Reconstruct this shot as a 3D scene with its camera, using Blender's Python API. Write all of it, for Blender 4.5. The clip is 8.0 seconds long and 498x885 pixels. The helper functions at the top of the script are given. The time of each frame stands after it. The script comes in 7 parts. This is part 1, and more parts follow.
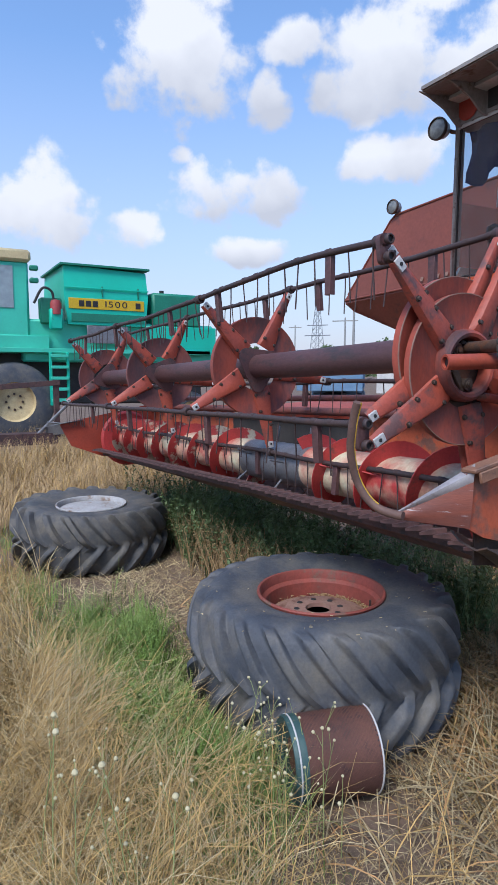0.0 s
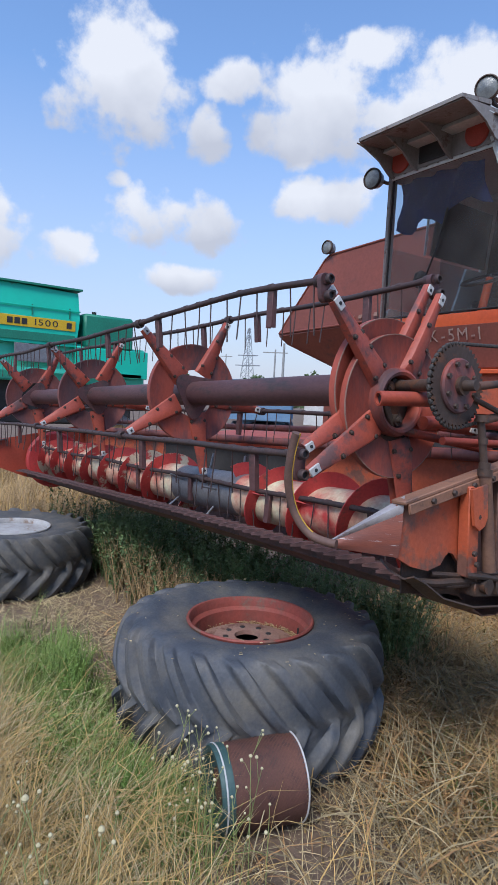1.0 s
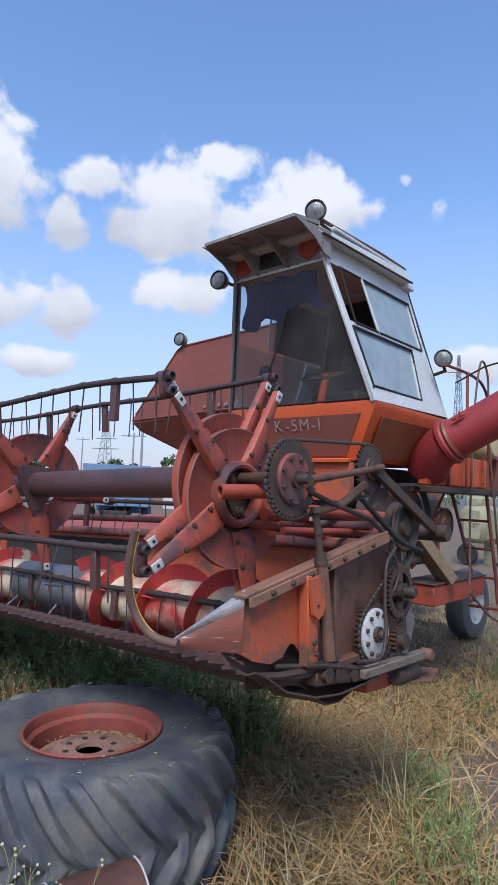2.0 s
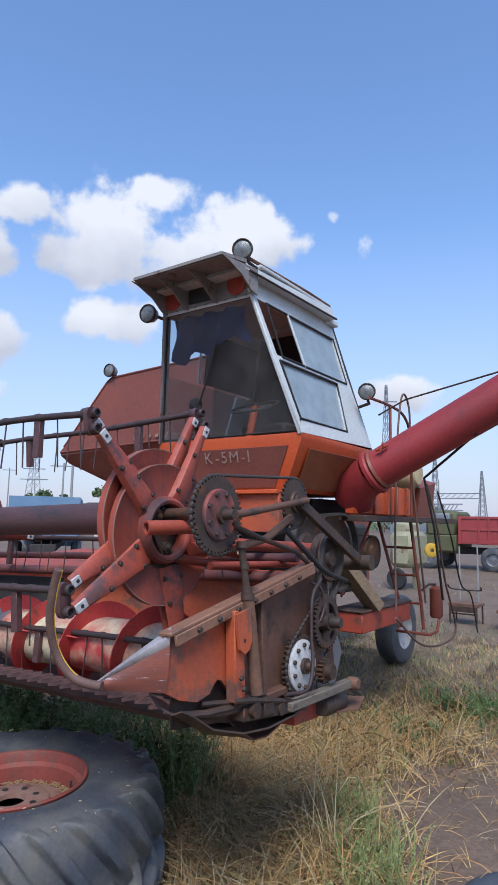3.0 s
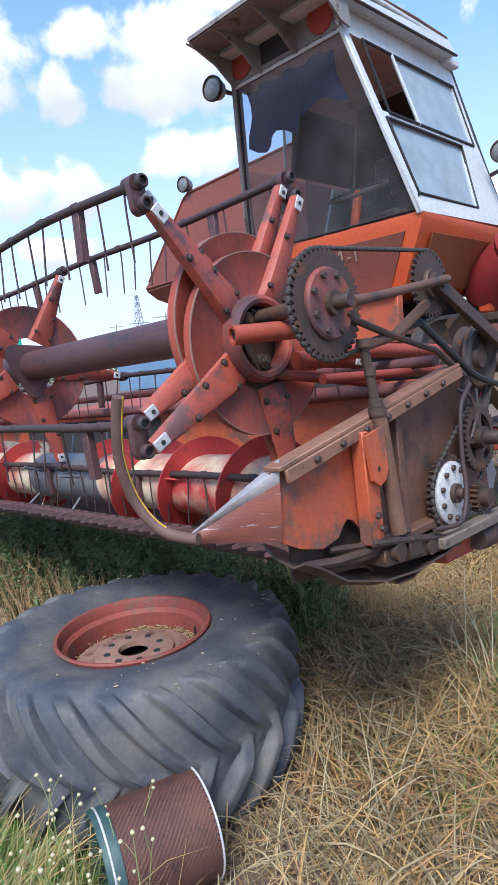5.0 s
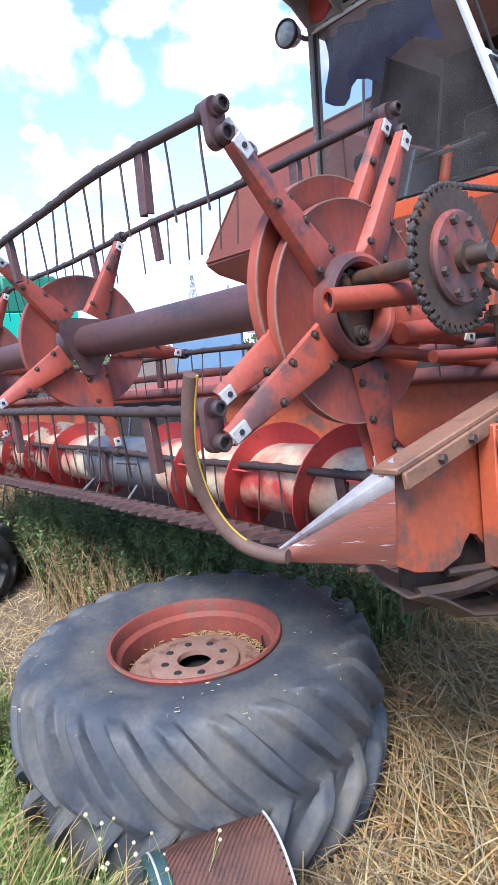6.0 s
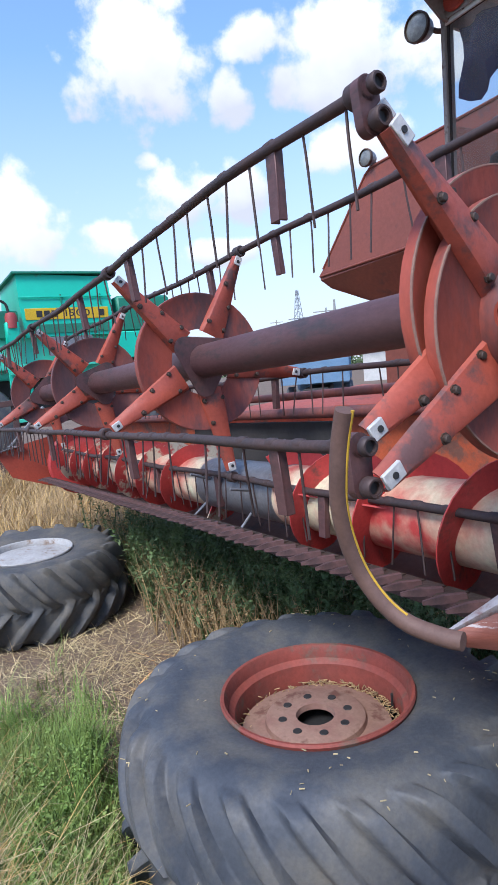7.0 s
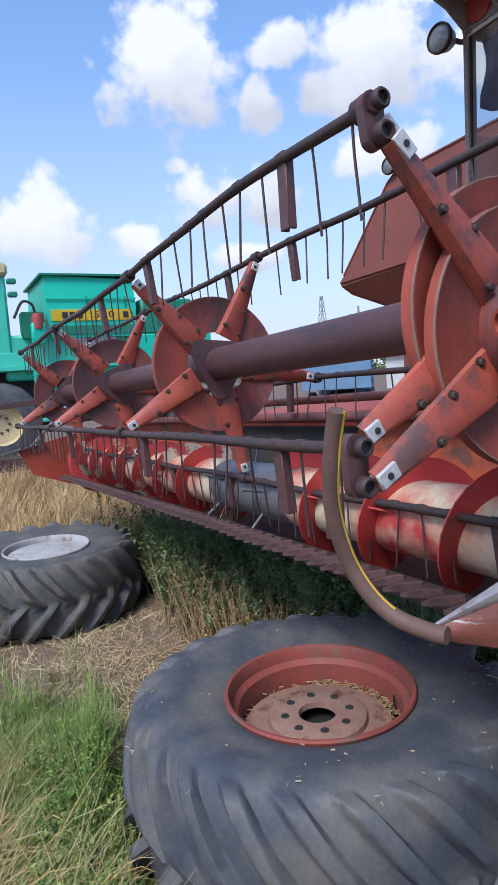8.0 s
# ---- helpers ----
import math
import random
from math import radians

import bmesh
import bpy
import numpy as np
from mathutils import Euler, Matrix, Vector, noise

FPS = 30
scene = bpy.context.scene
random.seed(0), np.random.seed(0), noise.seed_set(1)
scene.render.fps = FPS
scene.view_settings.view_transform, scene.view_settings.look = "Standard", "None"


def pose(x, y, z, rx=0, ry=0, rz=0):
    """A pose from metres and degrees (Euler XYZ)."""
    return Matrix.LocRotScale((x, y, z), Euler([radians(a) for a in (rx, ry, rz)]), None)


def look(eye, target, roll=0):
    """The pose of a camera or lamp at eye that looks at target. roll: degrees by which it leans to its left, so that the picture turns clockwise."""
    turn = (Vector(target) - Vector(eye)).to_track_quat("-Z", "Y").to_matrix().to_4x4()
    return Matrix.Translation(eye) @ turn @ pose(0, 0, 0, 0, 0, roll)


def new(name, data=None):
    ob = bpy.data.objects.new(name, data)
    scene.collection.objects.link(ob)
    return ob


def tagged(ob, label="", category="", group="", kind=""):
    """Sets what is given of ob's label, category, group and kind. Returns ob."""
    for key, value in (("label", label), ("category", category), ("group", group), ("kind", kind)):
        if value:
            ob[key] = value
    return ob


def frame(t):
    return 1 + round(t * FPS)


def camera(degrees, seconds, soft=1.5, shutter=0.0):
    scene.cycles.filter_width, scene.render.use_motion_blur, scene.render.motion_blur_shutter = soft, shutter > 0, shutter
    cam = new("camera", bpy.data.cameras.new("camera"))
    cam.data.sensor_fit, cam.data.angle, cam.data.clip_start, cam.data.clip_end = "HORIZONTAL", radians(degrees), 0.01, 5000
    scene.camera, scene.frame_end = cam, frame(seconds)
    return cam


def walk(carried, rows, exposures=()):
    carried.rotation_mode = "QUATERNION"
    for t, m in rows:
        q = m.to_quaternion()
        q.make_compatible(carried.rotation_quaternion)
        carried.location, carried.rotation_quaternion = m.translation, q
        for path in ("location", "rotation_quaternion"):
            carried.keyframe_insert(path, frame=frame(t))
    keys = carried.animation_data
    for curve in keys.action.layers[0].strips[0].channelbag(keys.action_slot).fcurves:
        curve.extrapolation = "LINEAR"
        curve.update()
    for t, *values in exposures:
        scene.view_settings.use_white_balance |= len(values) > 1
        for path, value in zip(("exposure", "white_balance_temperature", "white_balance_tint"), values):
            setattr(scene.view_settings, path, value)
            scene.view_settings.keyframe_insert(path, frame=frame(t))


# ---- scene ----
cam = camera(44.3, 8.0)
PATH = [
    (0, (2.099, 0.096, 1.666), (0.35, 1.038, 1.432), 0.2),
    (0.5, (2.078, 0.046, 1.648), (0.337, 1.006, 1.432), 0.3),
    (1, (2.103, 0.042, 1.665), (0.47, 1.189, 1.527), 3.0),
    (1.5, (2.137, 0.063, 1.699), (0.666, 1.416, 1.759), 1.7),
    (2, (2.148, 0.087, 1.709), (0.807, 1.563, 1.862), 2.3),
    (2.2, (2.159, 0.083, 1.716), (0.856, 1.585, 1.927), 1.8),
    (3.3, (2.201, 0.071, 1.737), (1.064, 1.699, 1.973), 1.5),
    (3.5, (2.198, 0.065, 1.725), (1.071, 1.704, 1.933), 1.4),
    (4, (2.136, 0.099, 1.683), (0.922, 1.688, 1.657), 1.0),
    (4.5, (2.008, 0.26, 1.637), (0.673, 1.744, 1.514), -0.8),
    (4.7, (1.909, 0.402, 1.632), (0.533, 1.84, 1.433), -3.0),
    (5.8, (1.565, 0.675, 1.606), (0.034, 1.916, 1.27), -5.4),
    (6, (1.486, 0.701, 1.61), (-0.061, 1.93, 1.298), -4.7),
    (6.5, (1.338, 0.739, 1.624), (-0.332, 1.811, 1.377), -4.7),
    (7, (1.26, 0.766, 1.638), (-0.477, 1.727, 1.4), -5.1),
    (7.5, (1.263, 0.767, 1.639), (-0.497, 1.687, 1.408), -4.5),
    (8, (1.322, 0.774, 1.629), (-0.449, 1.677, 1.411), -3.9),
]
walk(cam, [(t, look(eye, target, roll)) for t, eye, target, roll in PATH],
     exposures=[(t, e, 5960, 11) for t, e in ((0, 0.50), (0.5, 0.48), (1.0, 0.40), (2, 0.46), (3.5, 0.46), (4.2, 0.56), (4.7, 0.74), (5.8, 1.38), (6.5, 1.30), (7.0, 0.86), (7.5, 0.66), (8.0, 0.60))])
# ---- world, sun ----
SUN_AZ, SUN_EL = -58.0, 52.0   # degrees: where the sun stands
world = bpy.data.worlds.new("sky_world")
scene.world = world
world.use_nodes = True


def clouds(tree):
    """Blue sky with white cumulus; the clouds are soft heaps broken up by noise."""
    n, l = tree.nodes, tree.links
    n.clear()
    out, bg = n.new("ShaderNodeOutputWorld"), n.new("ShaderNodeBackground")
    sky = n.new("ShaderNodeTexSky")
    sky.sky_type = "NISHITA"
    sky.sun_disc = False
    sky.sun_elevation, sky.sun_rotation = radians(SUN_EL), radians(90 - SUN_AZ)
    sky.air_density, sky.dust_density, sky.ozone_density = 1.3, 0.4, 2.6
    co = n.new("ShaderNodeTexCoord")
    warp = n.new("ShaderNodeTexNoise")
    warp.inputs["Scale"].default_value, warp.inputs["Detail"].default_value = 9.0, 9.0
    warp.inputs["Roughness"].default_value = 0.66
    l.new(co.outputs["Generated"], warp.inputs["Vector"])

    def math_node(op, a, b=None):
        m = n.new("ShaderNodeMath")
        m.operation = op
        for i, v in enumerate((a, b)):
            if v is None:
                continue
            if isinstance(v, (int, float)):
                m.inputs[i].default_value = v
            else:
                l.new(v, m.inputs[i])
        return m.outputs[0]

    total, num, den = None, None, None
    # azimuth, elevation, half width, half height, all in degrees
    heaps = [(157.8, 25.9, 6.1, 5.6), (161.5, 23.9, 3.0, 3.2), (137.5, 25.0, 9.6, 4.8), (141.0, 23.4, 5.4, 3.2), (128.9, 26.6, 5.8, 3.4), (123.5, 25.2, 3.0, 3.0),
             (134.5, 28.6, 4.0, 2.2), (148.0, 26.4, 3.0, 2.0), (149.8, 22.5, 2.0, 2.6), (118.4, 27.6, 0.8, 0.8), (115.4, 24.4, 1.1, 1.9), (138.8, 17.8, 5.0, 2.3),
             (153.4, 15.5, 6.6, 2.7), (157.9, 18.2, 1.5, 1.1), (170.0, 13.9, 6.3, 3.7), (162.4, 12.1, 3.7, 1.9), (152.4, 10.6, 4.0, 1.3), (112.4, 11.7, 3.8, 2.1),
             (186.0, 24.0, 9.0, 5.0), (84.0, 20.0, 7.0, 4.0), (55.0, 30.0, 10.0, 5.0), (225.0, 20.0, 10.0, 5.0), (265.0, 28.0, 10.0, 6.0), (310.0, 26.0, 11.0, 6.0), (15.0, 22.0, 9.0, 4.0)]
    for az, el, w, h in heaps:
        w, h = w * 1.12, h * 1.12
        d = Vector((math.cos(radians(az)) * math.cos(radians(el)), math.sin(radians(az)) * math.cos(radians(el)), math.sin(radians(el))))
        side = Vector((-d.y, d.x, 0)).normalized()
        up = d.cross(side) * -1
        if up.z < 0:
            up = -up

        def along(v, k):
            dot = n.new("ShaderNodeVectorMath")
            dot.operation = "DOT_PRODUCT"
            dot.inputs[1].default_value = v * k
            l.new(co.outputs["Generated"], dot.inputs[0])
            return dot.outputs["Value"]
        a = math_node("POWER", along(side, 1 / radians(w)), 2.0)
        v = along(up, 1 / radians(h))
        b = math_node("POWER", v, 2.0)
        front = math_node("MULTIPLY", math_node("LESS_THAN", along(d, 1.0), 0.2), 50.0)
        m = math_node("SUBTRACT", 1.0, math_node("ADD", math_node("ADD", a, b), front))
        if w < 2:
            m = math_node("SUBTRACT", m, 0.55)
        m = math_node("MAXIMUM", m, -1.5)
        wgt = math_node("MAXIMUM", math_node("ADD", m, 0.6), 0.001)
        part_v = math_node("MULTIPLY", wgt, v)
        num = part_v if num is None else math_node("ADD", num, part_v)
        den = wgt if den is None else math_node("ADD", den, wgt)
        total = m if total is None else math_node("MAXIMUM", total, m)
    lump = n.new("ShaderNodeTexVoronoi")
    lump.feature, lump.inputs["Scale"].default_value, lump.inputs["Detail"].default_value = "SMOOTH_F1", 17.0, 2.0
    l.new(co.outputs["Generated"], lump.inputs["Vector"])
    shape = math_node("ADD", total, math_node("MULTIPLY", math_node("SUBTRACT", warp.outputs["Fac"], 0.5), 2.5))
    shape = math_node("ADD", shape, math_node("MULTIPLY", math_node("SUBTRACT", 0.60, lump.outputs["Distance"]), 1.15))
    cover = n.new("ShaderNodeMapRange")
    cover.interpolation_type = "SMOOTHSTEP"
    cover.inputs["From Min"].default_value, cover.inputs["From Max"].default_value = 0.0, 0.62
    l.new(shape, cover.inputs["Value"])
    soft = n.new("ShaderNodeTexNoise")
    soft.inputs["Scale"].default_value, soft.inputs["Detail"].default_value = 5.0, 6.0
    l.new(co.outputs["Generated"], soft.inputs["Vector"])
    tone = n.new("ShaderNodeValToRGB")
    tone.color_ramp.elements[0].position, tone.color_ramp.elements[1].position = 0.30, 0.58
    tone.color_ramp.elements[0].color, tone.color_ramp.elements[1].color = (*CLOUD_SHADE, 1), (*CLOUD_WHITE, 1)
    lift = math_node("MULTIPLY", math_node("DIVIDE", num, den), 0.26)
    l.new(math_node("ADD", soft.outputs["Fac"], lift), tone.inputs["Fac"])
    sep = n.new("ShaderNodeSeparateXYZ")
    l.new(co.outputs["Generated"], sep.inputs[0])
    haze = n.new("ShaderNodeMapRange")
    haze.inputs["From Min"].default_value, haze.inputs["From Max"].default_value = 0.0, 0.44
    haze.inputs["To Min"].default_value, haze.inputs["To Max"].default_value = 0.88, 0.0
    l.new(sep.outputs["Z"], haze.inputs["Value"])
    hz = n.new("ShaderNodeMix")
    hz.data_type = "RGBA"
    l.new(haze.outputs[0], hz.inputs[0])
    blue = n.new("ShaderNodeMix")
    blue.data_type, blue.blend_type = "RGBA", "MULTIPLY"
    blue.inputs[0].default_value = 1.0
    l.new(sky.outputs[0], blue.inputs[6])
    blue.inputs[7].default_value = (*SKY_TINT, 1)
    l.new(blue.outputs[2], hz.inputs[6])
    hz.inputs[7].default_value = (*HAZE, 1)
    mix = n.new("ShaderNodeMix")
    mix.data_type = "RGBA"
    l.new(cover.outputs[0], mix.inputs[0])
    l.new(hz.outputs[2], mix.inputs[6])
    l.new(tone.outputs[0], mix.inputs[7])
    l.new(mix.outputs[2], bg.inputs["Color"])
    bg.inputs["Strength"].default_value = SKY_STRENGTH
    l.new(bg.outputs[0], out.inputs[0])


SKY_STRENGTH = 0.138
SKY_TINT = (0.94, 0.99, 1.09)
CLOUD_WHITE, CLOUD_SHADE, HAZE = (4.7, 4.72, 4.85), (3.15, 3.25, 3.6), (2.85, 2.98, 3.75)
clouds(world.node_tree)
sun = new("sun", bpy.data.lights.new("sun", "SUN"))
sun.data.energy, sun.data.angle, sun.data.color = 2.65, radians(24), (1.0, 0.94, 0.86)
sun.matrix_world = look((math.cos(radians(SUN_AZ)) * math.cos(radians(SUN_EL)) * 50, math.sin(radians(SUN_AZ)) * math.cos(radians(SUN_EL)) * 50,
                         math.sin(radians(SUN_EL)) * 50), (0, 0, 0))
scene.view_settings.exposure = 0.0


# ---- materials ----
def surface(name, base, second, scale=4.0, fine=45.0, rough=(0.55, 0.8), metal=0.0, bump=0.15, spots=None, amount=0.5, spot_scale=7.0,
            grime=0.25, island=0.0, edge=0.09, spot_rough=0.9, stretch=(1, 1, 1)):
    """Two tones at a large scale, fine grain, and optional spots of a third colour (rust, dust, worn paint)."""
    m = bpy.data.materials.new(name)
    m.use_nodes = True
    n, l = m.node_tree.nodes, m.node_tree.links
    b = n["Principled BSDF"]
    co = n.new("ShaderNodeTexCoord")
    mp = n.new("ShaderNodeMapping")
    mp.inputs["Scale"].default_value = stretch
    l.new(co.outputs["Object"], mp.inputs["Vector"])

    def noise_tex(s, d=5.0, r=0.6, plain=False):
        t = n.new("ShaderNodeTexNoise")
        t.inputs["Scale"].default_value, t.inputs["Detail"].default_value, t.inputs["Roughness"].default_value = s, d, r
        l.new(co.outputs["Object"] if plain else mp.outputs[0], t.inputs["Vector"])
        return t.outputs["Fac"]

    def ramp(fac, lo, hi):
        r = n.new("ShaderNodeMapRange")
        r.inputs["From Min"].default_value, r.inputs["From Max"].default_value = lo, hi
        l.new(fac, r.inputs["Value"])
        return r.outputs[0]

    def mixed(fac, a, c):
        x = n.new("ShaderNodeMix")
        x.data_type = "RGBA"
        l.new(fac, x.inputs[0])
        for i, v in ((6, a), (7, c)):
            if isinstance(v, tuple):
                x.inputs[i].default_value = (*v, 1)
            else:
                l.new(v, x.inputs[i])
        return x.outputs[2]
    big, small = noise_tex(scale), noise_tex(fine, 6.0, 0.7)
    col = mixed(ramp(big, 0.35, 0.65), base, second)
    if spots:
        f = ramp(noise_tex(spot_scale, 9.0, 0.68), 1 - amount - edge / 2 + 0.02, 1 - amount + edge / 2 + 0.02)
        col = mixed(f, col, spots)
    g = n.new("ShaderNodeMix")
    g.data_type, g.blend_type = "RGBA", "MULTIPLY"
    l.new(ramp(small, 0.3, 0.7), g.inputs[0])
    l.new(col, g.inputs[6])
    k = 1 - grime
    g.inputs[7].default_value = (k, k, k, 1)
    col = g.outputs[2]
    if island:
        geo = n.new("ShaderNodeNewGeometry")
        info = n.new("ShaderNodeObjectInfo")
        ad = n.new("ShaderNodeMath")
        l.new(geo.outputs["Random Per Island"], ad.inputs[0])
        l.new(info.outputs["Random"], ad.inputs[1])
        h = n.new("ShaderNodeHueSaturation")
        r = n.new("ShaderNodeMapRange")
        r.inputs["From Max"].default_value = 2.0
        r.inputs["To Min"].default_value, r.inputs["To Max"].default_value = 1 - island, 1 + island
        l.new(ad.outputs[0], r.inputs["Value"])
        l.new(r.outputs[0], h.inputs["Value"])
        l.new(col, h.inputs["Color"])
        col = h.outputs[0]
    l.new(col, b.inputs["Base Color"])
    rr = n.new("ShaderNodeMapRange")
    rr.inputs["To Min"].default_value, rr.inputs["To Max"].default_value = rough
    l.new(small, rr.inputs["Value"])
    l.new(rr.outputs[0], b.inputs["Roughness"])
    b.inputs["Metallic"].default_value = metal
    if bump:
        bp = n.new("ShaderNodeBump")
        bp.inputs["Strength"].default_value, bp.inputs["Distance"].default_value = bump, 0.004
        l.new(small, bp.inputs["Height"])
        l.new(bp.outputs[0], b.inputs["Normal"])
    return m


M = {}
M["red"] = surface("faded_red_paint", (0.41, 0.062, 0.030), (0.31, 0.055, 0.032), 3, 50, (0.42, 0.7), 0, 0.12, (0.12, 0.05, 0.035), 0.42, 5)
M["reel_red"] = surface("weathered_reel_paint", (0.42, 0.078, 0.040), (0.31, 0.064, 0.043), 5, 60, (0.42, 0.7), 0, 0.15, (0.12, 0.055, 0.05), 0.45, 6)
M["disc_red"] = surface("rust_streaked_disc_paint", (0.39, 0.075, 0.042), (0.28, 0.066, 0.047), 3.5, 60, (0.45, 0.7), 0, 0.15, (0.10, 0.05, 0.05), 0.50, 4.5, edge=0.16, stretch=(1, 1, 0.45))
M["orange"] = surface("orange_paint", (0.66, 0.105, 0.02), (0.56, 0.085, 0.02), 2, 40, (0.35, 0.6), 0, 0.08, (0.2, 0.07, 0.035), 0.36, 5)
M["orange_old"] = surface("worn_orange_plate", (0.52, 0.105, 0.036), (0.41, 0.088, 0.040), 4, 55, (0.42, 0.72), 0, 0.18, (0.19, 0.085, 0.06), 0.47, 6)
M["hopper"] = surface("brown_red_hopper_paint", (0.20, 0.055, 0.035), (0.25, 0.066, 0.040), 1.2, 30, (0.42, 0.6), 0, 0.1, (0.13, 0.05, 0.04), 0.38, 4)
M["tube"] = surface("rusted_tube_steel", (0.115, 0.058, 0.060), (0.14, 0.066, 0.062), 3, 70, (0.45, 0.65), 0.25, 0.1, (0.07, 0.05, 0.05), 0.45, 8, stretch=(0.4, 1, 1))
M["pipe"] = surface("dark_grimy_pipe", (0.055, 0.042, 0.043), (0.085, 0.05, 0.045), 9, 90, (0.5, 0.75), 0.3, 0.2)
M["iron"] = surface("oily_iron", (0.055, 0.042, 0.036), (0.10, 0.062, 0.045), 8, 60, (0.45, 0.75), 0.35, 0.3, (0.16, 0.07, 0.035), 0.42, 11)
M["rust"] = surface("brown_rust", (0.20, 0.105, 0.065), (0.13, 0.068, 0.046), 6, 60, (0.7, 0.92), 0.1, 0.3, (0.22, 0.11, 0.06), 0.42, 9)
M["brownplate"] = surface("dirty_and_shaded_brown_plate", (0.17, 0.078, 0.048), (0.11, 0.056, 0.038), 4, 50, (0.6, 0.85), 0.05, 0.2, (0.07, 0.045, 0.035), 0.45, 8)
M["beam"] = surface("brown_worn_beam", (0.30, 0.145, 0.085), (0.21, 0.105, 0.065), 5, 60, (0.5, 0.75), 0, 0.2, (0.11, 0.06, 0.045), 0.45, 8)
M["cutter"] = surface("rusty_cutterbar", (0.075, 0.042, 0.043), (0.12, 0.06, 0.052), 7, 70, (0.55, 0.8), 0.2, 0.3, (0.05, 0.035, 0.035), 0.45, 12)
M["finger"] = surface("worn_purple_brown_finger", (0.165, 0.085, 0.080), (0.11, 0.060, 0.057), 12, 80, (0.5, 0.75), 0.15, 0.25, (0.08, 0.045, 0.045), 0.42, 14)
M["bright"] = surface("polished_steel_nose", (0.50, 0.47, 0.47), (0.36, 0.33, 0.33), 9, 60, (0.42, 0.62), 0.4, 0.12, (0.22, 0.10, 0.08), 0.36, 9)
M["steel"] = surface("dull_steel", (0.30, 0.30, 0.31), (0.22, 0.22, 0.235), 6, 60, (0.35, 0.6), 0.6, 0.15, (0.18, 0.10, 0.07), 0.36, 9)
M["galv"] = surface("pale_bracket_steel", (0.62, 0.61, 0.59), (0.5, 0.49, 0.47), 30, 90, (0.5, 0.7), 0.1, 0.1, (0.25, 0.16, 0.12), 0.35, 40)
M["augerpaint"] = surface("worn_auger_drum", (0.52, 0.055, 0.05), (0.74, 0.68, 0.46), 4.2, 50, (0.4, 0.7), 0, 0.15, (0.17, 0.15, 0.13), 0.31, 8, edge=0.10)
M["flight_worn"] = surface("worn_auger_flight", (0.52, 0.055, 0.048), (0.42, 0.05, 0.048), 5, 60, (0.4, 0.65), 0, 0.12, (0.60, 0.52, 0.38), 0.47, 5, edge=0.05)
M["skirt"] = surface("scratched_maroon_sheet", (0.25, 0.065, 0.035), (0.13, 0.050, 0.040), 5, 70, (0.4, 0.65), 0.1, 0.2, (0.44, 0.38, 0.37), 0.385, 16, edge=0.05, stretch=(0.8, 0.30, 4.0))
M["disc_far"] = surface("purple_brown_disc_paint", (0.25, 0.075, 0.056), (0.17, 0.062, 0.056), 3.5, 60, (0.45, 0.7), 0, 0.15, (0.10, 0.055, 0.06), 0.48, 3.5, edge=0.22, stretch=(1, 1, 0.4))
M["flight"] = surface("red_auger_flight", (0.60, 0.062, 0.055), (0.50, 0.055, 0.052), 5, 60, (0.4, 0.65), 0, 0.12, (0.20, 0.06, 0.05), 0.4, 7)
M["white"] = surface("white_cab_paint", (0.67, 0.70, 0.68), (0.58, 0.61, 0.59), 2, 40, (0.4, 0.6), 0, 0.06, (0.26, 0.14, 0.10), 0.28, 7)
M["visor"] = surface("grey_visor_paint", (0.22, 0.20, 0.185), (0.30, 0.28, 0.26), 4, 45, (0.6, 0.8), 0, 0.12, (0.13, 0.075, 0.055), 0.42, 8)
M["visor_red"] = surface("red_speaker_cover", (0.42, 0.06, 0.035), (0.34, 0.05, 0.03), 9, 120, (0.6, 0.85), 0, 0.2)
M["brown_panel"] = surface("brown_name_panel", (0.24, 0.075, 0.05), (0.20, 0.065, 0.045), 3, 50, (0.45, 0.65), 0, 0.08, (0.30, 0.13, 0.08), 0.33, 6)
M["side_brown"] = surface("brown_orange_panel", (0.34, 0.11, 0.045), (0.28, 0.09, 0.04), 3, 50, (0.45, 0.65), 0, 0.08, (0.22, 0.08, 0.045), 0.42, 5)
M["grey_board"] = surface("greyed_old_board", (0.20, 0.165, 0.125), (0.14, 0.115, 0.09), 5, 60, (0.7, 0.9), 0, 0.3, (0.09, 0.07, 0.055), 0.44, 9, stretch=(6, 1, 6))
M["letter"] = surface("cream_lettering", (0.44, 0.33, 0.27), (0.30, 0.18, 0.14), 30, 90, (0.6, 0.8), 0, 0.05)
M["black"] = surface("black_rubber_trim", (0.018, 0.018, 0.019), (0.03, 0.03, 0.03), 8, 60, (0.5, 0.75), 0, 0.1)
# Dusty tones, darkened so that interiors and undersides read as shaded.
M["dark"] = surface("dusty_and_shaded_dark", (0.035, 0.033, 0.032), (0.055, 0.05, 0.047), 5, 40, (0.7, 0.9), 0, 0.1)
M["cloth"] = surface("navy_cloth", (0.03, 0.06, 0.27), (0.02, 0.04, 0.18), 8, 160, (0.85, 0.95), 0, 0.2)
M["belt"] = surface("worn_belt", (0.035, 0.032, 0.030), (0.06, 0.05, 0.042), 10, 80, (0.6, 0.85), 0, 0.2)
M["tyre"] = surface("dusty_tyre_rubber", (0.052, 0.059, 0.073), (0.082, 0.089, 0.102), 3.5, 70, (0.5, 0.8), 0, 0.3, (0.17, 0.150, 0.118), 0.42, 3.4, edge=0.3)
M["crimson"] = surface("crimson_paint", (0.33, 0.032, 0.034), (0.25, 0.03, 0.032), 2.5, 40, (0.42, 0.65), 0, 0.1, (0.15, 0.04, 0.035), 0.36, 5)
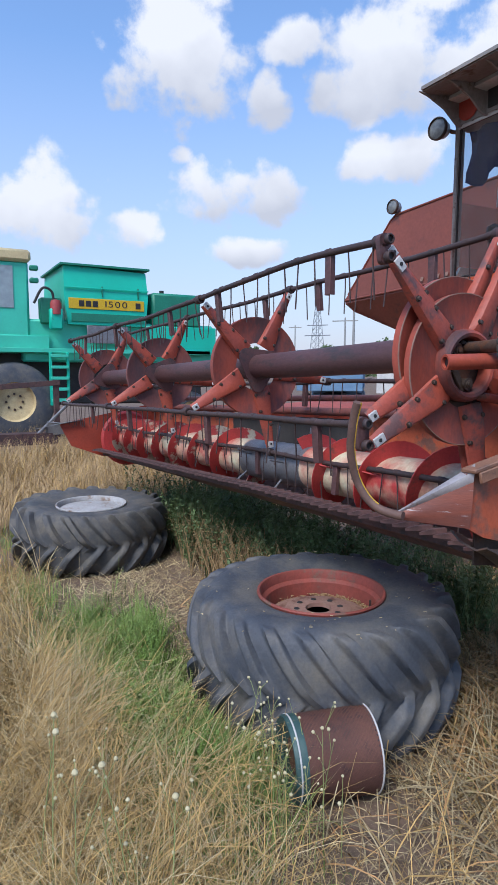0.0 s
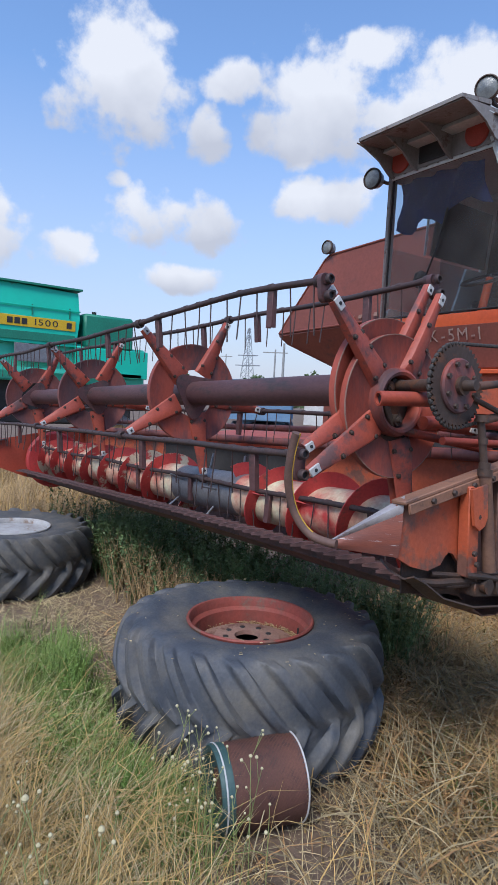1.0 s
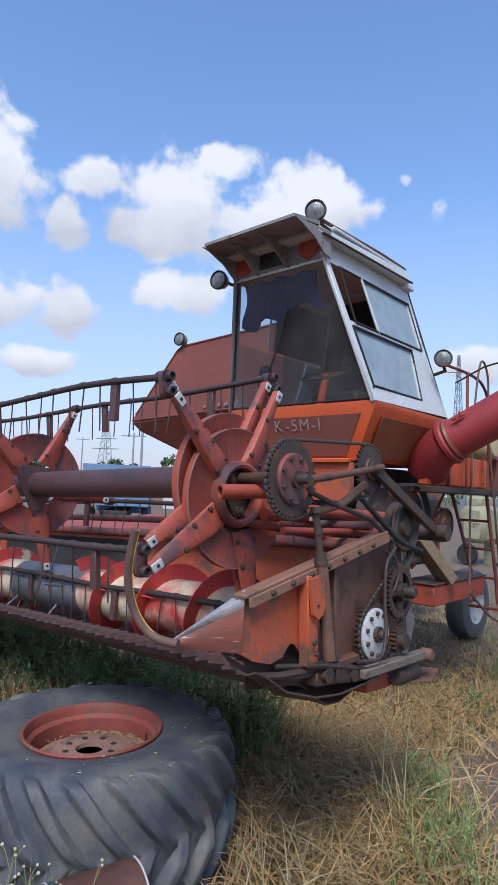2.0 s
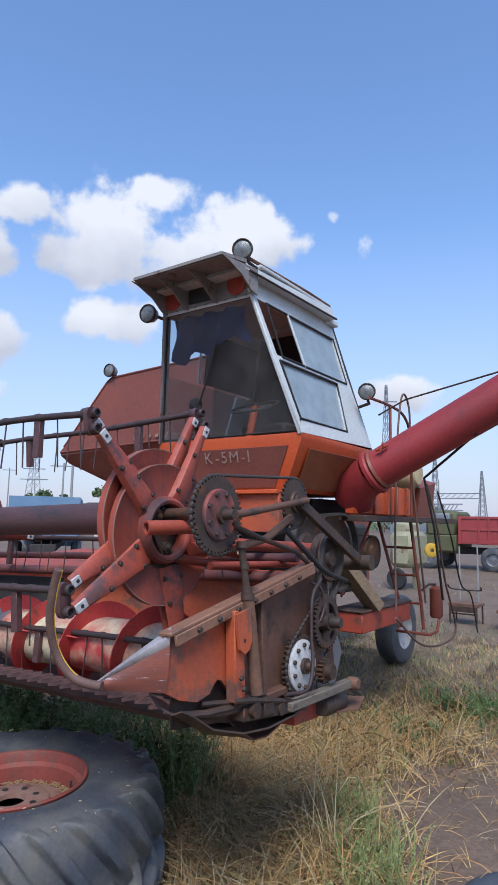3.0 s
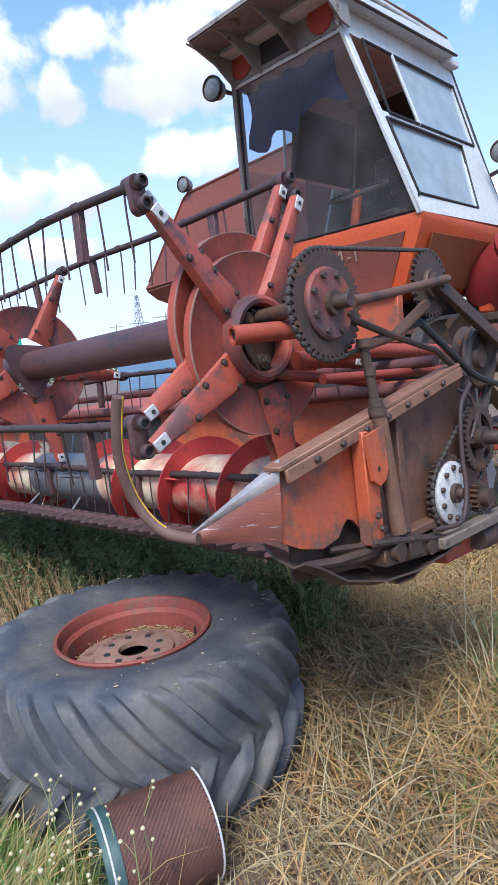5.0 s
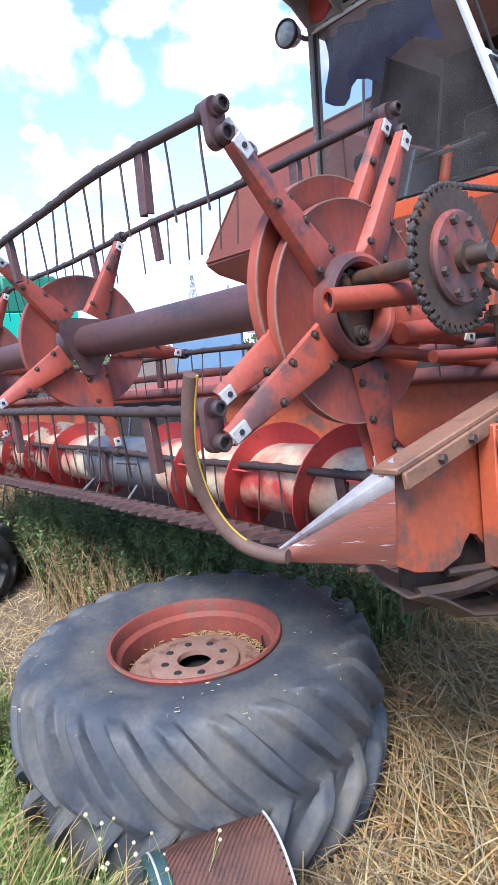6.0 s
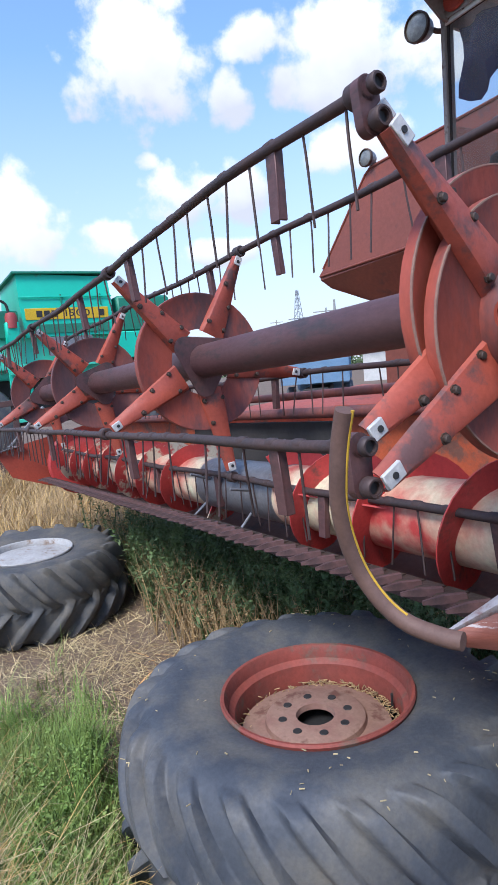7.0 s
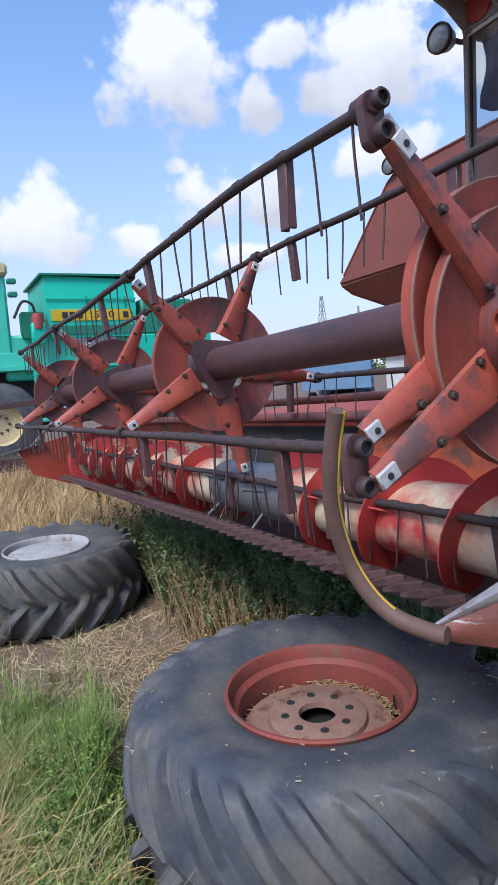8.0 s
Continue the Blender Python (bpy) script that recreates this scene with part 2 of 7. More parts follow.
M["tyre_pale"] = surface("weathered_tyre_rubber", (0.060, 0.062, 0.066), (0.095, 0.093, 0.091), 5, 40, (0.6, 0.85), 0, 0.3, (0.17, 0.145, 0.11), 0.42, 6, edge=0.3)
M["rim_red"] = surface("rusty_red_rim", (0.30, 0.065, 0.045), (0.22, 0.06, 0.045), 7, 60, (0.5, 0.75), 0, 0.2, (0.17, 0.10, 0.07), 0.44, 8)
M["rim_dusty"] = surface("dusty_rim_disc", (0.25, 0.13, 0.10), (0.30, 0.19, 0.14), 9, 60, (0.7, 0.9), 0, 0.2, (0.16, 0.07, 0.05), 0.42, 9)
M["rim_white"] = surface("chalky_white_rim", (0.46, 0.45, 0.44), (0.36, 0.34, 0.32), 8, 60, (0.6, 0.8), 0, 0.15, (0.24, 0.16, 0.11), 0.42, 10)
M["rim_mint"] = surface("peeling_mint_rim", (0.40, 0.47, 0.42), (0.48, 0.50, 0.45), 8, 60, (0.6, 0.8), 0, 0.15, (0.20, 0.10, 0.055), 0.46, 9, edge=0.05)
M["rim_yellow"] = surface("cream_rim", (0.62, 0.50, 0.27), (0.5, 0.38, 0.2), 5, 40, (0.6, 0.8), 0, 0.15, (0.2, 0.12, 0.07), 0.38, 6)
M["teal"] = surface("teal_green_paint", (0.016, 0.52, 0.36), (0.014, 0.45, 0.31), 1.0, 25, (0.4, 0.6), 0, 0.08, (0.05, 0.18, 0.14), 0.33, 3, grime=0.07)
M["teal_light"] = surface("pale_teal_paint", (0.07, 0.58, 0.41), (0.06, 0.50, 0.35), 1.5, 25, (0.4, 0.6), 0, 0.08, (0.12, 0.24, 0.18), 0.33, 3, grime=0.07)
M["teal_dark"] = surface("dark_green_paint_and_shade", (0.016, 0.24, 0.15), (0.014, 0.19, 0.12), 1.5, 25, (0.45, 0.65), 0, 0.08)
M["yellow"] = surface("yellow_band", (0.72, 0.46, 0.012), (0.66, 0.42, 0.015), 3, 30, (0.45, 0.6), 0, 0.05)
M["cream"] = surface("cream_roof_paint", (0.68, 0.56, 0.30), (0.6, 0.48, 0.26), 3, 30, (0.5, 0.7), 0, 0.08)
M["blue"] = surface("blue_truck_paint", (0.13, 0.24, 0.38), (0.17, 0.28, 0.41), 2, 30, (0.45, 0.7), 0, 0.08, (0.14, 0.12, 0.11), 0.33, 4)
M["truck_red"] = surface("red_tipper_paint", (0.36, 0.05, 0.05), (0.30, 0.05, 0.05), 2, 30, (0.5, 0.7), 0, 0.08, (0.2, 0.09, 0.07), 0.36, 4)
M["olive"] = surface("olive_paint", (0.085, 0.09, 0.035), (0.11, 0.11, 0.05), 2, 30, (0.5, 0.75), 0, 0.08)
M["pale_green"] = surface("faded_green_hull", (0.30, 0.29, 0.17), (0.36, 0.34, 0.22), 2, 30, (0.55, 0.8), 0, 0.1, (0.16, 0.10, 0.06), 0.4, 4)
M["concrete"] = surface("grey_concrete", (0.34, 0.34, 0.33), (0.28, 0.28, 0.27), 2, 30, (0.75, 0.9), 0, 0.1)
M["whitewash"] = surface("whitewashed_wall", (0.62, 0.61, 0.58), (0.52, 0.51, 0.49), 2, 30, (0.75, 0.9), 0, 0.1)
M["lattice"] = surface("grey_steel_and_sky_sheen", (0.24, 0.26, 0.29), (0.2, 0.22, 0.25), 2, 30, (0.6, 0.8), 0.2, 0.0)
M["wood"] = surface("weathered_board", (0.28, 0.20, 0.12), (0.20, 0.14, 0.085), 5, 60, (0.7, 0.9), 0, 0.25, (0.16, 0.11, 0.08), 0.42, 8, stretch=(8, 1, 8))
M["mesh_rust"] = surface("rusted_filter_mesh", (0.17, 0.075, 0.055), (0.12, 0.055, 0.045), 8, 160, (0.65, 0.9), 0.15, 0.4, (0.09, 0.045, 0.04), 0.45, 14)
M["filter_cap"] = surface("dark_green_filter_cap", (0.035, 0.085, 0.08), (0.05, 0.10, 0.095), 9, 60, (0.4, 0.7), 0.1, 0.15, (0.14, 0.07, 0.04), 0.36, 12)
M["hose"] = surface("brown_rubber_hose", (0.17, 0.095, 0.07), (0.12, 0.068, 0.055), 8, 70, (0.6, 0.8), 0, 0.2)
M["stripe"] = surface("yellow_stripe", (0.62, 0.38, 0.03), (0.5, 0.3, 0.03), 20, 70, (0.6, 0.8), 0, 0.1)
M["chrome"] = surface("lamp_shell", (0.34, 0.35, 0.36), (0.18, 0.18, 0.19), 20, 60, (0.3, 0.55), 0.5, 0.05)
M["straw"] = surface("dry_straw", (0.62, 0.42, 0.16), (0.47, 0.30, 0.10), 2, 30, (0.7, 0.9), 0, 0, island=0.75)
M["straw_pale"] = surface("bleached_straw", (0.56, 0.46, 0.26), (0.43, 0.33, 0.17), 2, 30, (0.7, 0.9), 0, 0, island=0.6)
M["straw_red"] = surface("rusty_dry_weed", (0.57, 0.335, 0.135), (0.43, 0.235, 0.095), 2, 30, (0.75, 0.9), 0, 0, island=0.7)
M["straw_brown"] = surface("brown_dry_grass", (0.41, 0.285, 0.14), (0.31, 0.21, 0.105), 2, 30, (0.7, 0.9), 0, 0, island=0.7)
M["grass"] = surface("green_grass", (0.17, 0.29, 0.05), (0.26, 0.33, 0.085), 2, 30, (0.55, 0.8), 0, 0, island=0.45)
M["weed"] = surface("dark_green_weed", (0.095, 0.165, 0.05), (0.15, 0.20, 0.075), 2, 30, (0.55, 0.8), 0, 0, island=0.5)
M["sage"] = surface("grey_green_weed", (0.18, 0.225, 0.075), (0.26, 0.28, 0.105), 2, 30, (0.6, 0.85), 0, 0, island=0.4)
M["flower"] = surface("cream_flower_head", (0.58, 0.52, 0.32), (0.48, 0.42, 0.24), 30, 90, (0.75, 0.9), 0, 0)
M["leaf_far"] = surface("far_foliage", (0.075, 0.12, 0.045), (0.10, 0.14, 0.06), 0.5, 3, (0.7, 0.9), 0, 0, island=0.45)


def ground_material():
    m = surface("dry_earth_and_chaff", (0.175, 0.116, 0.078), (0.235, 0.162, 0.112), 0.9, 26, (0.85, 0.95), 0, 0.6, (0.16, 0.115, 0.08), 0.46, 2.4, 0.45, edge=0.25)
    return m


def glass_material(name, tint, rough=0.02, dirty=(0.04, 0.16), film=(0.45, 0.44, 0.42)):
    m = bpy.data.materials.new(name)
    m.use_nodes = True
    n, l = m.node_tree.nodes, m.node_tree.links
    n.clear()
    out, mix = n.new("ShaderNodeOutputMaterial"), n.new("ShaderNodeMixShader")
    clear, gloss, fres = n.new("ShaderNodeBsdfTransparent"), n.new("ShaderNodeBsdfGlossy"), n.new("ShaderNodeFresnel")
    clear.inputs[0].default_value = (*tint, 1)
    gloss.inputs["Roughness"].default_value = rough
    fres.inputs[0].default_value = 1.5
    l.new(fres.outputs[0], mix.inputs[0])
    l.new(clear.outputs[0], mix.inputs[1])
    l.new(gloss.outputs[0], mix.inputs[2])
    dirt_and_sheen, add = n.new("ShaderNodeBsdfDiffuse"), n.new("ShaderNodeMixShader")
    dirt_and_sheen.inputs[0].default_value = (*film, 1)
    tex, rng = n.new("ShaderNodeTexNoise"), n.new("ShaderNodeMapRange")
    co = n.new("ShaderNodeTexCoord")
    l.new(co.outputs["Object"], tex.inputs["Vector"])
    tex.inputs["Scale"].default_value, tex.inputs["Detail"].default_value = 6.0, 6.0
    rng.inputs["From Min"].default_value, rng.inputs["From Max"].default_value = 0.3, 0.75
    rng.inputs["To Min"].default_value, rng.inputs["To Max"].default_value = dirty
    l.new(tex.outputs["Fac"], rng.inputs["Value"])
    l.new(rng.outputs[0], add.inputs[0])
    l.new(mix.outputs[0], add.inputs[1])
    l.new(dirt_and_sheen.outputs[0], add.inputs[2])
    l.new(add.outputs[0], out.inputs[0])
    return m


M["ground"] = ground_material()
M["glass"] = glass_material("dusty_cab_glass", (0.66, 0.72, 0.74))
# Side film: dust plus a pale blue sky reflection painted into its colour.
M["glass_side"] = glass_material("dusty_sky_sheen_glass", (0.6, 0.7, 0.72), 0.03, (0.46, 0.64), (0.50, 0.61, 0.66))


def lens_material():
    m = surface("ribbed_lamp_glass", (0.15, 0.16, 0.16), (0.26, 0.27, 0.26), 25, 120, (0.22, 0.42), 0.1, 0.5)
    return m


M["lens"] = lens_material()


# ---- building tools ----
class Geo:
    """Collects vertices and faces; every shape adds to it."""

    def __init__(self):
        self.v, self.f = [], []

    def add(self, verts, faces, m=None):
        k = len(self.v)
        self.v += [tuple(m @ Vector(p)) if m else tuple(p) for p in verts]
        self.f += [tuple(i + k for i in f) for f in faces]
        return self

    def box(self, size, m=None, at=(0, 0, 0), c=0.004):
        """A box with chamfered edges, centred at `at` in the frame m."""
        x, y, z = (s / 2 for s in size)
        c = min(c, x * 0.45, y * 0.45, z * 0.45)
        vs, idx = [], {}
        for sx in (-1, 1):
            for sy in (-1, 1):
                for sz in (-1, 1):
                    for a in range(3):
                        d = [c, c, c]
                        d[a] = 0
                        idx[sx, sy, sz, a] = len(vs)
                        vs.append((at[0] + sx * (x - d[0]), at[1] + sy * (y - d[1]), at[2] + sz * (z - d[2])))
        fs = []
        for a in range(3):
            for s in (-1, 1):
                q = []
                for u, w in ((-1, -1), (1, -1), (1, 1), (-1, 1)):
                    k = [0, 0, 0]
                    k[a], k[(a + 1) % 3], k[(a + 2) % 3] = s, u, w
                    q.append(idx[k[0], k[1], k[2], a])
                fs.append(q if s > 0 else q[::-1])
        for a in range(3):
            b, e = (a + 1) % 3, (a + 2) % 3
            for u in (-1, 1):
                for w in (-1, 1):
                    k0, k1 = [0, 0, 0], [0, 0, 0]
                    k0[a], k1[a] = -1, 1
                    k0[b] = k1[b] = u
                    k0[e] = k1[e] = w
                    q = [idx[(*k0, b)], idx[(*k1, b)], idx[(*k1, e)], idx[(*k0, e)]]
                    fs.append(q if u * w < 0 else q[::-1])
        for sx in (-1, 1):
            for sy in (-1, 1):
                for sz in (-1, 1):
                    t = [idx[sx, sy, sz, a] for a in range(3)]
                    fs.append(t if sx * sy * sz > 0 else t[::-1])
        return self.add(vs, fs, m)

    def beam(self, p, q, w, h, c=0.004, up=(0, 0, 1)):
        """A box from p to q, w wide and h high."""
        p, q = Vector(p), Vector(q)
        d = q - p
        y = d.normalized()
        x = y.cross(Vector(up)).normalized()
        z = x.cross(y)
        m = Matrix.Translation((p + q) / 2) @ Matrix((x, y, z)).transposed().to_4x4()
        return self.box((w, d.length, h), m, c=c)

    def sweep(self, pts, r, seg=10, closed=False, caps=True, flat=None):
        """A round (or, with flat=(w, h), rectangular) section along points. r: one radius or one per point."""
        pts = [Vector(p) for p in pts]
        k = len(pts)
        rs = r if isinstance(r, (list, tuple)) else [r] * k
        vs, fs = [], []
        ref = None
        for i, p in enumerate(pts):
            if closed:
                d = pts[(i + 1) % k] - pts[i - 1]
            else:
                d = pts[min(i + 1, k - 1)] - pts[max(i - 1, 0)]
            d.normalize()
            if ref is None:
                ref = d.orthogonal().normalized() if flat is None else (Vector((1, 0, 0)) - d * d.x).normalized() if abs(d.x) < 0.9 else (Vector((0, 0, 1)) - d * d.z).normalized()
            ref = (ref - d * ref.dot(d)).normalized()
            b = d.cross(ref)
            if flat:
                vs += [p + ref * a * flat[0] / 2 + b * e * flat[1] / 2 for a, e in ((-1, -1), (1, -1), (1, 1), (-1, 1))]
            else:
                vs += [p + (ref * math.cos(2 * math.pi * j / seg) + b * math.sin(2 * math.pi * j / seg)) * rs[i] for j in range(seg)]
        s = 4 if flat else seg
        for i in range(k if closed else k - 1):
            for j in range(s):
                a, e = i * s, ((i + 1) % k) * s
                fs.append((a + j, a + (j + 1) % s, e + (j + 1) % s, e + j))
        if caps and not closed:
            fs += [tuple(range(s))[::-1], tuple((k - 1) * s + j for j in range(s))]
        return self.add(vs, fs)

    def tube(self, p, q, r, seg=12, r2=None):
        return self.sweep([p, q], [r, r if r2 is None else r2], seg)

    def rev(self, profile, m=None, seg=32, closed=False):
        """Revolve (radius, height) pairs about the frame's z."""
        vs, fs, k = [], [], len(profile)
        for i in range(seg):
            a = 2 * math.pi * i / seg
            vs += [(r * math.cos(a), r * math.sin(a), z) for r, z in profile]
        for i in range(seg):
            e = (i + 1) % seg
            for j in range(k if closed else k - 1):
                g = (j + 1) % k
                fs.append((i * k + j, e * k + j, e * k + g, i * k + g))
        return self.add(vs, fs, m)

    def plate(self, outline, t, m=None):
        """A flat plate: an outline in the frame's xy, thickness t along z, centred."""
        k = len(outline)
        vs = [(x, y, -t / 2) for x, y in outline] + [(x, y, t / 2) for x, y in outline]
        fs = [tuple(range(k))[::-1], tuple(range(k, 2 * k))] + [(i, (i + 1) % k, k + (i + 1) % k, k + i) for i in range(k)]
        return self.add(vs, fs, m)

    def skin(self, rows, t=None, closed=False):
        """A surface through rows of points; t: made thicker along its normals by solid sides."""
        k, w = len(rows), len(rows[0])
        vs = [Vector(p) for r in rows for p in r]
        fs = []
        for i in range(k - 1):
            for j in range(w if closed else w - 1):
                g = (j + 1) % w
                fs.append((i * w + j, i * w + g, (i + 1) * w + g, (i + 1) * w + j))
        if t:
            nrm = [Vector() for _ in vs]
            for f in fs:
                nn = (vs[f[2]] - vs[f[0]]).cross(vs[f[3]] - vs[f[1]])
                for i in f:
                    nrm[i] += nn
            base = len(vs)
            back = [p - (nn.normalized() if nn.length > 0 else nn) * t for p, nn in zip(vs, nrm)]
            edge = {}
            for f in fs:
                for a, b in zip(f, f[1:] + f[:1]):
                    edge[a, b] = edge.get((a, b), 0) + 1
            rim = [(a, b) for a, b in edge if (b, a) not in edge]
            fs = fs + [tuple(base + i for i in f[::-1]) for f in fs] + [(b, a, base + a, base + b) for a, b in rim]
            vs = vs + back
        return self.add(vs, fs)

    def mesh(self, name, org=(0, 0, 0), angle=40):
        me = bpy.data.meshes.new(name)
        o = Vector(org)
        me.from_pydata([tuple(Vector(p) - o) for p in self.v], [], self.f)
        me.shade_smooth()
        me.set_sharp_from_angle(angle=radians(angle))
        return me


AXIS_X = Matrix(((0, 0, 1, 0), (1, 0, 0, 0), (0, 1, 0, 0), (0, 0, 0, 1)))   # a frame whose z runs along the world's x, its x along y


def atx(x, y, z):
    """A frame at a place whose z points along the world's x, for wheels that turn about x."""
    return Matrix.Translation((x, y, z)) @ AXIS_X


ORIGIN = {}


def thing(name, at, label, category, group="", tilt=None):
    ob = new(name)
    ob.empty_display_size = 0.1
    ob.matrix_world = Matrix.Translation(at) @ (tilt if tilt else Matrix())
    ORIGIN[ob.name] = Vector(at)
    return tagged(ob, label, category, group)


def part(name, geo, material, parent, label="", angle=40):
    """One mesh object under a thing or under a part; its geometry is given where it stands before the thing is tilted."""
    org = ORIGIN[parent.name]
    me = geo.mesh(name, org, angle)
    me.materials.append(material)
    ob = new(name, me)
    ob.parent = parent
    ORIGIN[ob.name] = org
    if label:
        ob["label"] = label
    return ob


def repeat(name, me, m, parent):
    """One more piece on a shared mesh."""
    ob = new(name, me)
    ob.parent = parent
    ob.matrix_basis = Matrix.Translation(-ORIGIN[parent.name]) @ m
    ORIGIN[ob.name] = ORIGIN[parent.name]
    return ob


def single(name, geo, material, label, category, at=(0, 0, 0), kind="", group="", angle=40):
    """A thing that is one mesh."""
    me = geo.mesh(name, at, angle)
    me.materials.append(material)
    ob = new(name, me)
    ob.location = at
    return tagged(ob, label, category, group, kind)


def shared(name, geo, material, angle=40):
    me = geo.mesh(name, (0, 0, 0), angle)
    me.materials.append(material)
    return me


def lettering(text, size, gap, material, parent, m):
    """Built-in letters, one part each, set side by side along the frame's x and centred on it."""
    pieces, run = [], 0.0
    for ch in text:
        curve = bpy.data.curves.new("letter", "FONT")
        curve.body, curve.size, curve.extrude, curve.align_y = ch, size, 0.0008, "CENTER"
        src = new("letter_source", curve)
        me = bpy.data.meshes.new_from_object(src)
        bpy.data.objects.remove(src)
        me.name = "letter"
        me.materials.append(material)
        xs = [v.co.x for v in me.vertices]
        pieces.append((me, run - min(xs)))
        run += max(xs) - min(xs) + gap
    for me, x in pieces:
        repeat("letter", me, m @ Matrix.Translation((x - (run - gap) / 2, 0, 0)), parent)


def gear_outline(r, teeth, depth):
    pts = []
    for i in range(teeth):
        for k, f in ((0.0, 0), (0.25, 1), (0.5, 1), (0.75, 0)):
            a = 2 * math.pi * (i + k) / teeth
            pts.append(((r - depth * (1 - f)) * math.cos(a), (r - depth * (1 - f)) * math.sin(a)))
    return pts


def belt_path(c1, r1, c2, r2, x, n=14):
    """The outer loop of a belt round two wheels in the plane x."""
    d = math.hypot(c2[0] - c1[0], c2[1] - c1[1])
    base, off = math.atan2(c2[1] - c1[1], c2[0] - c1[0]), math.acos(max(-1, min(1, (r1 - r2) / d)))
    pts = []
    for i in range(n + 1):
        a = base + off + (2 * math.pi - 2 * off) * i / n
        pts.append((x, c1[0] + r1 * math.cos(a), c1[1] + r1 * math.sin(a)))
    for i in range(n + 1):
        a = base - off + 2 * off * i / n
        pts.append((x, c2[0] + r2 * math.cos(a), c2[1] + r2 * math.sin(a)))
    return pts


def arc(points, n=8):
    """A smooth line through points (Catmull-Rom)."""
    p = [Vector(q) for q in points]
    p = [p[0] * 2 - p[1]] + p + [p[-1] * 2 - p[-2]]
    out = []
    for i in range(1, len(p) - 2):
        for k in range(n):
            t = k / n
            out.append(0.5 * (2 * p[i] + (p[i + 1] - p[i - 1]) * t + (2 * p[i - 1] - 5 * p[i] + 4 * p[i + 1] - p[i + 2]) * t ** 2
                              + (3 * p[i] - p[i - 1] - 3 * p[i + 1] + p[i + 2]) * t ** 3))
    return out + [p[-2]]


BOLT = shared("bolt", Geo().rev([(0, 0.011), (0.009, 0.011), (0.0105, 0.008), (0.0105, 0)], None, 6), M["iron"])


# ---- ground ----
def ground_height(x, y):
    """Gentle unevenness near the machines, flat far off."""
    r = math.hypot(x, y - 2)
    fade = 1.0 if r < 12 else max(0.0, 1 - (r - 12) / 20)
    return fade * (0.035 * noise.noise(Vector((x * 0.7, y * 0.7, 3.1))) + 0.014 * noise.noise(Vector((x * 2.6, y * 2.6, 7.7))))


def build_ground():
    """One sheet that is fine near the camera's way and reaches the horizon."""
    line = [-3000, -1200, -500, -220, -110, -60, -36, -24, -17]
    xs = line + [-13 + 0.5 * i for i in range(8)] + [-9 + 0.09 * i for i in range(140)] + [3.7, 4.2, 5, 6.5, 9, 14, 24, 45, 90, 200, 500, 1200, 3000]
    ys = [-3000, -1200, -500, -200, -90, -45, -24, -14, -9, -6, -4.5, -3.2] + [-2.2 + 0.09 * i for i in range(120)] + [8.7 + 0.4 * i for i in range(14)] \
        + [14.6, 16.5, 20, 25, 32, 45, 70, 120, 220, 500, 1200, 3000]
    vs = [(x, y, ground_height(x, y)) for y in ys for x in xs]
    w = len(xs)
    fs = [(j * w + i, j * w + i + 1, (j + 1) * w + i + 1, (j + 1) * w + i) for j in range(len(ys) - 1) for i in range(w - 1)]
    g = Geo().add(vs, fs)
    single("ground", g, M["ground"], "trampled dry earth strewn with straw and chaff", "ground", kind="structure", angle=180)


build_ground()

# ---- grain header in front of the combine ----
NEAR, FAR = 0.74, -4.76            # the header's two ends along x
HEADER_SLOPE, REEL_SLOPE, SKEW = 0.042, 0.033, 0.012
header = thing("grain_header", (NEAR, 2.2, 0.85), "wide rusty red grain header with cream and red auger", "grain header",
               tilt=Matrix.Rotation(SKEW, 4, "Z") @ Matrix.Rotation(-math.atan(HEADER_SLOPE), 4, "Y"))


def build_trough():
    # cross-section of the pan: cutterbar lip, floor, round trough, upright back
    prof = [(1.93, 1.000), (2.02, 0.975), (2.10, 0.915), (2.18, 0.872), (2.27, 0.862), (2.36, 0.880), (2.45, 0.925), (2.52, 0.99), (2.57, 1.07), (2.60, 1.17)]
    g = Geo()
    n = 44
    xs = [NEAR - 0.02 + (FAR - NEAR + 0.04) * i / n for i in range(n + 1)]
    g.skin([[(x, y, z + 0.004 * noise.noise(Vector((x * 2, y * 3, 0))) + bow(x) * max(0.0, 1 - (y - 1.93) / 0.3)) for y, z in prof] for x in xs], 0.006)
    # The dark brown also paints the shadow inside the trough.
    part("trough", g, M["brownplate"], header, "dented rusty trough sheet coloured dark for shade")
    for a, b in ((NEAR - 0.02, -1.05), (-2.75, FAR + 0.02)):
        g = Geo()
        m = 12
        g.skin([[(a + (b - a) * i / m, y, z + 0.006 * noise.noise(Vector((a + (b - a) * i / m * 1.5, z * 4, 5)))) for y, z in ((2.60, 1.17), (2.61, 1.30), (2.61, 1.47), (2.56, 1.50))]
                for i in range(m + 1)], 0.006)
        part("back_wall", g, M["orange_old"], header, "flat orange back wall sheet")
    part("feeder_curtain", Geo().box((1.72, 0.03, 0.25), at=(-1.90, 2.62, 1.30)), M["dark"], header, "dark grey rubber feeder flap")
    for y, z, r in ((2.56, 1.475, 0.028), (2.60, 1.565, 0.022)):
        part("top_rail", Geo().tube((NEAR - 0.05, y, z), (FAR + 0.02, y, z), r, 12), M["disc_far"], header)


def bow(x):
    """The lip of the pan stands up a little over most of its length."""
    t = (x - FAR) / (NEAR - FAR)
    return 0.036 * min(1.0, t * 1.6) * min(1.0, max(0.0, (NEAR - 0.02 - x) / 0.35))


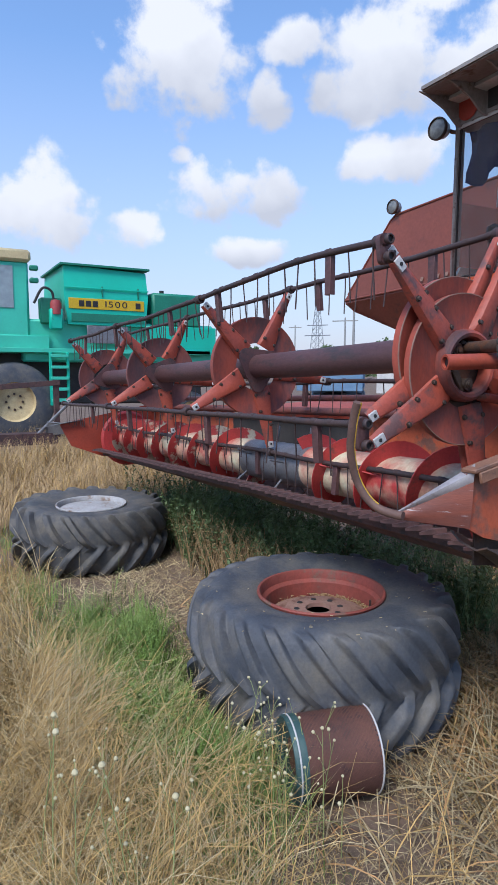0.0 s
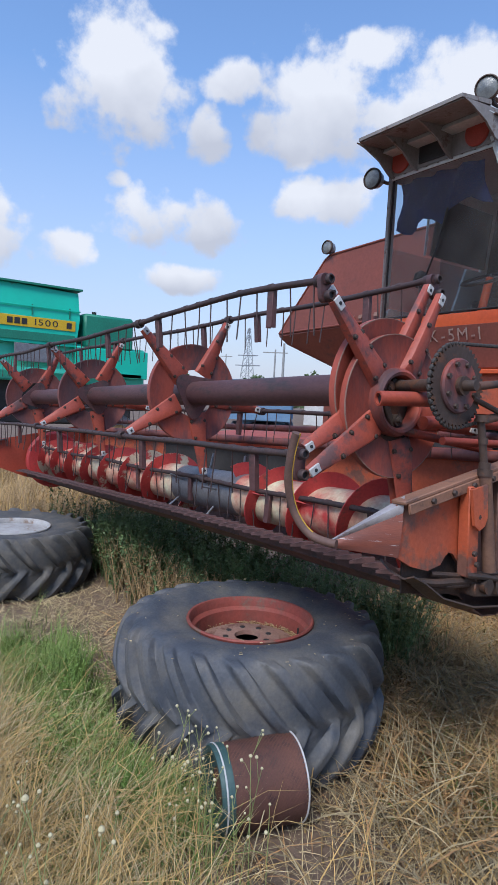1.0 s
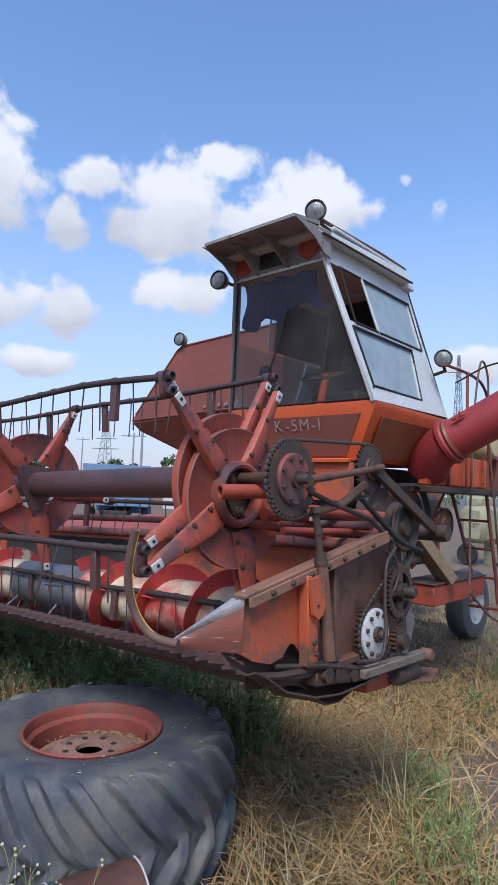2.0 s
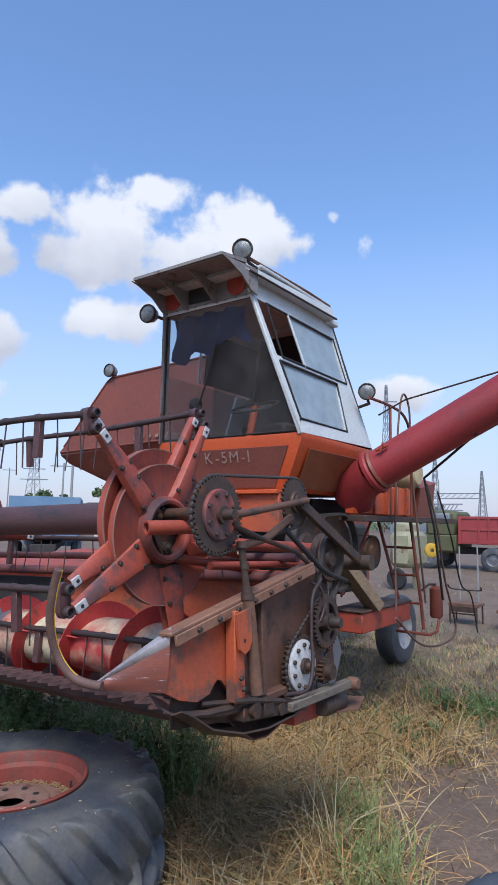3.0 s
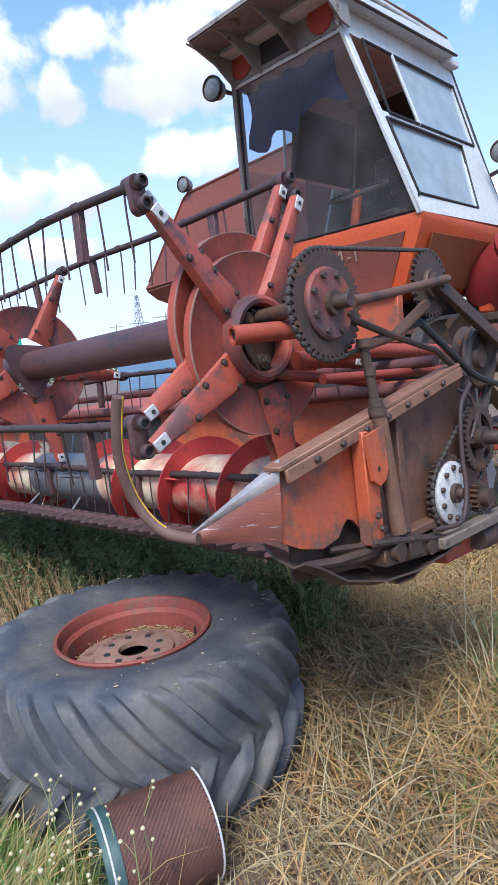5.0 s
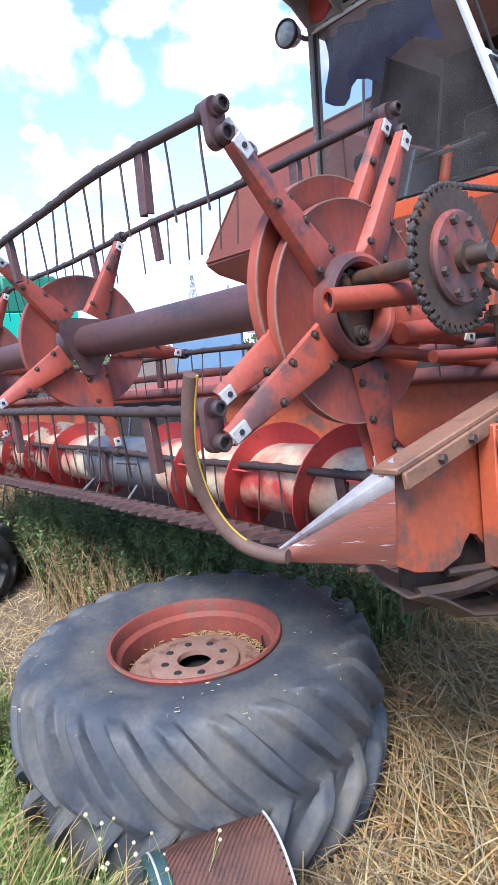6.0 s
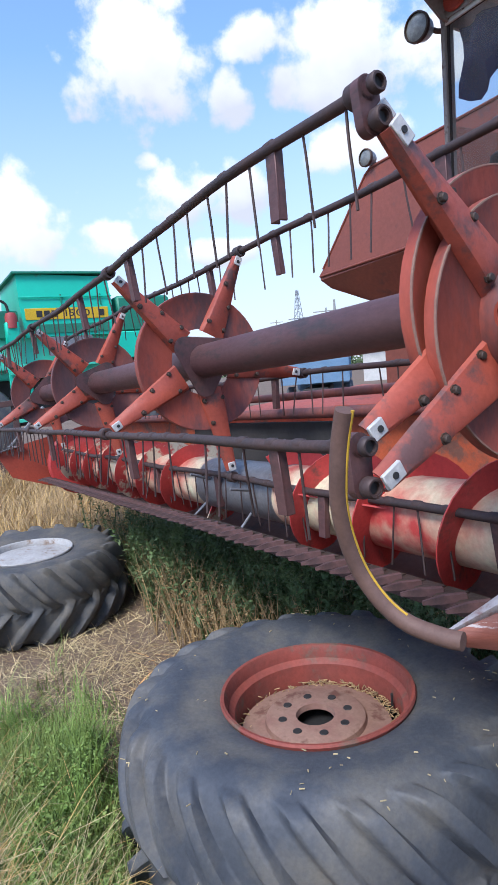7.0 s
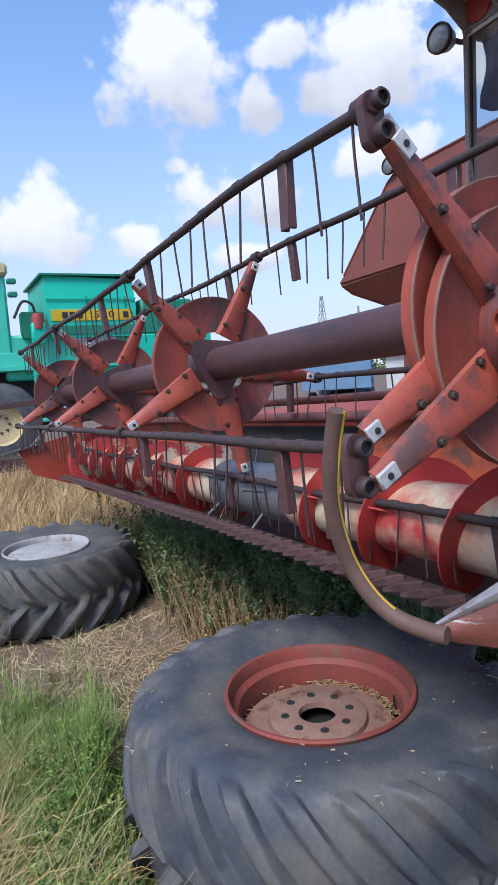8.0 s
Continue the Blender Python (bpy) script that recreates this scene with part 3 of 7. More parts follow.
def build_cutterbar():
    g = Geo()
    xs = [FAR + 0.05 + (NEAR - FAR - 0.15) * i / 40 for i in range(41)]
    g.sweep([(x, 1.925, 0.994 + bow(x)) for x in xs], 0.01, flat=(0.014, 0.075))
    g.sweep([(x, 1.965, 0.965 + bow(x)) for x in xs], 0.01, flat=(0.05, 0.018))
    part("cutterbar", g, M["cutter"], header, "rusted cutterbar")
    f = Geo()
    f.skin([[(-0.010, 0.045, -0.010), (0.010, 0.045, -0.010), (0.009, 0.045, 0.008), (-0.009, 0.045, 0.008)],
            [(-0.009, -0.015, -0.010), (0.009, -0.015, -0.010), (0.007, -0.015, 0.011), (-0.007, -0.015, 0.011)],
            [(-0.003, -0.068, -0.006), (0.003, -0.068, -0.006), (0.003, -0.068, 0.004), (-0.003, -0.068, 0.004)]], None, True)
    f.f += [(3, 2, 1, 0), (8, 9, 10, 11)]
    me = shared("finger", f, M["finger"])
    k = Geo().plate([(-0.036, 0.05), (0.036, 0.05), (0.012, -0.035), (-0.012, -0.035)], 0.003)
    kn = shared("knife_section", k, M["iron"])
    x, i = NEAR - 0.16, 0
    rnd = random.Random(4)
    while x > FAR + 0.08:
        repeat("finger", me, pose(x, 1.893, 1.010 + bow(x), rnd.uniform(-3, 6), 0, -24 + rnd.uniform(-6, 6)), header)
        repeat("knife_section", kn, pose(x - 0.038, 1.922, 1.0045 + bow(x)), header)
        x -= 0.0762


def flight(geo, x0, x1, turns, r0, r1, phase, y, z, t=0.005, per=28):
    k = int(abs(turns) * per)
    rows = []
    for i in range(k + 1):
        a = phase + 2 * math.pi * turns * i / k
        x = x0 + (x1 - x0) * i / k
        rows.append([(x, y + r * math.cos(a), z + r * math.sin(a)) for r in (r0 - 0.004, (r0 + r1) / 2, r1)])
    geo.skin(rows, t)


AUGER_Y, AUGER_Z = 2.20, 1.152


def build_auger():
    drum = part("auger_drum", Geo().rev([(0.0, NEAR - 0.03), (0.130, NEAR - 0.03), (0.130, 0.1), (0.131, -0.9)], atx(0, AUGER_Y, AUGER_Z), 40), M["augerpaint"], header, "drum with worn red paint over cream")
    mid = Geo().rev([(0.131, -0.9), (0.132, -0.905), (0.132, -1.645), (0.131, -1.65)], atx(0, AUGER_Y, AUGER_Z), 40)
    part("auger_drum", mid, M["steel"], header, "bare grey steel drum")
    part("auger_drum", Geo().rev([(0.131, -1.65), (0.130, -4.0), (0.130, FAR + 0.03), (0.0, FAR + 0.03)], atx(0, AUGER_Y, AUGER_Z), 40), M["augerpaint"], header, "drum with worn red paint over cream")
    PH = math.pi / 2 - 2 * math.pi * 4.5 * (NEAR - 0.05 + 0.19) / (NEAR + 0.90)
    for x0, x1, turns, ph in ((NEAR - 0.05, -0.95, 4.5, PH), (FAR + 0.05, -1.62, -7.4, 0.4)):
        g = Geo()
        flight(g, x0, x1, turns, 0.130, 0.208, ph, AUGER_Y, AUGER_Z)
        part("auger_flight", g, M["flight"] if x0 > 0 else M["flight_worn"], header, "chipped red auger flight")
    # small folded braces between drum and flight
    brace = Geo().add([(0.0, 0.0, 0.0), (0.0, 0.0, 0.062), (0.052, 0.0, 0.004), (0.0, 0.006, 0.0), (0.0, 0.006, 0.062), (0.052, 0.006, 0.004)],
                      [(0, 1, 2), (5, 4, 3), (0, 3, 4, 1), (1, 4, 5, 2), (2, 5, 3, 0)])
    brace_mesh = shared("flight_brace", brace, M["flight"])
    pitch = (NEAR + 0.90) / 4.5
    for i in range(4):
        for turn in (72, 262):
            x = NEAR - 0.05 - pitch * ((turn / 360 + (i + 0.25) - PH / (2 * math.pi)) % 4.5)
            repeat("flight_brace", brace_mesh, pose(x + 0.004, AUGER_Y, AUGER_Z, turn) @ Matrix.Translation((0, 0, 0.126)), header)
    rod = shared("auger_finger", Geo().tube((0, 0, 0.10), (0, 0, 0.24), 0.007, 8), M["steel"])
    rnd = random.Random(8)
    for i in range(8):
        repeat("auger_finger", rod, pose(-0.98 - i * 0.085, AUGER_Y, AUGER_Z, i * 70 + rnd.uniform(-8, 8)), header)


LINK = shared("link", Geo().box((0.012, 0.021, 0.013), c=0.003).box((0.016, 0.007, 0.009), c=0.002), M["belt"])


def chain(name, loop, pitch, label):
    """Roller-chain links laid along a closed line."""
    core = part(name, Geo().sweep(loop, 0.0035, 6, closed=True), M["iron"], header, label)
    pts = [Vector(p) for p in loop] + [Vector(loop[0])]
    total = sum((b - a).length for a, b in zip(pts, pts[1:]))
    n = int(total / pitch)
    step, want, run, k = total / n, 0.0, 0.0, 0
    for a, b in zip(pts, pts[1:]):
        d = (b - a).length
        while k < n and want <= run + d:
            u = (b - a).normalized()
            m = Matrix((Vector((1, 0, 0)), u, Vector((1, 0, 0)).cross(u))).transposed().to_4x4()
            repeat("link", LINK, Matrix.Translation(a.lerp(b, (want - run) / d)) @ m, core)
            k += 1
            want += step
        run += d


def build_near_side():
    """The end of the header nearest the camera: divider, plates, posts, gears, chains."""
    side = NEAR + 0.02
    yz = AXIS_X
    out = [(1.60, 1.172), (1.60, 1.345), (2.02, 1.430), (2.02, 1.09), (1.95, 1.105), (1.91, 1.150), (1.885, 1.158), (1.865, 1.146), (1.84, 1.118), (1.77, 1.105), (1.68, 1.130)]
    part("end_plate", Geo().plate(out, 0.012, Matrix.Translation((side, 0, 0)) @ yz), M["orange_old"], header, "scraped orange end plate with a torn lower edge")
    # divider: a bent sheet, its upper facet worn bright, the lower one rusty
    tip = Vector((0.605, 1.447, 1.211))
    top_end, fold_end, low_end = Vector((side + 0.002, 1.64, 1.374)), Vector((side + 0.020, 1.615, 1.325)), Vector((side + 0.014, 1.605, 1.170))
    rows, skirt = [], []
    for i in range(9):
        t = i / 8
        a, f, b = tip.lerp(top_end, t), tip.lerp(fold_end, t) - Vector((0, 0, 0.006)), tip.lerp(low_end, t) - Vector((0, 0, 0.02 * (1 - t)))
        rows.append([a.lerp(f, k / 4) + Vector((0.012, -0.012, 0.006)) * math.sin(math.pi * k / 4) * min(1, t * 2.5) for k in range(5)])
        skirt.append([f.lerp(b, k / 4) + Vector((0.006, -0.004, 0)) * math.sin(math.pi * k / 4) for k in range(5)])
    part("divider_nose", Geo().skin(rows, 0.003), M["bright"], header, "worn bright steel divider nose")
    part("divider_skirt", Geo().skin(skirt, 0.004), M["skirt"], header, "maroon scratched divider skirt")
    # channel beam along the top of the end plate
    g = Geo()
    g.beam((side + 0.01, 1.60, 1.353), (side + 0.01, 2.56, 1.542), 0.060, 0.014)
    g.beam((side + 0.04, 1.62, 1.332), (side + 0.04, 2.56, 1.517), 0.012, 0.036)
    beam = part("top_channel", g, M["beam"], header, "brown rusted channel beam")
    for i in range(7):
        t = 0.12 + i * 0.12
        repeat("bolt", BOLT, Matrix.Translation((side + 0.047, 1.62 + 0.94 * t, 1.334 + 0.185 * t)) @ yz, beam)
    # orange post and its bracket
    g = Geo()
    g.box((0.045, 0.062, 0.325), at=(side + 0.035, 1.955, 1.235))
    g.plate([(1.905, 1.388), (1.995, 1.405), (2.0, 1.285), (1.985, 1.255), (1.955, 1.242), (1.925, 1.262)], 0.012, Matrix.Translation((side + 0.075, 0, 0)) @ yz)
    post = part("post", g, M["orange_old"], header)
    for y, z in ((1.955, 1.29), (1.955, 1.12), (1.94, 1.16)):
        repeat("bolt", BOLT, Matrix.Translation((side + 0.07, y, z)) @ yz, post)
    # hydraulic ram
    ram = part("lift_ram", Geo().sweep([(side + 0.06, 2.055, 1.08), (side + 0.055, 2.03, 1.32), (side + 0.055, 2.012, 1.44)], 0.024, 16), M["rust"], header, "grimy hydraulic ram")
    g = Geo().sweep([(side + 0.055, 2.012, 1.43), (side + 0.05, 1.980, 1.64)], 0.014, 12)
    for z, r in ((1.445, 0.027), (1.47, 0.021), (1.56, 0.017), (1.64, 0.024)):
        g.tube((side + 0.055, 2.012 - (z - 1.44) * 0.15, z - 0.012), (side + 0.055, 2.012 - (z - 1.44) * 0.15, z + 0.012), r, 14)
    part("ram_rod", g, M["iron"], ram)
    # dirty inner plate and reinforcing ribs behind the ram
    g = Geo().plate([(1.98, 1.0), (1.98, 1.420), (2.56, 1.535), (2.80, 1.50), (2.86, 1.02), (2.5, 0.95)], 0.01, Matrix.Translation((side - 0.035, 0, 0)) @ yz)
    g.box((0.05, 0.03, 0.42), at=(side - 0.01, 2.18, 1.22))
    g.box((0.05, 0.5, 0.03), at=(side - 0.01, 2.42, 1.03))
    part("inner_plate", g, M["brownplate"], header, "oil-stained brown side plate")
    # skid below
    rows = []
    for y, z in ((1.62, 1.085), (1.68, 1.055), (1.78, 0.990), (1.95, 0.935), (2.12, 0.912), (2.30, 0.915), (2.42, 0.935)):
        rows.append([(NEAR - 0.10, y + 0.05, z + 0.050), (NEAR - 0.03, y + 0.02, z + 0.028), (NEAR + 0.05, y, z + 0.020), (NEAR + 0.09, y, z + 0.036)])
    part("skid", Geo().skin(rows, 0.006), M["iron"], header, "black curved steel skid")
    g = Geo()
    g.beam((side + 0.02, 1.98, 1.02), (side + 0.03, 2.42, 0.965), 0.07, 0.05)
    g.tube((side - 0.05, 2.03, 1.03), (side + 0.08, 2.03, 1.03), 0.028, 14)
    g.tube((side - 0.05, 2.22, 0.99), (side + 0.07, 2.22, 0.99), 0.024, 14)
    g.box((0.09, 0.07, 0.06), at=(side + 0.03, 2.12, 1.02))
    g.sweep(arc([(side + 0.05, 1.93, 1.08), (side + 0.07, 2.05, 1.06), (side + 0.05, 2.30, 1.0)]), 0.012, 8)
    part("knife_drive", g, M["iron"], header, "greasy knife drive linkage")
    part("board", Geo().beam((side + 0.06, 2.27, 0.985), (side + 0.05, 2.86, 0.965), 0.05, 0.036), M["grey_board"], header, "old grey wooden board")
    part("lower_beam", Geo().beam((side - 0.02, 2.38, 0.915), (side - 0.04, 2.62, 0.890), 0.09, 0.07), M["red"], header)
    part("skid_roller", Geo().sweep([(side + 0.03, 2.60, 0.905), (side + 0.02, 2.66, 0.900), (side + 0.0, 2.84, 0.885), (side - 0.01, 2.87, 0.88)], [0.036, 0.046, 0.046, 0.030], 16), M["iron"], header, "dark greasy end roller")
    part("board_clamp", Geo().rev([(0, 0.03), (0.022, 0.03), (0.030, 0.02), (0.030, -0.02), (0, -0.02)], Matrix.Translation((side + 0.07, 2.85, 0.966)) @ yz, 16), M["rust"], header)
    part("sump_plate", Geo().plate([(1.68, 1.03), (1.68, 1.16), (2.02, 1.20), (2.02, 0.98)], 0.006, Matrix.Translation((side - 0.035, 0, 0)) @ yz), M["iron"], header, "black greasy plate behind the torn edge")
    for dy, dz, r in ((1.80, 1.062, 0.014), (1.86, 1.044, 0.011), (1.91, 1.075, 0.010)):
        part("grease_pipe", Geo().sweep([(side - 0.01, dy - 0.10, dz + 0.012), (side + 0.02, dy, dz), (side + 0.03, dy + 0.24, dz - 0.018)], r, 8), M["iron"], header, "greasy bare rod")
    part("tin_guard", Geo().skin([[(side + 0.06, 2.70, 0.865), (side - 0.10, 2.72, 0.86)], [(side + 0.09, 2.86, 0.845), (side - 0.10, 2.88, 0.85)], [(side + 0.06, 3.0, 0.87), (side - 0.10, 3.02, 0.85)]], 0.004), M["rust"], header, "bent tin guard")

    def sprocket(name, c, r, teeth, x, material, hub=None, spokes=0, label="", thick=0.012, bolts=0):
        y, z = c
        fr = Matrix.Translation((x, y, z)) @ yz
        g = Geo()
        if spokes:
            k = teeth * 4
            ring = gear_outline(r, teeth, 0.012)
            inner = [((r - 0.035) * math.cos(2 * math.pi * i / k), (r - 0.035) * math.sin(2 * math.pi * i / k)) for i in range(k)]
            vs = [(a, b, s * thick / 2) for s in (-1, 1) for a, b in ring] + [(a, b, s * thick / 2) for s in (-1, 1) for a, b in inner]
            fs = []
            for i in range(k):
                e = (i + 1) % k
                fs += [(i, e, k + e, k + i), (2 * k + e, 2 * k + i, 3 * k + i, 3 * k + e), (k + i, k + e, 3 * k + e, 3 * k + i), (e, i, 2 * k + i, 2 * k + e)]
            g.add(vs, fs, fr)
            for i in range(spokes):
                g.box((r - 0.04, 0.03, thick * 1.2), fr @ pose(0, 0, 0, 0, 0, 360 * i / spokes) @ pose((r - 0.02) / 2, 0, 0))
            g.tube((x - 0.03, y, z), (x + 0.03, y, z), 0.04, 18)
        else:
            g.plate(gear_outline(r, teeth, 0.013), thick, fr)
        ob = part(name, g, material, header, label)
        if hub:
            hr, hm, out = hub
            d = part("hub_plate", Geo().rev([(0, 0.014), (hr * 0.93, 0.014), (hr, 0.008), (hr, 0)], Matrix.Translation((x + thick / 2, y, z)) @ yz, 36), hm, ob)
            for i in range(bolts):
                a = 2 * math.pi * (i + 0.5) / bolts
                repeat("bolt", BOLT, Matrix.Translation((x + thick / 2 + 0.013, y + 0.8 * hr * math.cos(a), z + 0.8 * hr * math.sin(a))) @ yz, ob)
            part("hub_nut", Geo().rev([(0, out), (0.018, out), (0.020, out - 0.004), (0.020, 0.03), (0.034, 0.03), (0.034, 0)], Matrix.Translation((x + thick / 2, y, z)) @ yz, 16), M["iron"], ob)
        return ob
    g1, g2 = (1.876, 1.752), (2.440, 1.818)
    reel_gear = sprocket("reel_sprocket", g1, 0.150, 44, 0.775, M["iron"], (0.098, M["disc_red"], 0.075), 0, "large rusty chain sprocket", 0.016, 8)
    sprocket("drive_sprocket", g2, 0.112, 30, 0.775, M["iron"], (0.05, M["iron"], 0.05), 0, "dark chain sprocket")
    chain("drive_chain", belt_path(g1, 0.149, g2, 0.110, 0.775, 40), 0.024, "rusty roller chain")
    part("drive_rod", Geo().sweep([(0.83, 1.92, 1.752), (0.83, 2.04, 1.766), (0.83, 2.46, 1.826)], [0.016, 0.014, 0.014], 12), M["brownplate"], header)
    part("crank_arm", Geo().beam((0.81, 2.43, 1.815), (0.80, 3.06, 1.525), 0.028, 0.048), M["iron"], header, "straight dark iron crank arm")
    part("crank_boss", Geo().tube((0.70, 3.06, 1.525), (0.86, 3.06, 1.525), 0.040, 20), M["iron"], header)
    part("tension_rod", Geo().sweep([(0.79, 1.95, 1.715), (0.79, 2.15, 1.66), (0.79, 2.42, 1.60), (0.78, 2.62, 1.50)], 0.011, 8), M["iron"], header)
    part("stay_rod", Geo().sweep([(0.77, 2.02, 1.63), (0.78, 2.20, 1.66), (0.79, 2.38, 1.75)], 0.017, 10), M["rust"], header)
    g3, wg, pl = (2.672, 1.270), (2.466, 1.108), (2.80, 1.560)
    sprocket("idler_sprocket", g3, 0.122, 34, 0.79, M["iron"], None, 4, "spoked iron sprocket", 0.02)
    part("idler_hub", Geo().rev([(0, 0.08), (0.022, 0.08), (0.026, 0.07), (0.026, 0.03), (0.04, 0.02), (0.04, 0)], Matrix.Translation((0.79, *g3)) @ yz, 18), M["iron"], header)
    sprocket("white_sprocket", wg, 0.135, 38, 0.765, M["iron"], (0.11, M["galv"], 0.05), 0, "toothed wheel with pale bolted hub disc", 0.02, 10)
    sprocket("small_sprocket", (2.645, 1.055), 0.055, 16, 0.79, M["iron"], (0.03, M["iron"], 0.03), 0, "small oily sprocket", 0.03)
    part("pulley", Geo().rev([(0, 0.03), (0.04, 0.03), (0.05, 0.012), (0.095, 0.004), (0.115, 0.02), (0.12, 0.012), (0.10, -0.01), (0.12, -0.03), (0.115, -0.035), (0, -0.035)], Matrix.Translation((0.74, *pl)) @ yz, 32), M["iron"], header, "dark iron belt pulley")
    chain("lower_chain", belt_path(wg, 0.135, g3, 0.120, 0.78, 40), 0.026, "greasy roller chain")
    part("drive_belt", Geo().sweep(belt_path(g3, 0.06, pl, 0.105, 0.76), 0.01, closed=True, flat=(0.03, 0.014)), M["belt"], header)
    part("slack_belt", Geo().sweep(arc([(0.77, 2.36, 1.70), (0.78, 2.50, 1.61), (0.78, 2.70, 1.50), (0.78, 2.92, 1.44)]), 0.012, 8), M["black"], header)
    part("grey_guard", Geo().plate([(2.62, 1.50), (2.80, 1.62), (2.90, 1.60), (2.86, 1.35), (2.98, 1.08), (2.90, 0.95), (2.72, 0.96), (2.70, 1.25)], 0.008, Matrix.Translation((0.705, 0, 0)) @ yz), M["steel"], header, "bluish grey sheet guard")
    part("hose", Geo().sweep(arc([(0.80, 2.62, 1.47), (0.81, 2.52, 1.40), (0.815, 2.49, 1.25), (0.83, 2.47, 1.12), (0.84, 2.40, 1.03), (0.83, 2.24, 1.04)]), 0.008, 10), M["pipe"], header)
    part("hose", Geo().sweep(arc([(0.79, 2.54, 1.46), (0.80, 2.62, 1.42), (0.80, 2.64, 1.34), (0.80, 2.60, 1.28)]), 0.007, 10), M["pipe"], header)
    # reel lift pipes that run back to the machine
    part("lift_pipe", Geo().sweep([(0.50, 2.05, 1.62), (0.50, 2.35, 1.635), (0.50, 3.05, 1.60)], 0.028, 16), M["red"], header)
    part("lift_pipe", Geo().sweep([(0.56, 2.10, 1.55), (0.60, 3.0, 1.52)], 0.017, 14), M["red"], header)
    part("lift_pipe", Geo().sweep([(0.45, 2.0, 1.585), (0.45, 2.6, 1.50)], 0.018, 14), M["red"], header)
    return reel_gear


def build_far_side():
    out = [(1.50, 1.30), (1.66, 1.34), (2.55, 1.50), (2.62, 1.45), (2.62, 0.95), (2.3, 0.86), (1.95, 0.93), (1.62, 1.06)]
    part("end_plate", Geo().plate(out, 0.012, Matrix.Translation((FAR, 0, 0)) @ AXIS_X), M["red"], header, "bent red end plate")
    g = Geo().skin([[(FAR - 0.02, 1.25, 1.26), (FAR - 0.06, 1.25, 1.25)], [(FAR + 0.05, 1.5, 1.31), (FAR - 0.12, 1.5, 1.30)], [(FAR + 0.06, 1.75, 1.35), (FAR - 0.14, 1.75, 1.30)]], 0.005)
    part("divider_nose", g, M["steel"], header, "flat grey divider point")
    g = Geo().rev([(0.0, 0.0), (0.29, 0.0), (0.31, -0.02), (0.31, -0.05)], atx(FAR + 0.08, 2.25, 1.12), 32)
    part("end_shield", g, M["flight"], header, "round red end shield")


build_trough()
build_cutterbar()
build_auger()
build_near_side()
build_far_side()
# bent bar hung on the divider tip, with a yellow stripe
BAR = arc([(0.563, 1.330, 1.574), (0.543, 1.332, 1.527), (0.529, 1.334, 1.480), (0.512, 1.342, 1.425), (0.500, 1.360, 1.363), (0.502, 1.380, 1.304), (0.525, 1.400, 1.253), (0.559, 1.420, 1.221), (0.610, 1.440, 1.208), (0.640, 1.452, 1.206)], 6)
bar = part("bent_bar", Geo().sweep(BAR, 0.0148, 14), M["hose"], header, "curved brown hose with a yellow stripe")
INNER = Vector((-0.79, 0.61, -0.1)).normalized()
edge_line = [p + (BAR[i + 1] - BAR[i]).cross(INNER).normalized() * 0.0118 - INNER * 0.0078 for i, p in enumerate(BAR[:-1])]
part("stripe", Geo().sweep(edge_line[:42], 0.0028, 6), M["stripe"], bar, "thin yellow stripe")

# ---- reel ----
RC = (1.962, 1.742)                                  # the reel's axis (y, z) at its near end
DISCS = (0.335, -1.235, -2.87, -4.50)
reel = thing("harvester_reel", (0.40, *RC), "long rust-red pick-up reel with five tined bats", "harvester reel", tilt=Matrix.Rotation(SKEW, 4, "Z") @ Matrix.Rotation(-math.atan(REEL_SLOPE), 4, "Y"))
ANGLES = [134.5, 63, 209, 279.5, 350]                   # the five bats, degrees in the y-z plane
BAT_R = 0.542


BIGBOLT = shared("bolt", Geo().rev([(0, 0.012), (0.007, 0.012), (0.009, 0.010), (0.009, 0.003), (0.0125, 0.003), (0.0125, 0)], None, 8), M["iron"])


def bore(r, h, hole=0.0145):
    """A short ring with a bore, for bearings."""
    return [(hole, h), (r - 0.003, h), (r, h - 0.004), (r, -h + 0.004), (r - 0.003, -h), (hole, -h)]


def build_arm(name, x, centre, ang, r0, r1, parent, width=(0.118, 0.040), depth=0.030):
    """A pressed, tapering arm: a sloping face with one edge folded down, with bolts."""
    fr = Matrix.Translation((x, *centre)) @ AXIS_X @ pose(0, 0, 0, 0, 0, ang)
    rows = []
    for t in (0, 0.10, 0.22, 0.5, 0.75, 0.94, 1.0):
        r, w = r0 + (r1 - r0) * t, width[0] + (width[1] - width[0]) * t
        h = depth * (0.3 if t == 0 else 0.8 if t == 0.10 else 1.0 - 0.25 * t)
        rows.append([fr @ Vector(p) for p in ((r, -w / 2, 0.0), (r, -w / 2 + 0.004, 0.007), (r, -w * 0.12, h * 0.75), (r, w * 0.30, h), (r, w * 0.40, h * 0.93), (r, w * 0.46, h * 0.6), (r, w / 2, 0.0))])
    g = Geo().skin(rows, 0.004)
    ob = part(name, g, M["reel_red"], parent, angle=28)
    for r, s, k in ((r0 + 0.045, -0.40, 0.010), (r0 + 0.05, 0.36, 0.024), (r0 + 0.15, -0.34, 0.012), (r0 + 0.24, 0.30, 0.027)):
        t = (r - r0) / (r1 - r0)
        repeat("bolt", BIGBOLT, fr @ Matrix.Translation((r, s * (width[0] + (width[1] - width[0]) * t), k)), ob)
    return ob, fr


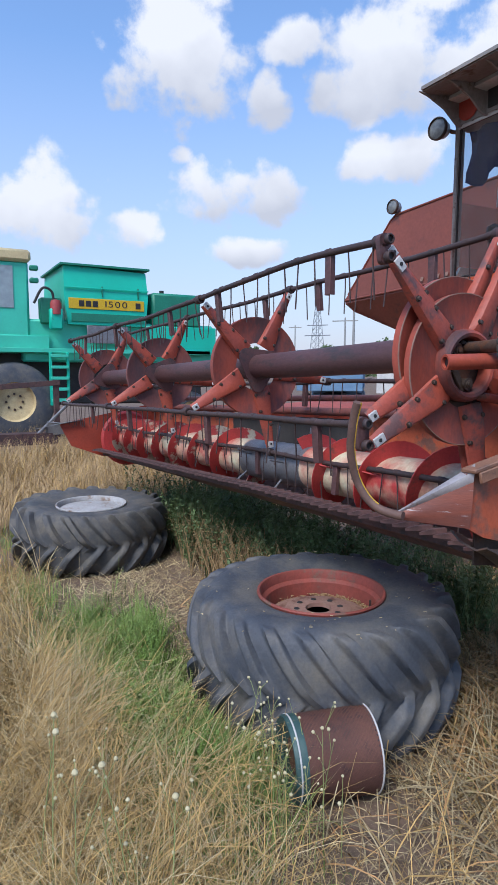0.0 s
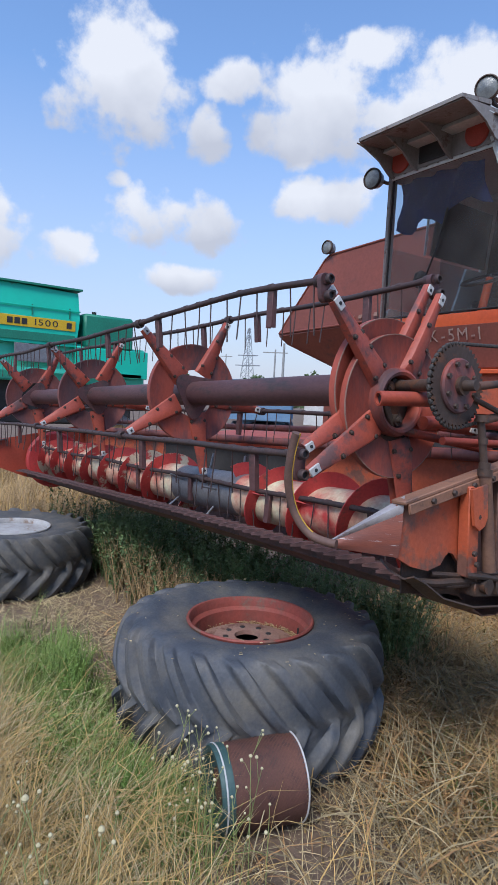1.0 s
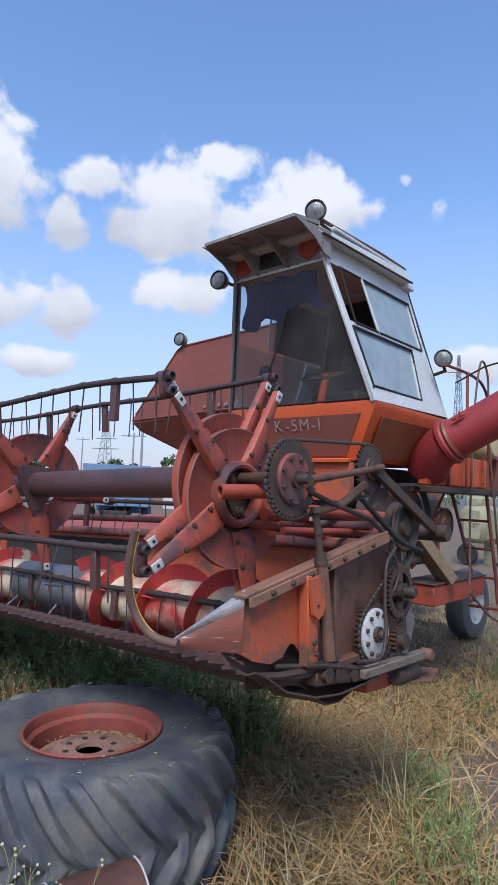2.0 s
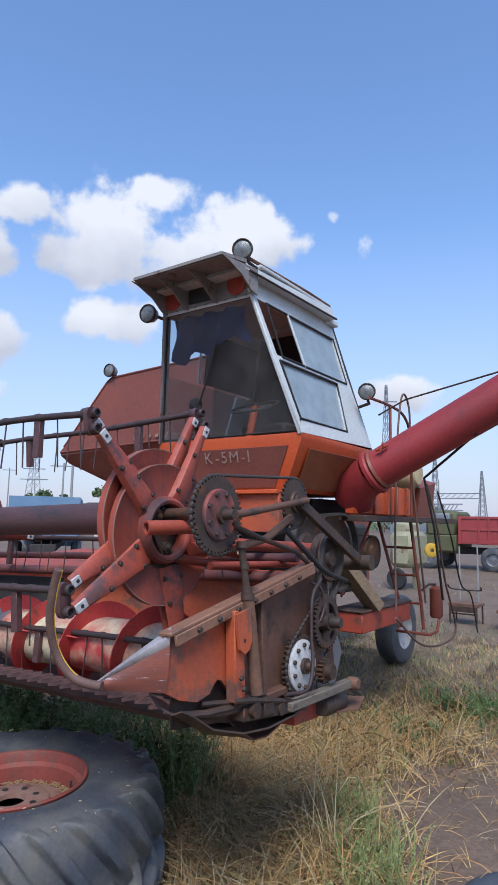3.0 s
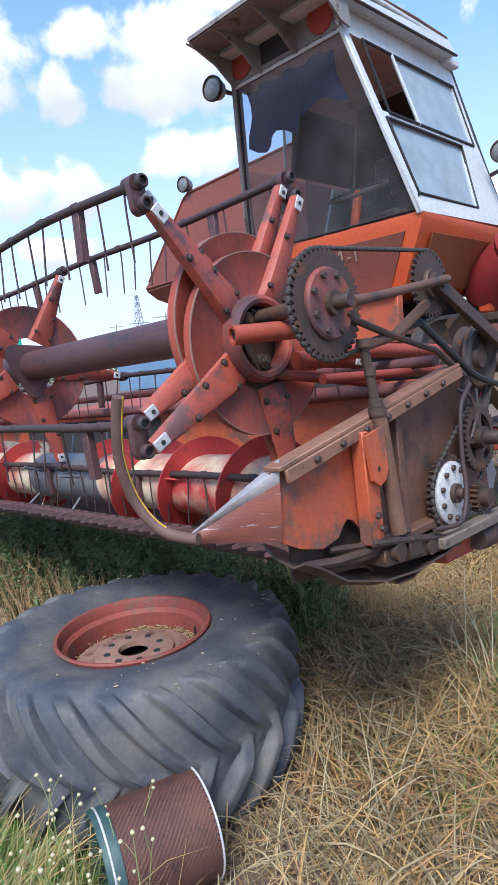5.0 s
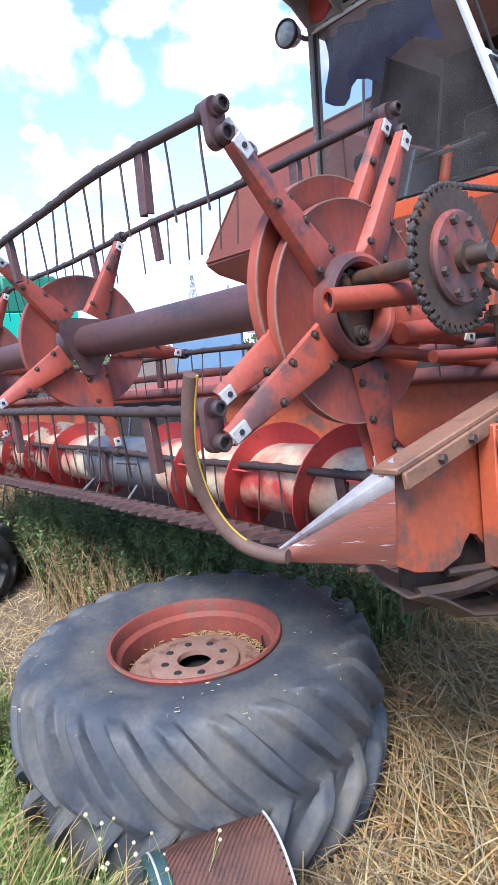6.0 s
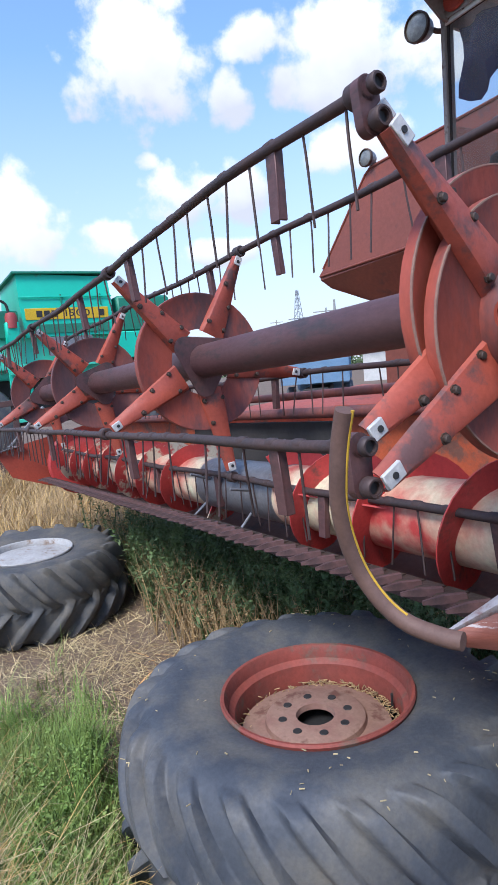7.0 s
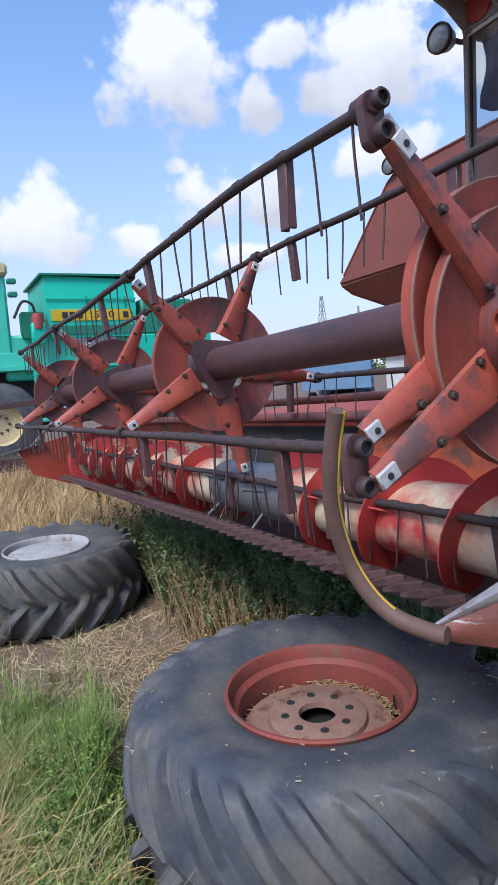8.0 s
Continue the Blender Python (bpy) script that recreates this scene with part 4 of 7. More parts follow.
def stadium(length, r0, r1, n=10):
    """Outline of a link with two round ends, along x from 0."""
    out = []
    for i in range(n + 1):
        a = math.pi / 2 + math.pi * i / n
        out.append((r0 * math.cos(a), r0 * math.sin(a)))
    for i in range(n + 1):
        a = -math.pi / 2 + math.pi * i / n
        out.append((length + r1 * math.cos(a), r1 * math.sin(a)))
    return out


def build_reel():
    part("reel_tube", Geo().rev([(0.0, 0.33), (0.073, 0.33), (0.073, -1.2), (0.0735, -2.8), (0.073, -4.52), (0.0, -4.52)], atx(0, *RC), 36), M["tube"], reel, "thick rust-brown central tube")
    for k, x in enumerate(DISCS):
        ro, ri = (0.300 if k else 0.305), (0.145 if k else 0.10)
        d = part("disc", Geo().rev([(ri, 0.004), (ri, -0.004), (ro - 0.004, -0.004), (ro, -0.026), (ro + 0.004, -0.026), (ro + 0.004, 0.008), (ro - 0.004, 0.008), (ro - 0.010, 0.004)], atx(x, RC[0] + (0 if k else 0.014), RC[1] - (0 if k else 0.016)), 56, True), M["disc_far"] if k > 1 else M["disc_red"], reel, "round faded red disc")
        tri = []
        for i in range(3):
            a0 = math.radians(120 * i + 25 * k)
            for j in range(9):
                a = a0 + math.radians(-60 + 120 * j / 8)
                tri.append((0.105 * math.cos(a0) + 0.052 * math.cos(a), 0.105 * math.sin(a0) + 0.052 * math.sin(a)))
        part("flange", Geo().plate(tri, 0.008, atx(x + 0.03, *RC)), M["tube"], reel, "rounded triangular tube flange")
        for i, a in enumerate(ANGLES):
            arm, fr = build_arm("arm", x + 0.004, RC, a, 0.125, BAT_R - 0.035, reel)
            b = part("bracket", Geo().box((0.040, 0.034, 0.010), fr, at=(BAT_R - 0.052, 0, 0.024)), M["galv"], arm, "pale steel bracket")
            part("bracket_hole", Geo().rev([(0, 0.0), (0.007, 0.0), (0.007, -0.003), (0, -0.003)], fr @ Matrix.Translation((BAT_R - 0.055, 0, 0.0315)), 10), M["black"], b)
            part("clamp", Geo().rev(bore(0.0255, 0.024), fr @ Matrix.Translation((BAT_R, 0, 0.0)), 18, True), M["pipe"], arm, "dark bearing clamp")
    # eccentric outer star at the near end
    ec = (RC[0] + 0.014, RC[1] - 0.070)
    OUT_R = BAT_R + 0.014
    xo = 0.378
    part("outer_disc", Geo().rev([(0.15, 0.004), (0.15, -0.004), (0.285, -0.004), (0.29, -0.022), (0.294, -0.022), (0.294, 0.008), (0.288, 0.008), (0.283, 0.004)], atx(xo, *ec), 56, True), M["disc_red"], reel, "second, offset red disc")
    for x, r, c in ((xo + 0.008, 0.2925, ec), (DISCS[0] + 0.008, 0.3075, (RC[0] + 0.014, RC[1] - 0.016))):
        part("worn_edge", Geo().rev([(r - 0.0015, 0.0), (r - 0.0015, 0.0016), (r + 0.002, 0.0016), (r + 0.002, -0.004)], atx(x, *c), 56), M["rim_dusty"], reel, "pale worn disc edge")
    for i, a in enumerate(ANGLES):
        arm, fr = build_arm("arm", xo + 0.004, ec, a, 0.135, OUT_R - 0.018, reel)
        b = part("bracket", Geo().box((0.052, 0.034, 0.010), fr, at=(OUT_R - 0.040, 0, 0.024)), M["galv"], arm, "pale steel bracket")
        part("bracket_hole", Geo().rev([(0, 0.0), (0.007, 0.0), (0.007, -0.003), (0, -0.003)], fr @ Matrix.Translation((OUT_R - 0.040, 0, 0.0315)), 10), M["black"], b)
        part("clamp", Geo().rev(bore(0.021, 0.014), fr @ Matrix.Translation((OUT_R, 0, 0.0)), 18, True), M["pipe"], arm, "dark bearing clamp")
        p = Vector((0.352, RC[0] + BAT_R * math.cos(radians(a)), RC[1] + BAT_R * math.sin(radians(a))))
        q = Vector((0.352, ec[0] + OUT_R * math.cos(radians(a)), ec[1] + OUT_R * math.sin(radians(a))))
        part("crank_link", Geo().plate(stadium((q - p).length, 0.026, 0.024), 0.022, Matrix.Translation(p) @ AXIS_X @ pose(0, 0, 0, 0, 0, math.degrees(math.atan2(q.z - p.z, q.y - p.y)))), M["tube"], arm, "dark cast crank link")
        for e in (p, q):
            rim = part("link_ring", Geo().rev(bore(0.0195, 0.010, 0.0125), Matrix.Translation(e + Vector((0.032, 0, 0))) @ AXIS_X, 16, True), M["pipe"], arm)
            part("bore", Geo().rev([(0, 0), (0.0125, 0), (0.0125, -0.003), (0, -0.003)], Matrix.Translation(e + Vector((0.033, 0, 0))) @ AXIS_X, 12), M["black"], arm)
    HUB = (RC[0] - 0.010, RC[1] - 0.055)
    # hub ring, bearings, and the open pipe that sticks out of it
    hub = part("hub_ring", Geo().rev([(0.104, 0.014), (0.110, 0.026), (0.122, 0.030), (0.134, 0.022), (0.140, 0.0), (0.138, -0.03), (0.104, -0.03)], atx(xo + 0.028, HUB[0], HUB[1]), 52, True), M["disc_red"], reel, "worn red hub ring")
    # Dark disc behind the ring paints the shade of an open hollow.
    part("hub_well", Geo().rev([(0, 0), (0.149, 0), (0.149, -0.004), (0, -0.004)], atx(xo - 0.008, *ec), 40), M["iron"], reel, "dark disc standing in for the shaded hub hollow")
    g = Geo()
    for dy, dz, r in ((-0.048, 0.058, 0.027), (0.022, 0.066, 0.029), (0.075, 0.03, 0.022), (0.01, -0.072, 0.024)):
        g.rev([(0.0, 0.046), (0.010, 0.046), (0.011, 0.040), (r * 0.6, 0.040), (r * 0.65, 0.034), (r, 0.034), (r, -0.02)], atx(xo, HUB[0] + dy, HUB[1] + dz), 18)
    g.beam((xo + 0.012, HUB[0] - 0.07, HUB[1] + 0.02), (xo + 0.012, HUB[0] + 0.0, HUB[1] - 0.10), 0.02, 0.03)
    g.beam((xo + 0.016, HUB[0] - 0.02, HUB[1] + 0.09), (xo + 0.016, HUB[0] + 0.08, HUB[1] + 0.05), 0.02, 0.022)
    part("bearing", g, M["iron"], hub, "greasy bearing rollers")
    g = Geo()
    ax = Vector((0.30, 1.0, 0.02)).normalized()
    s = Vector((0.478, 1.764, 1.695))
    rows = []
    for t, r in ((0, 0.0205), (0, 0.029), (0.26, 0.029)):
        o = ax.orthogonal().normalized()
        b = ax.cross(o)
        rows.append([s + ax * t + (o * math.cos(2 * math.pi * j / 20) + b * math.sin(2 * math.pi * j / 20)) * r for j in range(20)])
    g.skin([rows[1], rows[2]], None, True)
    g.skin([rows[0], rows[1]], None, True)
    g.skin([[p + ax * 0.08 for p in rows[0]], rows[0]], None, True)
    part("stub_bore", Geo().sweep([s + ax * 0.012, s + ax * 0.02], 0.0203, 16), M["black"], reel)
    part("stub_pipe", g, M["reel_red"], reel, "open-ended red pipe stub")
    part("axle", Geo().tube((xo, RC[0] + 0.0, RC[1] + 0.01), (0.78, 1.872, 1.750), 0.024, 16), M["iron"], reel)
    # bats with tines and slats
    rnd = random.Random(11)
    tines = []
    for i in range(6):
        b, c = rnd.uniform(-0.016, 0.016), rnd.uniform(-0.012, 0.012)
        tines.append(shared("tine", Geo().sweep(arc([(0, 0, 0.0), (b * 0.2, c * 0.3, -0.065), (b * 0.6, c, -0.13), (b, c * 1.6, -0.195)], 4), 0.0034, 6), M["pipe"]))
    slat_mesh = shared("slat", Geo().box((0.040, 0.006, 0.165), at=(0, 0, -0.0825), c=0.002).box((0.008, 0.022, 0.165), at=(-0.016, 0.010, -0.0825), c=0.002).box((0.008, 0.022, 0.165), at=(0.016, 0.010, -0.0825), c=0.002), M["tube"])
    strap = shared("strap", Geo().rev([(0.0105, -0.020), (0.0135, -0.015), (0.0135, 0.015), (0.0105, 0.020)], AXIS_X, 10), M["pipe"])
    SLATS = ((0.025, -1.005, -1.72, -2.95, -3.9), (-0.03, -0.933, -1.554, -3.05, -3.9), (0.062, -0.981, -2.353, -3.4), (0.20, -0.55, -1.40, -2.2, -3.3), (-0.4, -1.5, -2.6, -3.7))
    for i, a in enumerate(ANGLES):
        y0, z0 = RC[0] + BAT_R * math.cos(radians(a)), RC[1] + BAT_R * math.sin(radians(a))

        def on_bat(x):
            k = (0.36 - x) * 24 / 4.9
            return Vector((x, y0 + 0.003 * math.sin(k * 1.7 + i), z0 + 0.004 * math.sin(k * 0.9 + i * 2) + (0.028 * math.sin(math.pi * (0.335 - x) / 1.57) if i == 0 and -1.235 < x < 0.335 else -0.006 * math.sin(math.pi * ((k * 3 / 24) % 1)))))
        bat = part("bat", Geo().sweep([on_bat(0.36 - 4.9 * k / 60) for k in range(61)], 0.0138, 12), M["pipe"], reel, "dark bat pipe")
        x, k = 0.29, 0
        slats = list(SLATS[i])
        while x > -4.45:
            p = on_bat(x)
            if slats and x < slats[0] + 0.06:
                p = on_bat(slats.pop(0))
                repeat("slat", slat_mesh, Matrix.Translation(p) @ pose(0, 0, 0, rnd.uniform(-4, 6), rnd.uniform(-3, 3), 0), bat)
            elif rnd.random() > 0.07:
                wild = 3.0 if rnd.random() < 0.12 else 1.0
                repeat("tine", rnd.choice(tines), Matrix.Translation(p) @ pose(rnd.uniform(-0.02, 0.02), 0, -0.01, rnd.uniform(-5, 6) * wild, rnd.uniform(-4, 4) * wild, rnd.uniform(0, 360)), bat)
            if rnd.random() < 0.6:
                repeat("strap", strap, Matrix.Translation(p + Vector((0, 0, 0.0035))), bat)
            x -= 0.122
            k += 1


build_reel()


# ---- the red combine ----
combine = thing("combine_harvester", (-1.8, 5.5, 0.0), "old orange-red combine harvester with white cab, front wheels removed", "combine harvester")
CX = -0.76                                           # middle of the cab
WAIST_Z, WAIST_Y, SILL = 2.37, 3.81, 0.70            # waist line; half width there
TOP_Z, TOP_Y, TOPW = 3.40, 3.56, 0.455               # windscreen's top
REAR_Y = 5.06


def cab_point(u, y, z, k=0.0):
    """A place on the cab's leaning side wall: u = -1 or 1 for the side, k metres outwards."""
    t = (z - WAIST_Z) / (TOP_Z - WAIST_Z)
    return Vector((CX + u * (SILL + (TOPW - SILL) * t + k), y, z))


def front_point(s, z, k=0.0):
    """A place on the windscreen plane: s from -1 to 1 across; k metres forwards."""
    t = (z - WAIST_Z) / (TOP_Z - WAIST_Z)
    return Vector((CX + s * (SILL + (TOPW - SILL) * t), WAIST_Y + (TOP_Y - WAIST_Y) * t - k, z))


def cab_fit(p):
    """The cab's lean: its right side draws in towards the roof and the rear, and the roof sits a little low."""
    x, y, z = p
    up = max(0.0, min(1.25, (z - WAIST_Z) / (TOP_Z - WAIST_Z)))
    side = max(0.0, min(1.1, (x - CX + TOPW) / (2 * TOPW)))
    back = max(0.0, min(1.2, (y - WAIST_Y) / 0.85))
    return Vector((x - side * (0.030 * up * (1 - 0.6 * back) + 0.034 * back), y, z - 0.036 * up + 0.016 * back * side * (1 - min(1.0, up))))


def cab_part(name, geo, material, parent, label="", angle=40):
    geo.v = [tuple(cab_fit(p)) for p in geo.v]
    return part(name, geo, material, parent, label, angle)


def build_cab():
    # glazing
    g = Geo().skin([[front_point(-0.96, WAIST_Z + 0.02), front_point(0.96, WAIST_Z + 0.02)], [front_point(-0.95, TOP_Z - 0.01), front_point(0.95, TOP_Z - 0.01)]])
    ws = cab_part("windscreen", g, M["glass"], combine, "large dusty windscreen")
    ws.visible_shadow = False
    cab_part("seal", Geo().sweep([front_point(-0.96, WAIST_Z + 0.015), front_point(0.96, WAIST_Z + 0.015), front_point(0.95, TOP_Z), front_point(-0.95, TOP_Z)], 0.011, 8, closed=True), M["black"], ws, "black rubber seal")
    # pillars
    for s in (-1, 1):
        g = Geo().beam(front_point(s * 0.985, WAIST_Z - 0.01, 0.004), front_point(s * 0.985, TOP_Z + 0.06, 0.004), 0.030 if s > 0 else 0.03, 0.05, 0.008, up=(0, 1, 0))
        cab_part("pillar", g, M["white"] if s > 0 else M["visor"], combine, "chipped white pillar" if s > 0 else "dull grey pillar")

    def wall(u, outline, name, label):
        g = Geo()
        n = len(outline)
        a = [cab_point(u, y, z) for y, z in outline]
        b = [cab_point(u, y, z, -0.025) for y, z in outline]
        g.add(a + b, [tuple(range(n)), tuple(range(2 * n - 1, n - 1, -1))] + [(i, n + i, n + (i + 1) % n, (i + 1) % n) for i in range(n)])
        return cab_part(name, g, M["white"], combine, label)
    # side walls as frames round the two windows: front post, rails, rear quarter
    for u in (1, -1):
        f = lambda z: WAIST_Y + (TOP_Y - WAIST_Y) * (z - WAIST_Z) / (TOP_Z - WAIST_Z)
        wall(u, [(f(2.37), 2.37), (REAR_Y + 0.03, 2.37), (5.0, 2.46), (f(2.47) + 0.06, 2.47)], "sill_rail", "white sill rail")
        wall(u, [(f(2.47), 2.47), (f(2.47) + 0.042, 2.47), (f(3.42) + 0.038, 3.42), (f(3.42), 3.42)], "front_post", "white front post")
        if u > 0:
            wall(u, [(f(2.93), 2.925), (4.86, 2.925), (4.85, 2.96), (f(2.93), 2.96)], "mid_rail", "dark-lined middle rail")
        wall(u, [(4.62, 2.47), (REAR_Y + 0.02, 2.40), (4.92, 3.05), (4.86, 2.925), (4.66, 2.925)], "rear_quarter", "white rear quarter panel")
        wall(u, [(4.86, 2.925), (4.93, 3.0), (4.84, 3.55), (4.79, 3.40)], "rear_post", "white rear post")
        wall(u, [(f(3.40) + 0.02, 3.395), (4.80, 3.385), (4.84, 3.56), (f(3.40) - 0.02, 3.56)], "header_rail", "white rail below the roof")
        lo = cab_part("lower_window", Geo().skin([[cab_point(u, 3.83, 2.48, -0.012), cab_point(u, 4.63, 2.47, -0.012)], [cab_point(u, 3.73, 2.93, -0.012), cab_point(u, 4.66, 2.93, -0.012)]]), M["glass_side"] if u > 0 else M["glass"], combine, "bluish lower side window")
        up = cab_part("upper_window", Geo().skin([[cab_point(u, 4.12, 2.95, -0.012), cab_point(u, 4.87, 2.95, -0.012)], [cab_point(u, 4.02, 3.40, -0.012), cab_point(u, 4.80, 3.40, -0.012)]]), M["glass_side"] if u > 0 else M["glass"], combine, "half-open upper side window")
        for ob, c in ((lo, [(3.835, 2.48), (4.63, 2.47), (4.66, 2.92), (3.735, 2.92)]), (up, [(3.78, 2.96), (4.87, 2.96), (4.80, 3.39), (3.72, 3.39)])):
            ob.visible_shadow = False
            if u < 0:
                continue
            cab_part("seal", Geo().sweep([cab_point(u, y, z, 0.002) for y, z in c], 0.010, 8, closed=True), M["black"], ob, "black rubber seal")
        cab_part("window_edge", Geo().sweep([cab_point(u, 4.12, 2.95, 0.002), cab_point(u, 4.02, 3.40, 0.002)], 0.010, 8), M["white"], up)
    # added panel closes the far side window's rear; dark colour stands for shade
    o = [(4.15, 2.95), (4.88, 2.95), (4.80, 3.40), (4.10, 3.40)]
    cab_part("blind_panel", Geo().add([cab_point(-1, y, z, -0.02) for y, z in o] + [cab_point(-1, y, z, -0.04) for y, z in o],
                                  [(0, 1, 2, 3), (7, 6, 5, 4)] + [(i, i + 4, (i + 1) % 4 + 4, (i + 1) % 4) for i in range(4)]), M["dark"], combine, "added dark panel standing for the shaded cab side")
    # rear wall, floor: dark colour stands in for the dim cab inside
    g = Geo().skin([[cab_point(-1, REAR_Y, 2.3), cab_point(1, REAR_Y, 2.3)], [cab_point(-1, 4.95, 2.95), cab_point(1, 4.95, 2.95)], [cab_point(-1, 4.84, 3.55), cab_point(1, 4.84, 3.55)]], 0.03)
    cab_part("rear_wall", g, M["dark"], combine, "inside rear wall coloured dark for shade")
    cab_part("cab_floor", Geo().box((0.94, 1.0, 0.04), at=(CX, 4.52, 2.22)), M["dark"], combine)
    # roof with its jutting visor
    w = 0.50
    g = Geo()
    ym = 3.13
    lo = [(-w + 0.03, 3.40), (w, 3.40), (w + 0.02, 4.74), (-w - 0.02, 4.74)]
    g.add([(CX + x, y, 3.555) for x, y in lo] + [(CX + x * 0.98, y + (0.02 if y < 4 else -0.03), 3.60 if y < 4 else 3.64) for x, y in lo],
          [(3, 2, 1, 0), (4, 5, 6, 7), (0, 1, 5, 4), (1, 2, 6, 5), (2, 3, 7, 6), (3, 0, 4, 7)])
    g.box((1.0, 1.12, 0.03), at=(CX, 4.16, 3.645), c=0.012)
    cab_part("roof", g, M["white"], combine, "white cab roof with peeling paint")
    v = Geo().add([(CX + x, y, z) for x, y, z in ((-w + 0.115, ym, 3.555), (w, ym, 3.555), (w, 3.42, 3.60), (-w + 0.03, 3.42, 3.60), (-w + 0.115, ym, 3.578), (w, ym, 3.578), (w, 3.42, 3.63), (-w + 0.03, 3.42, 3.63))],
                  [(3, 2, 1, 0), (4, 5, 6, 7), (0, 1, 5, 4), (1, 2, 6, 5), (2, 3, 7, 6), (3, 0, 4, 7)])
    cab_part("visor", v, M["visor"], combine, "grey-brown jutting visor")
    cab_part("roof_rail", Geo().sweep([(CX + 0.45, 3.40, 3.68), (CX + 0.47, 4.3, 3.685), (CX + 0.47, 4.72, 3.68)], 0.014, 8), M["rust"], combine)
    cab_part("gutter", Geo().beam((CX + w + 0.012, 3.44, 3.548), (CX + w + 0.03, 4.75, 3.556), 0.02, 0.012), M["iron"], combine, "dark roof gutter")
    cab_part("wiper", Geo().sweep([(-0.715, 3.615, 3.10), (-0.83, 3.668, 2.857), (-0.977, 3.722, 2.638)], 0.007, 6), M["black"], combine, "thin black wiper arm")
    cab_part("roof_rear", Geo().box((0.97, 0.16, 0.05), at=(CX, 4.79, 3.545), c=0.01), M["white"], combine)
    # visor underside: grey recess with ribs, red round covers and a white lower strip
    yb = TOP_Y - 0.02
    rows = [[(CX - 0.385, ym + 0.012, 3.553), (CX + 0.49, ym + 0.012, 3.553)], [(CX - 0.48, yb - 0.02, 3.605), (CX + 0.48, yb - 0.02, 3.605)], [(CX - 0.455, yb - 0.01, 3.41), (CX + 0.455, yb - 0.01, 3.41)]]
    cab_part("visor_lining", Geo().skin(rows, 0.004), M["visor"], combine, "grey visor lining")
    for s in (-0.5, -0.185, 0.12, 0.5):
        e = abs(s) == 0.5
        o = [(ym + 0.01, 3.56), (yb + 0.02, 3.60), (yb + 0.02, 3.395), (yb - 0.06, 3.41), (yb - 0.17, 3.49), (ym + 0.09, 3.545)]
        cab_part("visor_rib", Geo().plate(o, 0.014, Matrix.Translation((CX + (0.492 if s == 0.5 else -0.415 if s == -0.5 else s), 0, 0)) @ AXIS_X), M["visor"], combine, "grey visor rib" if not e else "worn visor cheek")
    g = Geo().beam(front_point(-0.98, TOP_Z + 0.015, 0.012), front_point(0.98, TOP_Z + 0.015, 0.012), 0.012, 0.05)
    strip = cab_part("visor_strip", g, M["white"], combine, "riveted white strip above the windscreen")
    for i in range(9):
        p = cab_fit(front_point(-0.9 + 1.8 * i / 8, TOP_Z + 0.015, 0.018))
        repeat("bolt", BOLT, Matrix.Translation(p) @ pose(0, 0, 0, 90, 0, 0) @ Matrix.Diagonal((0.7, 0.7, 0.7, 1)), strip)
    for s in (-0.335, 0.33):
        cab_part("round_cover", Geo().rev([(0, 0.012), (0.088, 0.012), (0.096, 0.004), (0.096, 0)], Matrix.Translation((CX + s, yb - 0.022, 3.515)) @ pose(0, 0, 0, 90, 0, 0), 28), M["visor_red"], combine, "round red cover")
    cab_part("fan_opening", Geo().box((0.26, 0.012, 0.15), at=(CX - 0.03, yb - 0.02, 3.51)), M["black"], combine, "dark fan opening")
    # dark cloth hung inside, seat, wheel and column
    rows = []
    for i in range(17):
        s = -0.9 + 1.55 * i / 16
        drop = 0.30 + 0.04 * math.sin(i * 0.9) + (0.03 if i < 9 else -0.05)
        rows.append([front_point(s, TOP_Z - 0.02 - drop * k / 5, -0.06 - 0.03 * math.sin(i * 1.3 + k)) for k in range(6)])
    cab_part("curtain", Geo().skin(rows, 0.003), M["cloth"], combine, "crumpled navy cloth hung inside the windscreen")
    wheel = cab_part("steering_wheel", Geo().sweep([Vector((CX + 0.12 + 0.20 * math.cos(a), 4.05 + 0.20 * math.sin(a) * 0.93, 2.655 + 0.075 * math.sin(a))) for a in [2 * math.pi * i / 28 for i in range(28)]], 0.012, 8, closed=True), M["black"], combine, "thin black steering wheel")
    cab_part("column", Geo().sweep([(CX + 0.12, 4.05, 2.655), (CX + 0.10, 3.95, 2.24)], 0.03, 12), M["orange"], combine, "orange steering column")
    g = Geo()
    for a in (0, 2.1, 4.2):
        g.tube((CX + 0.12, 4.05, 2.655), (CX + 0.12 + 0.2 * math.cos(a), 4.05 + 0.186 * math.sin(a), 2.655 + 0.075 * math.sin(a)), 0.008, 6)
    cab_part("spoke", g, M["steel"], wheel)
    g = Geo().box((0.48, 0.46, 0.12), at=(CX, 4.55, 2.50), c=0.04).box((0.46, 0.12, 0.55), pose(CX, 4.80, 2.8, -8), c=0.05)
    cab_part("seat", g, M["dark"], combine, "dark seat")
    cab_part("lever", Geo().sweep([(CX - 0.46, 4.0, 2.3), (CX - 0.47, 3.98, 2.66)], 0.014, 8).rev([(0, 0.09), (0.05, 0.06), (0.06, 0), (0.04, -0.05), (0, -0.06)], Matrix.Translation((CX - 0.47, 3.98, 2.70)), 14), M["black"], combine)


